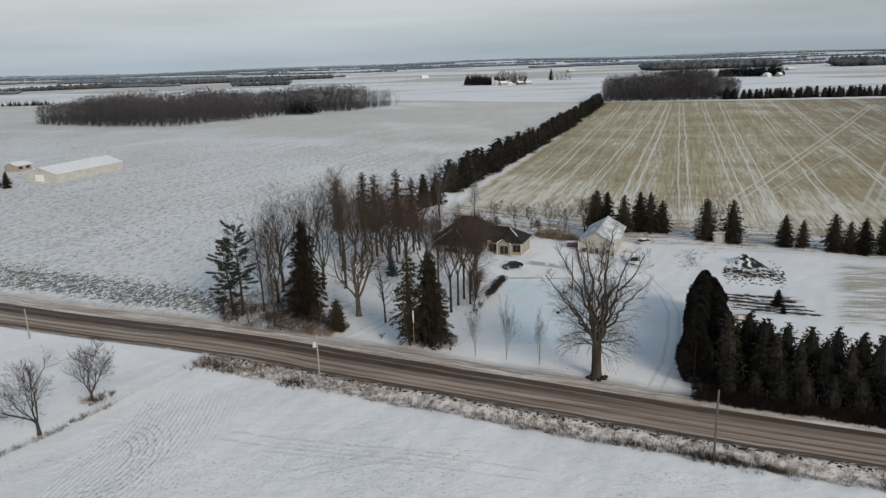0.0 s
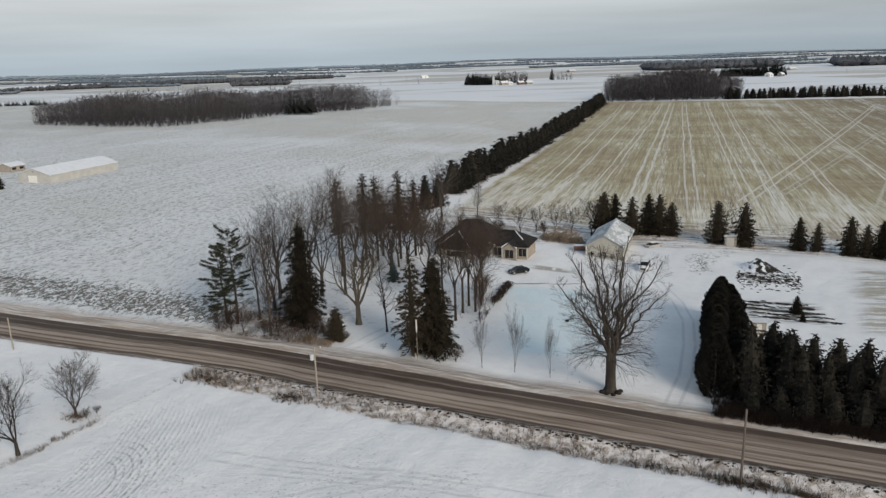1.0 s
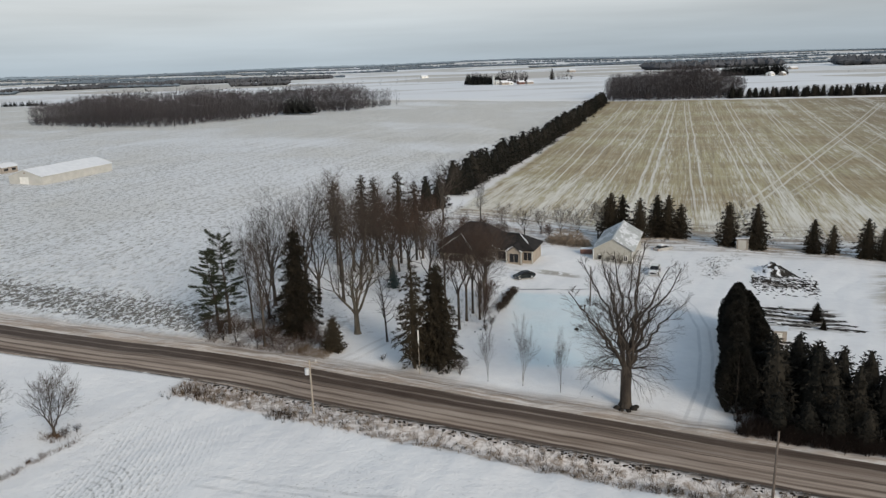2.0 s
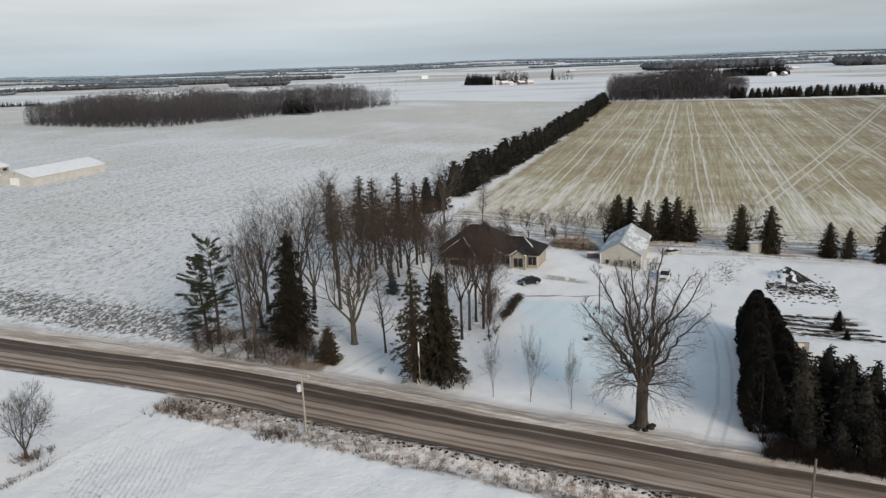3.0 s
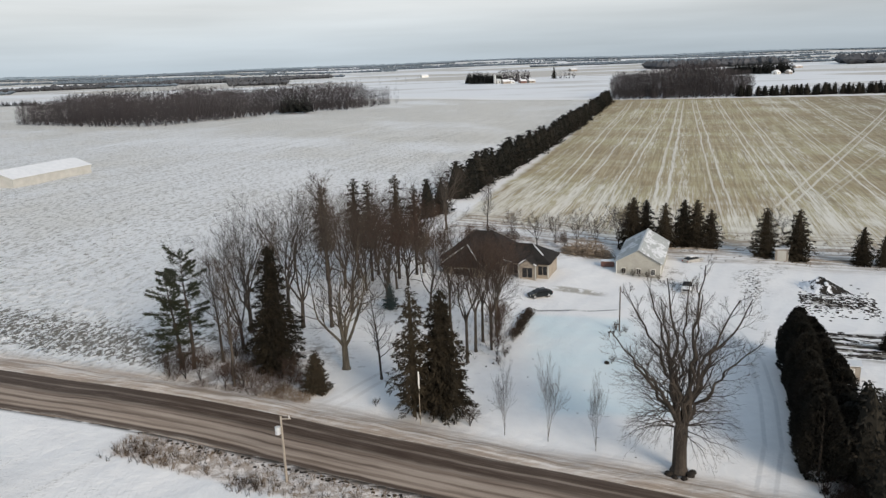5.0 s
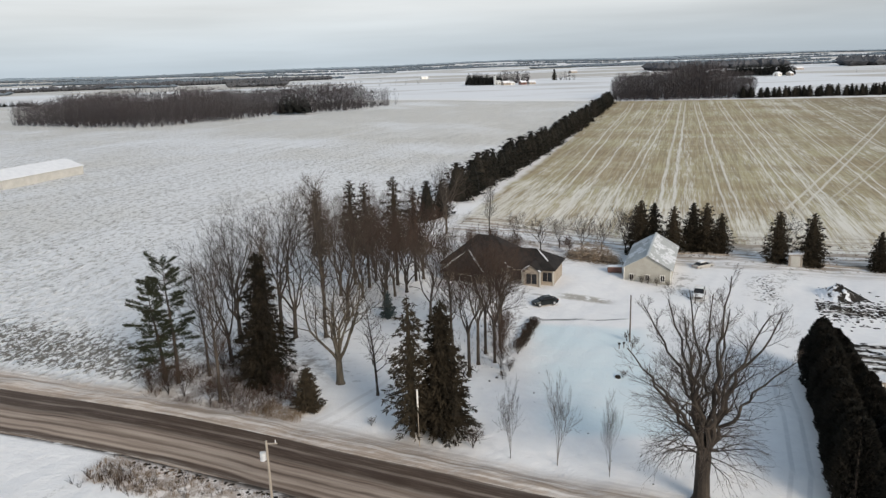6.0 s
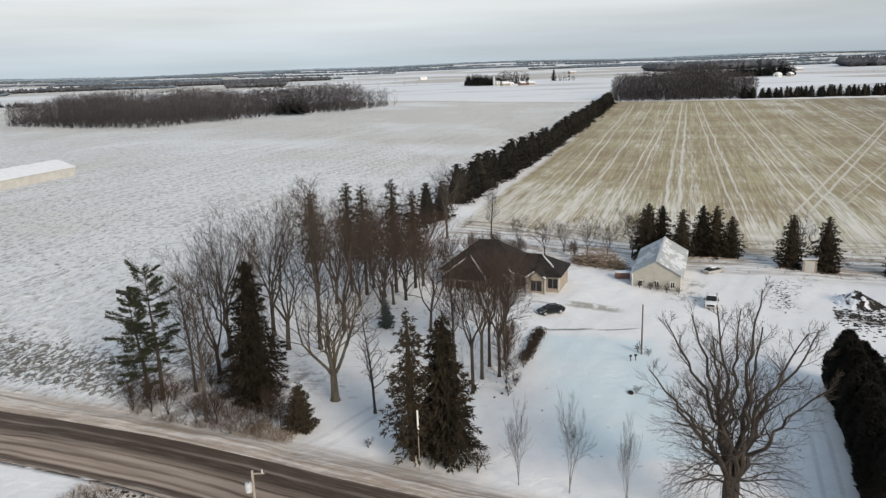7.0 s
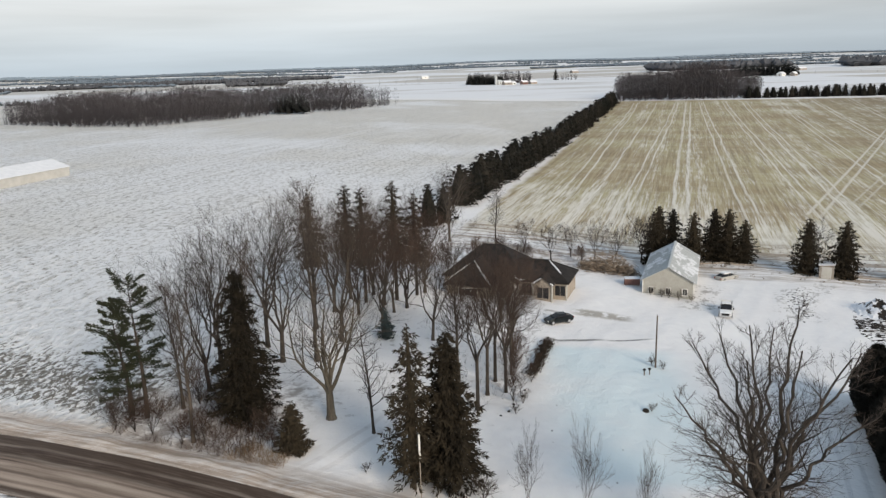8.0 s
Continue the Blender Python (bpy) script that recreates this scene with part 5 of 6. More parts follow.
def woods(name, label, spots, h_lo, h_hi, material, seed, dark=False, twiggy=26, fat=0.12, shape=None, layers=10, reach=1.0, blobs=0):
    """A joined wood of many simple trees: a thin trunk and a crown of twig sprays, or a stack of boughs."""
    rng = random.Random(seed)
    w = Wood()
    for x, y in spots:
        z = float(base_z(x, y)) - 0.3
        h = rng.uniform(h_lo, h_hi) * (shape(x, y) if shape else 1) * (1 + 0.35 * noise.noise(Vector((x / 45, y / 45, 1.7))) + 0.15 * noise.noise(Vector((x / 14, y / 14, 4.2))))
        if dark:
            for k in range(layers):
                f = k / layers
                t = rng.uniform(0, 6.28)
                for s in range(4):
                    tt = t + s * 1.57
                    d = Vector((math.cos(tt), math.sin(tt), -0.35)).normalized()
                    w.leaf(Vector((x, y, z + h * (0.15 + 0.85 * f))), d, d.cross(Vector((0, 0, 1))).normalized(), h * 0.3 * (1.05 - f), h * 0.36 * (1.1 - f))
            continue
        lean = Vector((rng.gauss(0, 0.05), rng.gauss(0, 0.05), 1))
        w.twig(Vector((x, y, z)), Vector((x, y, z)) + lean * h * 0.9, h * 0.011)
        for k in range(blobs):
            f, t = 0.08 + 0.5 * rng.random(), rng.uniform(0, 6.28)
            c = Vector((x + math.cos(t) * h * 0.09, y + math.sin(t) * h * 0.09, z + h * f))
            clump(w, c, h * rng.uniform(0.04, 0.075), h * rng.uniform(0.06, 0.1), rng)
        for k in range(twiggy):
            f = 0.92 - 0.74 * rng.random() ** 1.2 if k % 4 else rng.uniform(0.01, 0.2)
            t = rng.uniform(0, 6.28)
            bulge = h * 0.19 * math.sqrt(max(0.02, 1 - ((f - 0.55) / 0.42) ** 2)) * math.sqrt(rng.random())
            p = Vector((x, y, z)) + lean * h * f + Vector((math.cos(t), math.sin(t), 0)) * bulge
            d = Vector((math.cos(t) + rng.gauss(0, 0.6), math.sin(t) + rng.gauss(0, 0.6), rng.uniform(0.4, 2.6))).normalized()
            L = h * rng.uniform(0.06, 0.15) * reach
            w.leaf(p, d, d.cross(Vector((math.cos(t + 1), math.sin(t + 1), 0.2))).normalized(), L, L * fat)
    me = w.mesh(name)
    ob = part(name, me, material)
    return tagged(ob, label, "woods", kind="stuff")


def inside(poly, x, y):
    odd = False
    for (x0, y0), (x1, y1) in zip(poly, poly[1:] + poly[:1]):
        if (y0 > y) != (y1 > y) and x < (x1 - x0) * (y - y0) / (y1 - y0) + x0:
            odd = not odd
    return odd


def fill(poly, gap, seed):
    rng = random.Random(seed)
    xs, ys = [p[0] for p in poly], [p[1] for p in poly]
    out = []
    for gx in np.arange(min(xs), max(xs), gap):
        for gy in np.arange(min(ys), max(ys), gap):
            x, y = gx + rng.uniform(-0.5, 0.5) * gap, gy + rng.uniform(-0.5, 0.5) * gap
            if inside(poly, x, y):
                out.append((x, y))
    return out


LEFT_WOOD = [(-300, 545), (-232, 500), (-178, 481), (-146, 522), (-118, 585), (-78, 612), (-43, 705), (-90, 705), (-190, 640), (-330, 620)]
woods("woodlot", "brown leafless woodlot across the ploughed field", fill(LEFT_WOOD, 4.6, 1), 15, 20, m_far_wood, 2, twiggy=80, fat=0.105, shape=lambda x, y: 0.75 + 0.25 * min(1, max(0, (x + 310) / 60)))
woods("conifer_clump", "small dark conifer clump in the woodlot's edge", [(-120 + 3 * k, 580 + 1.5 * (k % 3)) for k in range(7)], 12, 16, m_far_dark, 3, True)
RIGHT_WOOD = [(150, 715), (268, 699), (300, 770), (170, 800)]
woods("woodlot", "dark leafless woodlot behind the stubble field", fill(RIGHT_WOOD, 4.3, 4), 18, 25, m_far_wood, 5, twiggy=90, fat=0.11, shape=lambda x, y: 0.62 + 0.5 * math.sin(math.pi * min(1, max(0, (x - 140) / 165))))


def belt(p0, p1, depth, gap, seed):
    d = Vector(p1) - Vector(p0)
    nrm = Vector((-d.y, d.x)).normalized() * depth
    a, b = Vector(p0), Vector(p1)
    return fill([tuple(a), tuple(b), tuple(b + nrm), tuple(a + nrm)], gap, seed)


# belts and farm woods of the middle distance
woods("hedge", "dark field hedge beyond the woodlot", belt((-640, 1000), (-512, 972), 8, 4.5, 11), 6, 9, m_far_dark, 11, True)
far_belts("hedge", "dark line of evergreens across far fields", belt((-1100, 1785), (-700, 1870), 30, 8, 12), 9, 13, m_mid_wood_haze, 12)
far_belts("woods", "leafless wood on the far side of fields", belt((-900, 1900), (-420, 2080), 60, 10, 13), 10, 14, m_mid_wood_haze, 13)
far_belts("woods", "leafless far wood beyond snowy fields", belt((-560, 2150), (-330, 2260), 60, 10, 14), 10, 15, m_mid_wood_haze, 14)
far_belts("hedge", "short dark evergreen block among far fields", belt((-455, 1600), (-335, 1592), 26, 8, 15), 9, 13, m_mid_wood_haze, 15)
far_belts("woods", "brown far wood above the stubble field", belt((515, 1895), (830, 1890), 150, 10, 16), 14, 21, m_mid_wood_haze, 16)
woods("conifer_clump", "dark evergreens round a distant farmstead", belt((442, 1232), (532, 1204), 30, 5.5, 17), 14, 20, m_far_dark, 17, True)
far_belts("woods", "dark leafless wood at the end of a snowy field", belt((875, 1700), (1300, 1570), 130, 10, 18), 17, 24, m_mid_wood_haze, 18)
woods("conifer_clump", "dark evergreen windbreak of a distant farm", belt((30, 1216), (76, 1191), 26, 4.5, 19), 14, 19, m_far_dark, 19, True)
woods("woods", "brown trees round a distant farm", belt((92, 1240), (140, 1250), 40, 7, 20), 14, 20, m_far_wood, 20, twiggy=70, fat=0.2, blobs=4)
woods("woods", "few bare trees standing by a far farm lane", belt((196, 1345), (225, 1340), 12, 7, 21), 11, 16, m_far_wood, 21, twiggy=60, fat=0.2, blobs=3)
woods("hedge", "scattered bare trees along a far fence line", [(-330 + 26 * k + 7 * math.sin(k * 5), 1300 + 9 * k + 12 * math.sin(k * 3)) for k in range(12)], 9, 17, m_far_wood, 22, twiggy=24)
woods("hedge", "scattered low bushes along a far field edge", [(-95 + 15 * k + 5 * math.sin(k * 7), 1330 + 6 * math.sin(k * 3)) for k in range(12)], 3, 6, m_far_wood, 23, twiggy=14)
woods("hedge", "scattered bare trees on a far snowy field", [(520 + 40 * k + 9 * math.sin(k * 5), 1290 - 12 * k + 40 * math.sin(k * 3.3)) for k in range(12)], 7, 11, m_far_wood, 24, twiggy=20)
rng = random.Random(30)
spots_far, spots_dark = [], []
for k in range(64):
    dist = 1900 + 2700 * (k / 63) ** 0.8
    ang = radians(rng.uniform(-40, 40))
    if k % 4 == 0:
        ang = radians(rng.uniform(-40, -12))
    cx, cy = dist * math.sin(ang), dist * math.cos(ang)
    if -9 < math.degrees(ang) < 12 and dist < 2500:
        continue
    L = rng.uniform(160, 760) * (0.5 + dist / 4000)
    a = (cx - L / 2 * CU, cy + L / 2 * SU * 0.6)
    b = (cx + L / 2 * CU, cy - L / 2 * SU * 0.6)
    (spots_far if k % 3 else spots_dark).extend(belt(a, b, rng.uniform(16, 40), 11, 40 + k))
far_belts("far_woods", "bands of distant woods towards the horizon", spots_far, 6, 9, m_distant_haze, 31, 1.9)
far_belts("far_woods", "distant evergreen belts towards the horizon", spots_dark, 6, 9, m_distant_haze, 32, 1.9)
rng = random.Random(33)
rim = []
for k in range(5200):
    ang = radians(rng.uniform(-44, 44))
    dist = rng.uniform(4300, 4900)
    rim.append((dist * math.sin(ang), dist * math.cos(ang)))
far_belts("horizon_woods", "hazy continuous woods along the horizon", rim, 6, 10, m_rim_wood_haze, 34, 3.2)


# ---- buildings ----
def box(bm, x0, x1, y0, y1, z0, z1):
    v = [bm.verts.new(c) for c in ((x0, y0, z0), (x1, y0, z0), (x1, y1, z0), (x0, y1, z0), (x0, y0, z1), (x1, y0, z1), (x1, y1, z1), (x0, y1, z1))]
    for f in ((3, 2, 1, 0), (4, 5, 6, 7), (0, 1, 5, 4), (1, 2, 6, 5), (2, 3, 7, 6), (3, 0, 4, 7)):
        bm.faces.new([v[i] for i in f])
    return bm


def a_box(x0, x1, y0, y1, z0, z1):
    return box(bmesh.new(), x0, x1, y0, y1, z0, z1)


def hip_roof(x0, x1, y0, y1, eave, ridge, thick=0.2):
    """A hipped roof as a solid with a fascia; the ridge follows the longer side."""
    bm = bmesh.new()
    half = min(x1 - x0, y1 - y0) / 2
    if x1 - x0 >= y1 - y0:
        ends = ((x0 + half, (y0 + y1) / 2, ridge), (x1 - half + 0.01, (y0 + y1) / 2, ridge))
    else:
        ends = (((x0 + x1) / 2, y0 + half, ridge), ((x0 + x1) / 2, y1 - half + 0.01, ridge))
    low = [bm.verts.new((x, y, eave - thick)) for x, y in ((x0, y0), (x1, y0), (x1, y1), (x0, y1))]
    rim = [bm.verts.new((x, y, eave)) for x, y in ((x0, y0), (x1, y0), (x1, y1), (x0, y1))]
    e0, e1 = (bm.verts.new(e) for e in ends)
    bm.faces.new(low[::-1])
    for i in range(4):
        j = (i + 1) % 4
        bm.faces.new((low[i], low[j], rim[j], rim[i]))
    if x1 - x0 >= y1 - y0:
        faces = ((rim[0], rim[1], e1, e0), (rim[1], rim[2], e1), (rim[2], rim[3], e0, e1), (rim[3], rim[0], e0))
    else:
        faces = ((rim[0], rim[1], e0), (rim[1], rim[2], e1, e0), (rim[2], rim[3], e1), (rim[3], rim[0], e0, e1))
    for f in faces:
        bm.faces.new(f)
    return bm


def slope(x0, x1, y0, y1, z0, z1, thick=0.1):
    """A roof slab that rises from x0 (z0) to x1 (z1) and runs from y0 to y1."""
    bm = bmesh.new()
    c = [(x0, y0, z0), (x1, y0, z1), (x1, y1, z1), (x0, y1, z0)]
    top = [bm.verts.new((x, y, z + thick)) for x, y, z in c]
    low = [bm.verts.new(p) for p in c]
    bm.faces.new(top if x1 > x0 else top[::-1])
    bm.faces.new(low[::-1] if x1 > x0 else low)
    for i in range(4):
        j = (i + 1) % 4
        bm.faces.new((low[i], low[j], top[j], top[i]))
    bmesh.ops.recalc_face_normals(bm, faces=bm.faces)
    return bm


def gable_body(w, y0, y1, eave, ridge, x0=0.0):
    bm = bmesh.new()
    prof = ((x0, -0.6), (x0 + w, -0.6), (x0 + w, eave), (x0 + w / 2, ridge), (x0, eave))
    a = [bm.verts.new((x, y0, z)) for x, z in prof]
    b = [bm.verts.new((x, y1, z)) for x, z in prof]
    bm.faces.new(a)
    bm.faces.new(b[::-1])
    for i in range(5):
        j = (i + 1) % 5
        bm.faces.new((a[j], a[i], b[i], b[j]))
    bmesh.ops.recalc_face_normals(bm, faces=bm.faces)
    return bm


def window(parent, x0, x1, z0, z1, y, frame_mat=None, bars=1):
    """A window in a wall that faces -y: frame, sill and a pane set back."""
    w = part("window", a_box(x0, x1, y - 0.02, y + 0.05, z0, z1), m_glass, parent, "dark glass window")
    fm = frame_mat or m_white
    t = 0.09
    for name, b in (("frame", (x0 - t, x0, y - 0.06, y + 0.04, z0 - t, z1 + t)), ("frame", (x1, x1 + t, y - 0.06, y + 0.04, z0 - t, z1 + t)),
                    ("frame", (x0, x1, y - 0.06, y + 0.04, z1, z1 + t)), ("sill", (x0 - 0.14, x1 + 0.14, y - 0.12, y + 0.04, z0 - t - 0.03, z0))):
        part(name, a_box(*b), fm, w)
    for k in range(bars):
        xm = x0 + (x1 - x0) * (k + 1) / (bars + 1)
        part("glazing_bar", a_box(xm - 0.03, xm + 0.03, y - 0.05, y + 0.02, z0, z1), fm, w)
    return w


TURN = -math.atan2(SU, CU)


def site(x, y, lift=0.0, turn=TURN):
    return Matrix.Translation((x, y, gz(x, y) + lift)) @ Matrix.Rotation(turn, 4, "Z")


house = thing("house", "brick bungalow with dark hipped roofs edged with snow", "house", at=site(18.7, 149.9, 0.05))
part("wall", a_box(-9.0, -0.45, 0.45, 7.9, -1.2, 2.78), m_brick, house)
part("wall", a_box(-20.6, -8.0, 0.55, 10.6, -1.2, 2.78), m_brick, house)
part("wall", a_box(-18.5, -11.6, -4.15, 4.0, -1.2, 2.78), m_brick, house)
part("wall", a_box(-5.1, -2.5, -1.2, 1.0, -1.2, 2.78), m_brick, house)
part("roof", hip_roof(-13.0, 0.0, 0.0, 8.3, 2.9, 5.45), m_shingle, house, "charcoal shingle hip roof")
part("roof", hip_roof(-20.9, -6.6, 0.0, 11.0, 2.94, 7.15), m_shingle, house, "charcoal shingle hip roof")
part("roof", hip_roof(-18.95, -11.15, -4.6, 9.0, 2.87, 5.75), m_shingle, house, "charcoal shingle hip roof")
part("gable", gable_body(2.6, -1.25, 1.0, 2.7, 3.75, -5.1), m_brick, house)
part("porch_roof", slope(-5.5, -3.8, -1.6, 2.4, 2.72, 3.95), m_shingle, house)
part("porch_roof", slope(-2.1, -3.8, -1.6, 2.4, 2.72, 3.95), m_shingle, house)
for p, q, r in (((-18.95, -4.6, 2.95), (-15.6, -1.2, 5.45), 0.13), ((-11.15, -4.6, 2.95), (-15.0, -0.7, 5.82), 0.17), ((-18.95, -4.6, 2.95), (-18.95, -1.8, 2.95), 0.12),
                ((0.0 - 1.6, 1.6, 3.95), (-3.9, 3.9, 5.4), 0.15), ((-5.5, -1.6, 2.86), (-4.0, -1.6, 3.94), 0.13), ((-2.1, -1.6, 2.86), (-2.6, -1.6, 3.2), 0.14),
                ((-8.3, -0.0, 2.96), (-7.0, 0.0, 2.96), 0.16), ((-8.3, 0.0, 3.0), (-9.2, 1.2, 3.7), 0.14), ((-20.9, 0.2, 3.0), (-19.5, 1.6, 4.0), 0.12)):
    w = Wood()
    p, q = Vector(p), Vector(q)
    w.tube([p, p.lerp(q, 0.3) + Vector((0, 0, 0.02)), p.lerp(q, 0.7) - Vector((0.05, 0, 0)), q], [r * 0.7, r, r * 0.8, r * 0.4], 6)
    part("snow_strip", w.mesh("snow_strip"), m_snow, house, "snow lying along a roof edge")
window(house, -2.25, -0.65, 0.7, 2.3, 0.45, m_brick, 1)
window(house, -4.7, -2.9, 0.6, 2.35, -1.27, m_brick, 1)
window(house, -7.6, -6.0, 0.7, 2.3, 0.45, m_brick, 1)
window(house, -16.6, -13.6, 0.8, 2.2, -4.15, bars=2)
window(house, -10.6, -9.4, 0.9, 2.2, 0.55, bars=0)
door = part("door", a_box(-8.9, -8.0, 0.38, 0.5, -0.05, 2.05), m_white, house, "white front door")
part("handle", a_box(-8.16, -8.1, 0.33, 0.38, 0.95, 1.1), m_grey_metal, door)
part("porch_post", a_box(-5.4, -5.2, -1.5, -1.3, -0.8, 2.7), m_siding, house)
part("porch_post", a_box(-2.4, -2.2, -1.5, -1.3, -0.8, 2.7), m_siding, house)
part("step", a_box(-6.6, -4.4, -2.6, -1.6, -0.8, 0.1), m_stone, house)
part("corner_post", a_box(-0.55, -0.35, 0.36, 0.56, -0.6, 2.76), m_siding, house)

m_shed_wall = plain("weathered_cream_siding", (0.33, 0.32, 0.285), (0.43, 0.42, 0.38), 0.5, 0.8)
shed = thing("farm_shed", "cream gabled shed with grey tin roof and three windows", "shed", at=site(39.4, 154.4, -0.05))
part("wall", gable_body(7.9, 0.0, 17.6, 2.95, 5.2, -7.9), m_shed_wall, shed)
part("roof", slope(-8.35, -3.95, -0.35, 17.95, 2.76, 5.28), m_tin_snow, shed, "grey tin roof slope in shade")
part("roof", slope(0.45, -3.95, -0.35, 17.95, 2.76, 5.28), m_tin_snow, shed, "grey tin roof slope with snow patches")
for k in range(9):
    for x0, x1 in ((-8.35, -3.95), (0.45, -3.95)):
        y = 0.9 + 2.0 * k
        part("roof_seam", slope(x0, x1, y - 0.03, y + 0.03, 2.865, 5.385, 0.04), m_tin, shed)
part("ridge_cap", a_box(-4.15, -3.75, -0.36, 17.96, 5.34, 5.43), m_tin, shed)
for xc in (-6.6, -3.9, -1.3):
    window(shed, xc - 0.32, xc + 0.32, 0.75, 1.75, 0.0, bars=1)
for k in range(7):
    part("siding_batten", a_box(-7.9 + 1.13 * k + 0.54, -7.9 + 1.13 * k + 0.60, -0.025, 0.0, -0.4, 2.9), m_shed_wall, shed)
for x in (-7.92, 0.0):
    part("corner_board", a_box(x - 0.06, x + 0.08, -0.04, 0.1, -0.4, 2.9), m_white, shed)
part("downpipe", a_box(0.02, 0.12, 0.3, 0.4, -0.3, 2.8), m_white, shed)


def farm_building(name, label, w, length, eave, ridge, wall, roof, m, openings=0, group=""):
    """A gabled farm building; its near right corner is the origin."""
    b = thing(name, label, "building", group, at=m)
    part("wall", gable_body(w, 0.0, length, eave, ridge, -w), wall, b)
    rise = (ridge - eave) * 0.07
    part("roof", slope(-w - 0.4, -w / 2, -0.4, length + 0.4, eave - rise, ridge + 0.06, 0.16), roof, b)
    part("roof", slope(0.4, -w / 2, -0.4, length + 0.4, eave - rise, ridge + 0.06, 0.16), roof, b)
    for k in range(openings):
        y = length * (k + 0.5) / openings
        part("window", a_box(-0.02, 0.04, y - 0.9, y + 0.9, eave * 0.35, eave * 0.75), m_glass, b)
    if openings:
        part("door", a_box(-w * 0.62, -w * 0.38, -0.05, 0.02, -0.2, eave * 0.8), m_board, b)
    return b


barn = farm_building("barn", "long low cream barn with snow-covered roof", 13.8, 33.0, 2.9, 5.0, m_pale_siding, m_snow, site(-132.6, 249.6, 0.0, radians(-16.5)), 0)
part("door", a_box(-9.2, -5.6, -0.06, 0.0, -0.2, 2.6), m_white, barn)
part("vent", a_box(-7.3, -6.5, -0.06, 0.0, 3.7, 4.2), m_board, barn)
farm_building("outbuilding", "low grey outbuilding beside the cream barn", 6, 7, 2.2, 3.3, m_board, m_snow, site(-163, 279, 0.0, radians(-16)), 2)
farm_building("outbuilding", "small white building by the neighbouring barn", 7, 9, 2.6, 4.0, m_white, m_snow, site(-172, 268, 0.0, radians(-16)), 1)
another(s_yard, -143.6, 238.5, 0.4, 0.55)
another(s_yard2, -148.0, 240.5, 2.4, 0.5)

# a distant farm and scattered far buildings
for x, y, w, ln, ev, rd, wall, roof in ((86, 1168, 10, 18, 4, 7, m_board, m_snow), (98, 1176, 12, 10, 3, 5.5, m_white, m_snow), (112, 1163, 9, 14, 4, 6.5, m_red_paint, m_snow),
                                        (125, 1170, 9, 16, 3.5, 6, m_board, m_snow), (78, 1182, 9, 9, 5, 8, m_white, m_tin), (500, 1182, 12, 12, 4, 7, m_white, m_snow),
                                        (516, 1176, 10, 10, 4, 7, m_board, m_snow), 
                                        (-60, 1900, 12, 26, 5, 8, m_white, m_snow), (330, 2050, 14, 30, 5, 8, m_board, m_snow), (700, 1560, 12, 30, 4, 7, m_board, m_snow)):
    farm_building("farm_building", "far farm building with a snowy roof", w * 0.8, ln * 0.7, ev * 0.9, rd * 0.9, wall, roof, Matrix.Translation((x, y, float(base_z(x, y)) - 0.1)) @ Matrix.Rotation(radians(-60), 4, "Z"), 1, "far farm buildings")
silo = thing("silo", "pale concrete silo at a distant farm", "silo", at=Matrix.Translation((74, 1186, float(base_z(74, 1188)))))
w = Wood()
w.tube([Vector((0, 0, -0.5)), Vector((0, 0, 12)), Vector((0, 0, 12.01))], [1.9, 1.9, 1.9], 14)
part("drum", w.mesh("drum"), m_tin, silo)
w = Wood()
w.tube([Vector((0, 0, 12)), Vector((0, 0, 13.2)), Vector((0, 0, 14))], [1.95, 1.4, 0.1], 14)
part("dome", w.mesh("dome"), m_tin, silo)
stand(spruce("spruce_tree", "single tall spruce by a far farm lane", 20, 5.0, 161, 1.4, 9, 0.02, 0.2, needle=m_cedar, spray=2.0), 191, 1380)

box_shed = thing("garden_shed", "small weathered shed between two spruces", "shed", at=site(67.6, 165.8, 0.0, radians(-30)))
part("wall", a_box(-2.3, 0, 0, 2.4, -0.4, 2.3), m_board, box_shed)
part("roof", slope(-2.5, 0.2, -0.2, 2.6, 2.3, 2.6, 0.12), m_snow, box_shed)
part("door", a_box(0.0, 0.05, 0.5, 1.7, 0.0, 2.0), m_siding, box_shed, "pale plank door")
part("front_panel", a_box(-1.9, -0.3, -0.05, 0.0, 0.0, 2.1), m_siding, box_shed)


# ---- vehicles ----
def wheel(parent, x, y, r=0.33, wd=0.22, back=1):
    w = Wood()
    w.tube([Vector((x, y - wd / 2, r)), Vector((x, y - wd / 2 + 0.03, r)), Vector((x, y + wd / 2 - 0.03, r)), Vector((x, y + wd / 2, r))], [r * 0.9, r, r, r * 0.9], 16)
    ty = part("wheel", w.mesh("tyre"), m_tyre, parent)
    bm = bmesh.new()
    bmesh.ops.create_cone(bm, cap_ends=True, segments=14, radius1=r * 0.66, radius2=r * 0.6, depth=wd + 0.03, matrix=Matrix.Translation((x, y, r)) @ Matrix.Rotation(radians(90), 4, "X"))
    part("rim", bm, m_rim, ty)
    return ty


def loft(sections):
    """A shell through rings of equal length, closed at both ends."""
    bm = bmesh.new()
    rings = [[bm.verts.new(p) for p in ring] for ring in sections]
    for a, b in zip(rings, rings[1:]):
        for i in range(len(a)):
            j = (i + 1) % len(a)
            bm.faces.new((a[i], a[j], b[j], b[i]))
    bm.faces.new(rings[0][::-1])
    bm.faces.new(rings[-1])
    bmesh.ops.recalc_face_normals(bm, faces=bm.faces)
    return bm


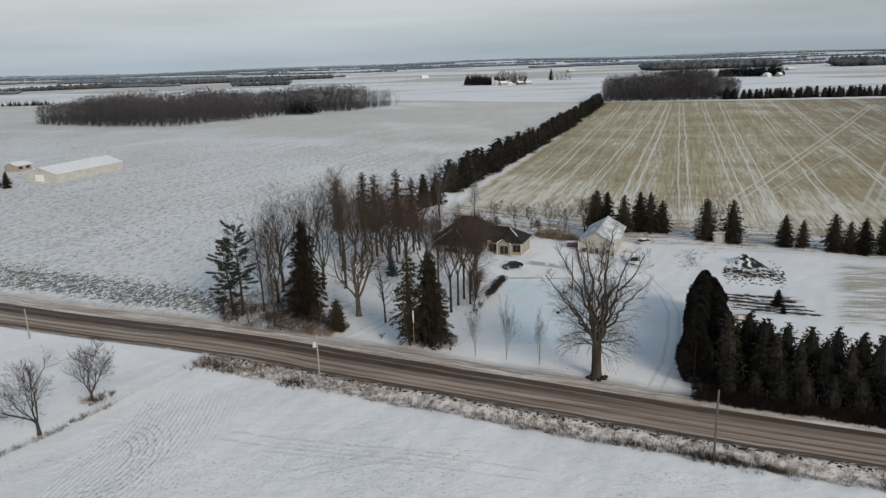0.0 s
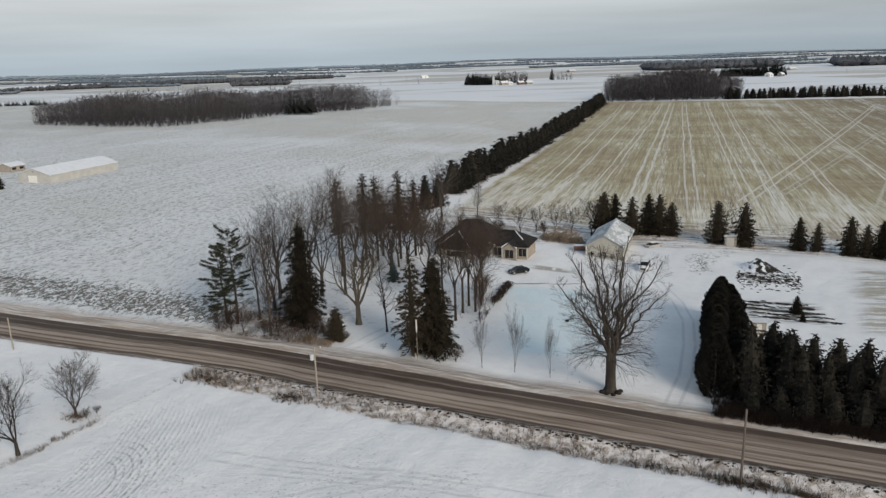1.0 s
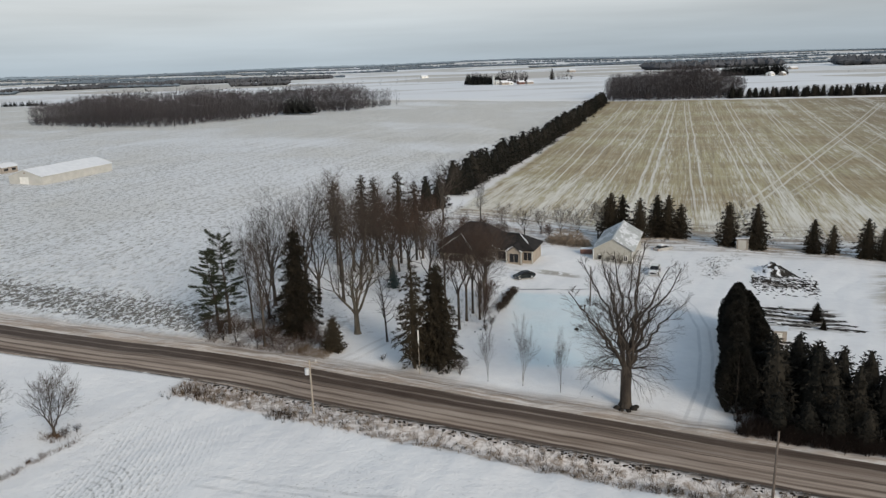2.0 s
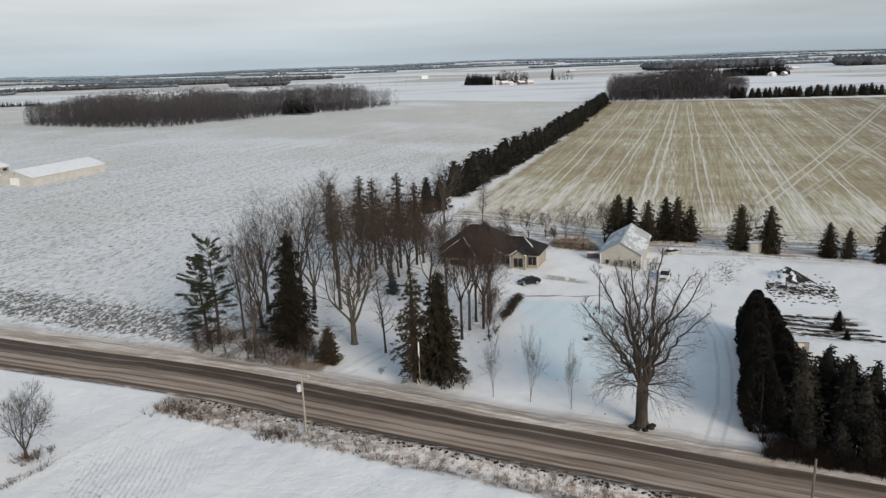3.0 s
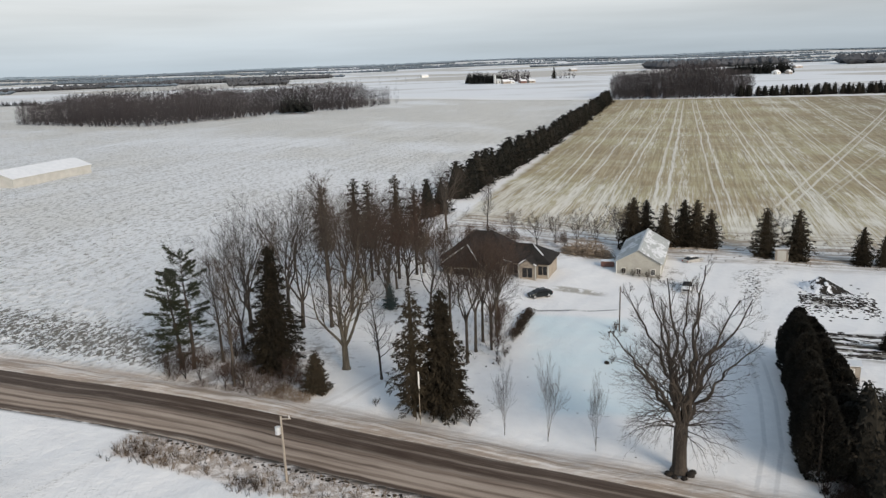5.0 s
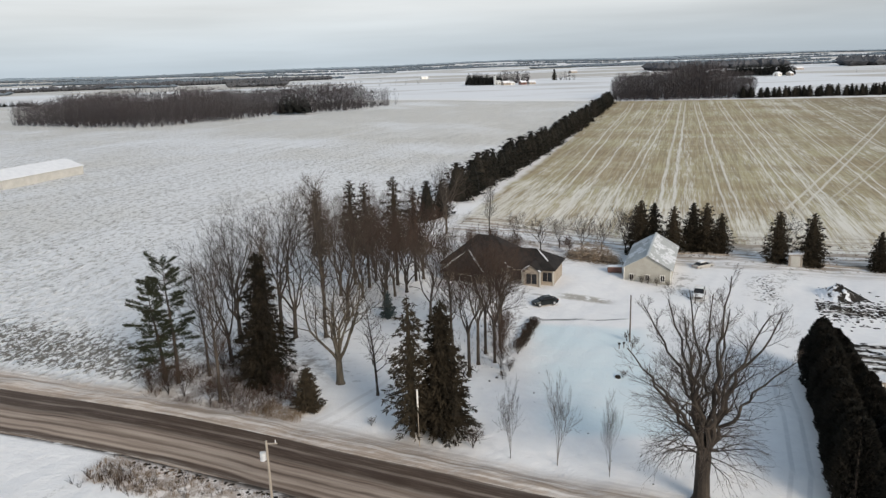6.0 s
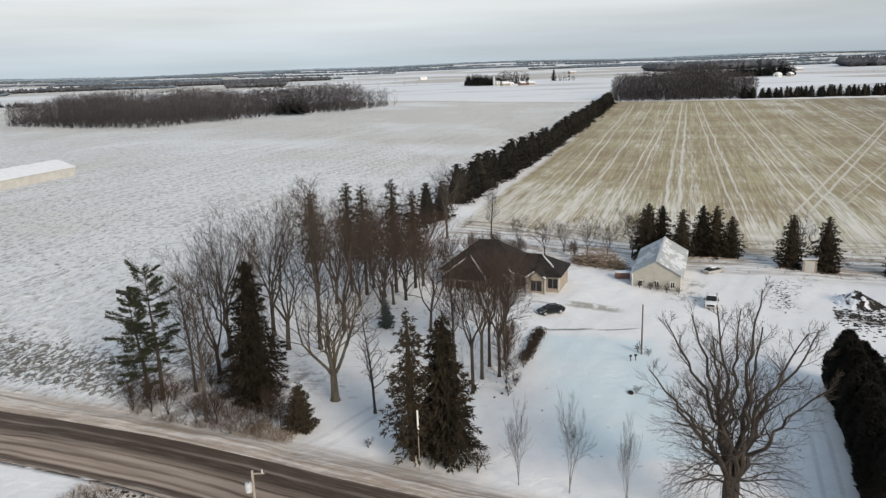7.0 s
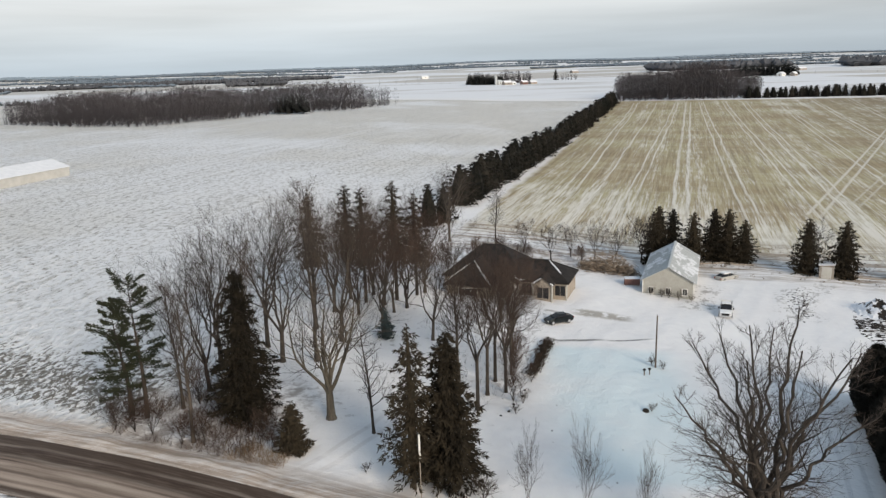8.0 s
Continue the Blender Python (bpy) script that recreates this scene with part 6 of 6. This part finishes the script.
def ring(x, half, z0, z1, tuck=0.08, crown=0.04):
    return [(x, -half * 0.9, z0), (x, -half, z0 + 0.15), (x, -half, (z0 + z1) / 2), (x, -half + tuck, z1), (x, 0, z1 + crown), (x, half - tuck, z1), (x, half, (z0 + z1) / 2), (x, half, z0 + 0.15), (x, half * 0.9, z0)]


def sedan(name, label, paint, at):
    """A four-door car, nose towards +x."""
    c = thing(name, label, "car", at=at)
    part("body", loft([ring(-2.26, 0.72, 0.42, 0.78), ring(-2.1, 0.84, 0.26, 0.92), ring(-1.3, 0.9, 0.2, 0.97), ring(0.0, 0.91, 0.2, 0.94), ring(1.0, 0.9, 0.2, 0.92), ring(1.8, 0.86, 0.24, 0.80), ring(2.15, 0.76, 0.3, 0.68), ring(2.26, 0.62, 0.4, 0.58)]), paint, c, smooth_faces=False)
    part("windows", loft([ring(-1.75, 0.70, 0.90, 0.98, 0.05, 0.02), ring(-0.95, 0.78, 0.90, 1.34, 0.2, 0.02), ring(0.35, 0.78, 0.90, 1.36, 0.2, 0.02), ring(1.1, 0.74, 0.88, 0.95, 0.05, 0.02)]), m_glass, c, "dark car windows")
    part("roof", loft([[(-1.05, -0.58, 1.33), (-1.05, 0.58, 1.33), (-1.05, 0.5, 1.41), (-1.05, -0.5, 1.41)], [(0.35, -0.6, 1.35), (0.35, 0.6, 1.35), (0.3, 0.5, 1.43), (0.3, -0.5, 1.43)]]), paint, c)
    for y in (-0.66, 0.66):
        part("pillar", loft([[(-0.38, y - 0.13, 0.92), (-0.26, y - 0.13, 0.92), (-0.26, y + 0.13, 0.92), (-0.38, y + 0.13, 0.92)], [(-0.38, y * 0.9 - 0.06, 1.36), (-0.28, y * 0.9 - 0.06, 1.36), (-0.28, y * 0.9 + 0.06, 1.36), (-0.38, y * 0.9 + 0.06, 1.36)]]), paint, c)
        part("headlight", a_box(2.12, 2.2, y - 0.16, y + 0.12, 0.56, 0.68), m_lamp_glass, c)
        part("tail_light", a_box(-2.27, -2.18, y - 0.16, y + 0.12, 0.68, 0.82), m_tail, c)
        part("mirror", a_box(0.72, 0.88, y * 1.42 - 0.1, y * 1.42 + 0.1, 0.92, 1.06), paint, c)
    for x in (-1.35, 1.4):
        for y in (-0.82, 0.82):
            wheel(c, x, y)
    return c


sedan("sedan_car", "dark green-black sedan parked on snow before the house", m_car_dark, site(15.7, 140.2, 0.02, radians(200)) @ Matrix.Diagonal((0.92, 0.94, 0.96, 1)))
old_car = sedan("sedan_car", "dull grey car half buried in snow behind the shed", m_car_dull, site(49.4, 167.2, -0.35, radians(30)))
part("snow_cover", loft([ring(-1.15, 0.5, 1.36, 1.42, 0.1, 0.04), ring(-0.9, 0.58, 1.38, 1.5, 0.14, 0.06), ring(0.2, 0.58, 1.38, 1.51, 0.14, 0.06), ring(0.42, 0.5, 1.36, 1.43, 0.1, 0.04)]), m_snow, old_car, "snow lying on the car roof")

truck = thing("pickup_truck", "white pickup truck parked in the snowy yard", "truck", at=site(42.3, 147.8, 0.02, radians(-112)))
part("body", loft([ring(-2.7, 0.86, 0.5, 1.05, 0.02), ring(-0.5, 0.93, 0.42, 1.08, 0.04), ring(1.2, 0.93, 0.42, 1.08), ring(2.3, 0.9, 0.45, 1.0), ring(2.65, 0.84, 0.5, 0.86)]), m_car_white, truck)
part("windows", loft([ring(-0.75, 0.8, 1.06, 1.12, 0.04, 0.02), ring(-0.6, 0.8, 1.06, 1.68, 0.16, 0.02), ring(0.5, 0.8, 1.06, 1.7, 0.16, 0.02), ring(1.25, 0.8, 1.05, 1.14, 0.04, 0.02)]), m_glass, truck, "dark cab windows")
part("roof", loft([[(-0.7, -0.68, 1.67), (-0.7, 0.68, 1.67), (-0.65, 0.6, 1.78), (-0.65, -0.6, 1.78)], [(0.5, -0.68, 1.69), (0.5, 0.68, 1.69), (0.42, 0.6, 1.8), (0.42, -0.6, 1.8)]]), m_car_white, truck)
part("bed", a_box(-2.6, -0.85, -0.78, 0.78, 1.09, 1.12), m_tyre, truck, "dark open truck bed")
for y in (-0.88, 0.8):
    part("bed_side", a_box(-2.7, -0.7, y, y + 0.08, 1.05, 1.32), m_car_white, truck)
part("tailgate", a_box(-2.74, -2.66, -0.86, 0.86, 0.7, 1.32), m_car_white, truck)
part("grille", a_box(2.62, 2.7, -0.55, 0.55, 0.6, 0.9), m_tyre, truck, "black front grille")
part("bumper", a_box(2.64, 2.8, -0.88, 0.88, 0.42, 0.58), m_grey_metal, truck)
for y in (-0.7, 0.7):
    part("headlight", a_box(2.58, 2.68, y - 0.13, y + 0.13, 0.68, 0.88), m_lamp_glass, truck)
    part("mirror", a_box(0.9, 1.05, y * 1.5 - 0.1, y * 1.5 + 0.1, 1.1, 1.34), m_tyre, truck)
for x in (-1.75, 1.65):
    for y in (-0.84, 0.84):
        wheel(truck, x, y, 0.4, 0.26)


# ---- poles, posts and yard things ----
def pole(name, label, x, y, h, r, mat, arm=False, can=False, lean=(0, 0), group="roadside poles"):
    p = thing(name, label, "pole", group, at=Matrix.Translation((x, y, gz(x, y))))
    w = Wood()
    w.tube([Vector((lean[0] * h * f, lean[1] * h * f, h * f - (0.5 if f == 0 else 0))) for f in (0, 0.25, 0.5, 0.75, 1.0)], [r, r * 0.94, r * 0.87, r * 0.8, r * 0.73], 10)
    part("shaft", w.mesh("shaft"), mat, p)
    top = Vector((lean[0] * h, lean[1] * h, h))
    w = Wood()
    w.tube([top - Vector((0, 0, 0.01)), top + Vector((0, 0, 0.02))], [r * 0.74, r * 0.3], 10)
    part("cap", w.mesh("cap"), mat, p)
    if arm:
        part("bracket", a_box(top.x - 0.06, top.x + 0.9, top.y - 0.05, top.y + 0.05, h - 0.32, h - 0.22), m_pole, p)
        w = Wood()
        w.tube([top + Vector((0.75, 0, -0.2)), top + Vector((0.75, 0, 0.05))], [0.06, 0.04], 6)
        part("insulator", w.mesh("insulator"), m_lamp_glass, p)
    if can:
        w = Wood()
        w.tube([top + Vector((-0.34, -0.1, -1.75)), top + Vector((-0.34, -0.1, -1.7)), top + Vector((-0.34, -0.1, -1.0)), top + Vector((-0.34, -0.1, -0.92))], [0.1, 0.26, 0.26, 0.1], 12)
        part("transformer", w.mesh("transformer"), m_grey_metal, p, "pale grey transformer can")
    return p


pole("utility_pole", "pale wooden utility pole with transformer in the verge", -14.2, 84.5, 6.6, 0.13, m_pole, True, True)
pole("utility_pole", "dark wooden utility pole in the weedy verge", 30.5, 65.4, 8.1, 0.13, m_pole_dark, False, False, (0.01, 0.0))
pole("utility_pole", "short pale wooden pole in the snow beside road", -60.9, 100.4, 4.8, 0.12, m_pole)
pole("yard_pole", "thin weathered pole standing in the farmyard snow", 25.2, 124.5, 6.7, 0.11, m_pole_dark, group="yard poles")
mark = pole("marker_pole", "slim pole with a white sleeve before dark spruces", -2.3, 95.2, 6.0, 0.05, m_pole, group="roadside poles")
w = Wood()
w.tube([Vector((0, 0, 3.9)), Vector((0, 0, 6.02))], [0.09, 0.09], 8)
part("sleeve", w.mesh("sleeve"), m_white, mark, "white sleeve")
post_at = None
for k, (x, y) in enumerate(((41.8, 79.2), (43.4, 78.9), (47.3, 77.8), (50.0, 76.9), (51.8, 76.4), (54.4, 75.4), (57.2, 74.4), (37.6, 80.8))):
    if post_at is None:
        post_at = pole("fence_post", "weathered fence post before the windbreak", x, y, 1.5, 0.08, m_pole, group="fence posts")
    else:
        copy_thing(post_at, Matrix.Translation((x, y, gz(x, y))) @ Matrix.Rotation(k, 4, "Z"))

crate = thing("trailer_box", "faded red box trailer with snow on top", "trailer", at=site(32.4, 160.6, 0.0, radians(-8)))
part("box", a_box(-2.5, 0, 0, 1.4, 0.25, 1.25), m_red_paint, crate)
part("snow_cover", a_box(-2.52, 0.02, -0.02, 1.42, 1.25, 1.34), m_snow, crate)
part("skid", a_box(-2.4, -0.1, 0.1, 0.3, -0.1, 0.25), m_board, crate)
part("skid", a_box(-2.4, -0.1, 1.1, 1.3, -0.1, 0.25), m_board, crate)


def stone(name, label, x, y, size, seed, mat=None, group="", flat=0.7):
    rng = random.Random(seed)
    bm = bmesh.new()
    bmesh.ops.create_icosphere(bm, subdivisions=2, radius=size)
    for v in bm.verts:
        v.co *= 1 + 0.28 * noise.noise(v.co * (1.6 / size) + Vector((seed, 0, 0)))
        v.co.z *= flat
    ob = part(name, bm, mat or m_stone)
    ob.matrix_basis = Matrix.Translation((x, y, gz(x, y) + size * flat * 0.35)) @ Matrix.Rotation(rng.uniform(0, 6), 4, "Z")
    return tagged(ob, label, "stone", group)


for k, (x, y, s) in enumerate(((21.0, 85.4, 0.5), (21.4, 84.9, 0.4), (22.9, 85.2, 0.55), (23.3, 85.7, 0.42), (22.2, 84.7, 0.4), (20.8, 112.0, 0.45))):
    stone("boulder", "dark field stone resting in snow", x, y, s * 0.8, k + 1, m_soil, "field stones")
for k in range(5):
    f = k / 4
    x, y = 5.4 + 3.4 * f + 0.5 * math.sin(k * 3), 110.4 + 6.0 * f + 0.4 * math.sin(k * 5)
    stone("stone", "dark stone edging a snowy bank", x, y, 0.13 + 0.05 * math.sin(k * 7), 30 + k, m_soil, "bank stones")

# trimmed hedge beside the drive
rng = random.Random(91)
w = Wood()
for k in range(2600):
    f = rng.random()
    x = 9.8 + 3.4 * f + rng.gauss(0, 0.36)
    y = 120.6 + 11.2 * f - rng.gauss(0, 0.1)
    z = gz(x, y) + rng.uniform(0.0, 0.7) * (0.75 + 0.25 * math.sin(f * 21))
    d = Vector((rng.uniform(-1, 1), rng.uniform(-1, 1), rng.uniform(0, 1))).normalized()
    w.leaf(Vector((x, y, z)), d, d.cross(Vector((0.2, 0.5, 0.8))).normalized(), rng.uniform(0.2, 0.42), rng.uniform(0.12, 0.22))
tagged(part("hedge", w.mesh("hedge"), m_twig), "low dark brown hedge along the drive", "hedge")

# brush pile behind the yard
w = Wood()
for k in range(1250):
    t = rng.random()
    x, y = 24.8 + 8.2 * t + rng.gauss(0, 0.8), 171.4 - 3.6 * t + rng.gauss(0, 1.1)
    z = gz(x, y) + abs(rng.gauss(0, 1.5)) * math.exp(-((t - 0.5) * 2.2) ** 2)
    d = Vector((rng.gauss(0, 1), rng.gauss(0, 1), rng.gauss(0.1, 0.4))).normalized() * rng.uniform(0.5, 1.6)
    w.tube([Vector((x, y, z)) - d * 0.5, Vector((x, y, z + 0.05)), Vector((x, y, z)) + d * 0.5], [0.05, 0.06, 0.03], 3)
tagged(part("brush_pile", w.mesh("brush_pile"), m_cut_wood), "heap of cut pale-brown branches in snow", "brush pile", kind="stuff")

# soil heap with clods round it
heap_n = Nodes("snowy_soil")
hp = heap_n.local()
hs = heap_n.t.nodes.new("ShaderNodeSeparateXYZ")
heap_n.put(hs.inputs[0], hp)
heap_f = heap_n.step(heap_n.m("SUBTRACT", heap_n.noise(hp, 0.5, 5, 0.65), heap_n.m("MULTIPLY", hs.outputs[0], 0.05)), 0.5, 0.56)
heap_sn = heap_n.mul(heap_f, 1.0)
m_heap = heap_n.done(heap_n.mix(heap_sn, heap_n.mix(heap_n.noise(hp, 3, 3), (0.011, 0.0095, 0.0085), (0.036, 0.030, 0.025)), (0.74, 0.75, 0.78)), 0.9, heap_n.noise(hp, 2.5, 4), 0.12, 0.8)
gx, gy = np.meshgrid(np.linspace(-5.5, 5.5, 44), np.linspace(-6, 6, 44))
hz = np.zeros_like(gx)
for i in range(44):
    for j in range(44):
        X, Y = gx[i, j], gy[i, j]
        r2 = (X / 4.4) ** 2 + (Y / 4.9) ** 2
        hz[i, j] = max(0.0, 2.1 * math.exp(-1.9 * r2) * (1 + 0.35 * noise.noise(Vector((X * 0.6, Y * 0.6, 3)))) + 0.22 * noise.noise(Vector((X * 1.7, Y * 1.7, 9))) - 0.10) - 0.12
heap = part("soil_heap", grid_mesh("soil_heap", gx, gy, hz), m_heap)
heap.matrix_basis = Matrix.Translation((65.6, 148.5, gz(65.6, 148.5))) @ Matrix.Diagonal((0.72, 0.85, 0.95, 1))
tagged(heap, "black soil heap partly covered with snow", "soil heap", kind="stuff")
bmc = bmesh.new()
bmesh.ops.create_icosphere(bmc, subdivisions=1, radius=1.0)
ico_v = np.array([v.co[:] for v in bmc.verts])
ico_f = np.array([[v.index for v in f.verts] for f in bmc.faces])
bmc.free()


def lumps(name, label, spots, lo, hi, seed, mat, category="clods", flat=0.5, long=1.6):
    rs = np.random.RandomState(seed)
    vs, fs = [], []
    for k, (x, y) in enumerate(spots):
        s = rs.uniform(lo, hi)
        v = ico_v * (1 + rs.uniform(-0.3, 0.3, (len(ico_v), 1))) * np.array([s * rs.uniform(0.8, long), s, s * flat])
        lie = -0.3 + rs.uniform(-0.25, 0.25)
        v = np.stack([v[:, 0] * math.cos(lie) - v[:, 1] * math.sin(lie), v[:, 0] * math.sin(lie) + v[:, 1] * math.cos(lie), v[:, 2]], 1) + np.array([x, y, gz(x, y) + s * 0.05])
        fs.append(ico_f + len(ico_v) * k)
        vs.append(v)
    return tagged(part(name, quick_mesh(name, np.concatenate(vs), np.concatenate(fs)), mat), label, category, kind="stuff")


rs = np.random.RandomState(5)
lumps("soil_clods", "scattered black clods of soil on snow", [(59 + 11 * a + b * 1.2, 141.5 - 3.5 * a + 3.2 * b) for a, b in zip(rs.rand(620), rs.randn(620))], 0.06, 0.22, 6, m_soil, flat=0.6, long=2.6)
lumps("soil_clods", "broken earth and clods in trodden snow", [(53.5 + 3.5 * a + b * 1.3, 145 + 14 * a + 1.4 * b) for a, b in zip(rs.rand(110), rs.randn(110))], 0.05, 0.17, 7, m_soil)
lumps("soil_ridges", "dark turned earth in broken rows", [(51.5 + 12.5 * a, 126.5 - 4.4 * a - (k % 5) * 2.5 + 0.35 * b) for k, (a, b) in enumerate(zip(rs.rand(420), rs.randn(420)))], 0.08, 0.24, 8, m_soil, flat=0.3, long=6.0)
lumps("verge_clods", "frozen clods and dirty snow lumps along the road", [to_xy(-60 + 150 * a, road_v(-60 + 150 * a) - 4.7 - 0.35 * abs(b)) for a, b in zip(rs.rand(600), rs.randn(600))], 0.06, 0.2, 9, m_soil)
lumps("small_stones", "small dark marks of stones on the lawn", [(4 + 16 * a, 118 - 26 * a + 3 * b) for a, b in zip(rs.rand(14), rs.randn(14))], 0.05, 0.13, 11, m_soil)

hut = thing("pump_hut", "small grey plywood hut beside the cedar row", "hut", at=site(49.3, 107.4, 0.0, radians(-24)))
part("wall", a_box(-1.0, 1.0, 0.0, 1.7, -0.4, 1.75), m_board, hut)
part("roof", slope(-1.15, 1.15, -0.15, 1.85, 1.76, 1.98, 0.1), m_snow, hut, "flat roof under snow")
part("door", a_box(-0.35, 0.4, -0.05, 0.0, 0.0, 1.6), m_white, hut, "pale plank door")
for px, py in ((23.2, 122.0), (23.9, 122.3)):
    sign = thing("post_box", "short dark post with a box in the snow", "post", "yard posts", at=site(px, py, 0.0, 0.3))
    part("post", a_box(-0.05, 0.05, -0.05, 0.05, -0.3, 0.6), m_pole_dark, sign)
    part("box", a_box(-0.14, 0.14, -0.1, 0.1, 0.6, 0.82), m_tyre, sign)
another(s_small, 59.8, 117.9, 0.5, 0.62, label="small dark young spruce among turned earth")
another(s_small, 58.7, 113.3, 2.5, 0.32, label="tiny spruce among turned earth")

# fallen rails and scrap along the back of the yard
for k, (x, y, ln, tn) in enumerate(((74, 166.6, 4.5, -0.45), (77.5, 165.2, 5.0, -0.4), (81, 164.0, 4.0, -0.3), (86, 161.5, 4.5, -0.35), (72.5, 168.2, 3.0, -0.6), (79, 166.5, 4.0, -0.2), (52.0, 176.6, 5.0, -0.1), (47.5, 176.8, 4.0, -0.15), (55.5, 175.6, 4.0, -0.2))):
    w = Wood()
    zl = gz(x, y) + 0.12
    w.tube([Vector((-ln / 2, 0, 0)), Vector((0, 0.1, 0.05)), Vector((ln / 2, 0, 0))], [0.14, 0.16, 0.1], 7)
    lg = part("log", w.mesh("log"), m_board)
    lg.matrix_basis = Matrix.Translation((x, y, zl)) @ Matrix.Rotation(tn, 4, "Z")
    tagged(lg, "weathered log lying in the snow", "log", "fallen logs")


# ---- dead grass, weeds and brush ----
def blades(name, label, spots, lo, hi, thick, mat, seed, bend=0.35, per=5):
    rng = random.Random(seed)
    w = Wood()
    for x, y in spots:
        z = gz(x, y) - 0.05
        for _ in range(per):
            h = rng.uniform(lo, hi)
            p = Vector((x + rng.gauss(0, 0.15), y + rng.gauss(0, 0.15), z))
            w.twig(p, p + Vector((rng.gauss(0, bend) * h, rng.gauss(0, bend) * h, h)), thick)
    return tagged(part(name, w.mesh(name), mat), label, "grass", kind="stuff")


rng = random.Random(201)
pale, dark = [], []
for k in range(3600):
    uu = -62 + 160 * rng.random()
    vv = road_v(uu) - 4.9 - 4.4 * rng.random()
    den = 0.5 + 0.5 * math.sin(uu * 0.21 + 1.0) * math.sin(uu * 0.083)
    if rng.random() < 0.25 + 0.75 * den:
        (pale if rng.random() < 0.72 else dark).append(to_xy(uu, vv))
blades("verge_grass", "pale dead grass standing in the snowy ditch", pale, 0.25, 0.8, 0.018, m_grass, 202, 0.4, 6)
blades("verge_weeds", "dark dead weeds along the roadside ditch", dark, 0.3, 0.9, 0.02, m_grass_dark, 203, 0.35, 6)
clump = []
for uu, n in ((-60, 25), (-57, 30), (-45, 45), (5, 60), (8, 60), (-2, 40), (12, 60), (24, 70), (27, 80), (37, 90)):
    clump += [to_xy(uu + rng.gauss(0, 1.2), road_v(uu) - 8.3 + rng.gauss(0, 0.7)) for _ in range(n)]
blades("weed_clumps", "brown weed clumps at the edge of the ditch", clump, 0.4, 1.1, 0.02, m_grass_dark, 204, 0.35, 7)
under, low = [], []
GROVE_EDGE = [(-35, 107.5), (-24, 103.2), (-15.5, 100.3), (-14.5, 103.5), (-19, 112), (-24, 119), (-31, 114)]
for x, y in fill(GROVE_EDGE, 0.42, 205):
    if noise.noise(Vector((x * 0.22, y * 0.22, 5.0))) > -0.2 or y < 104 and x < -22:
        (under if rng.random() < 0.85 else low).append((x, y))
blades("undergrowth", "brown tangled undergrowth beneath the grove", under, 0.3, 1.8, 0.017, m_twig_red, 206, 0.6, 5)
blades("undergrowth", "pale dead grass at the grove's road edge", low + fill([(-21, 101.8), (-15.3, 100.0), (-14.6, 102), (-19, 104.5)], 0.3, 207), 0.3, 1.1, 0.016, m_grass, 208, 0.5, 5)
rows_a = [(-48 + 9 * f + rng.gauss(0, 0.3), 65 + 14.3 * f + rng.gauss(0, 0.3)) for f in (rng.random() for _ in range(160))]
blades("fence_row_weeds", "thin dark weeds along the snowy fence row", rows_a + [(-42.0 + rng.gauss(0, 0.8), 80.2 + rng.gauss(0, 0.6)) for _ in range(90)], 0.2, 0.7, 0.016, m_grass_dark, 209, 0.4, 5)
skirt = []
for k in range(2600):
    uu = 3.5 + 66 * rng.random()
    skirt.append(to_xy(uu, ROAD_V + 5.0 + 4.8 * rng.random()))
blades("windbreak_brush", "dark red-brown brush below the windbreak", skirt, 0.5, 1.9, 0.026, m_brush_shade, 210, 0.3, 6)
house_brush = fill([(4, 113), (9, 120), (12, 132), (9, 146), (2, 147), (-4, 140), (0, 118)], 1.3, 211)
blades("garden_brush", "sparse brown stalks poking out of snow", house_brush, 0.3, 1.1, 0.016, m_twig, 212, 0.4, 4)
back_strip = []
for k in range(1100):
    x, fa = 4 + 92 * rng.random(), 176 + 24 * rng.random()
    y = (fa - 0.299 * x) / 0.954
    if noise.noise(Vector((x * 0.16, y * 0.3, 8.0))) > -0.05:
        back_strip.append((x, y))
blades("rough_grass", "tan rough grass between the yard and the stubble", back_strip, 0.25, 0.9, 0.02, m_grass, 214, 0.5, 6)
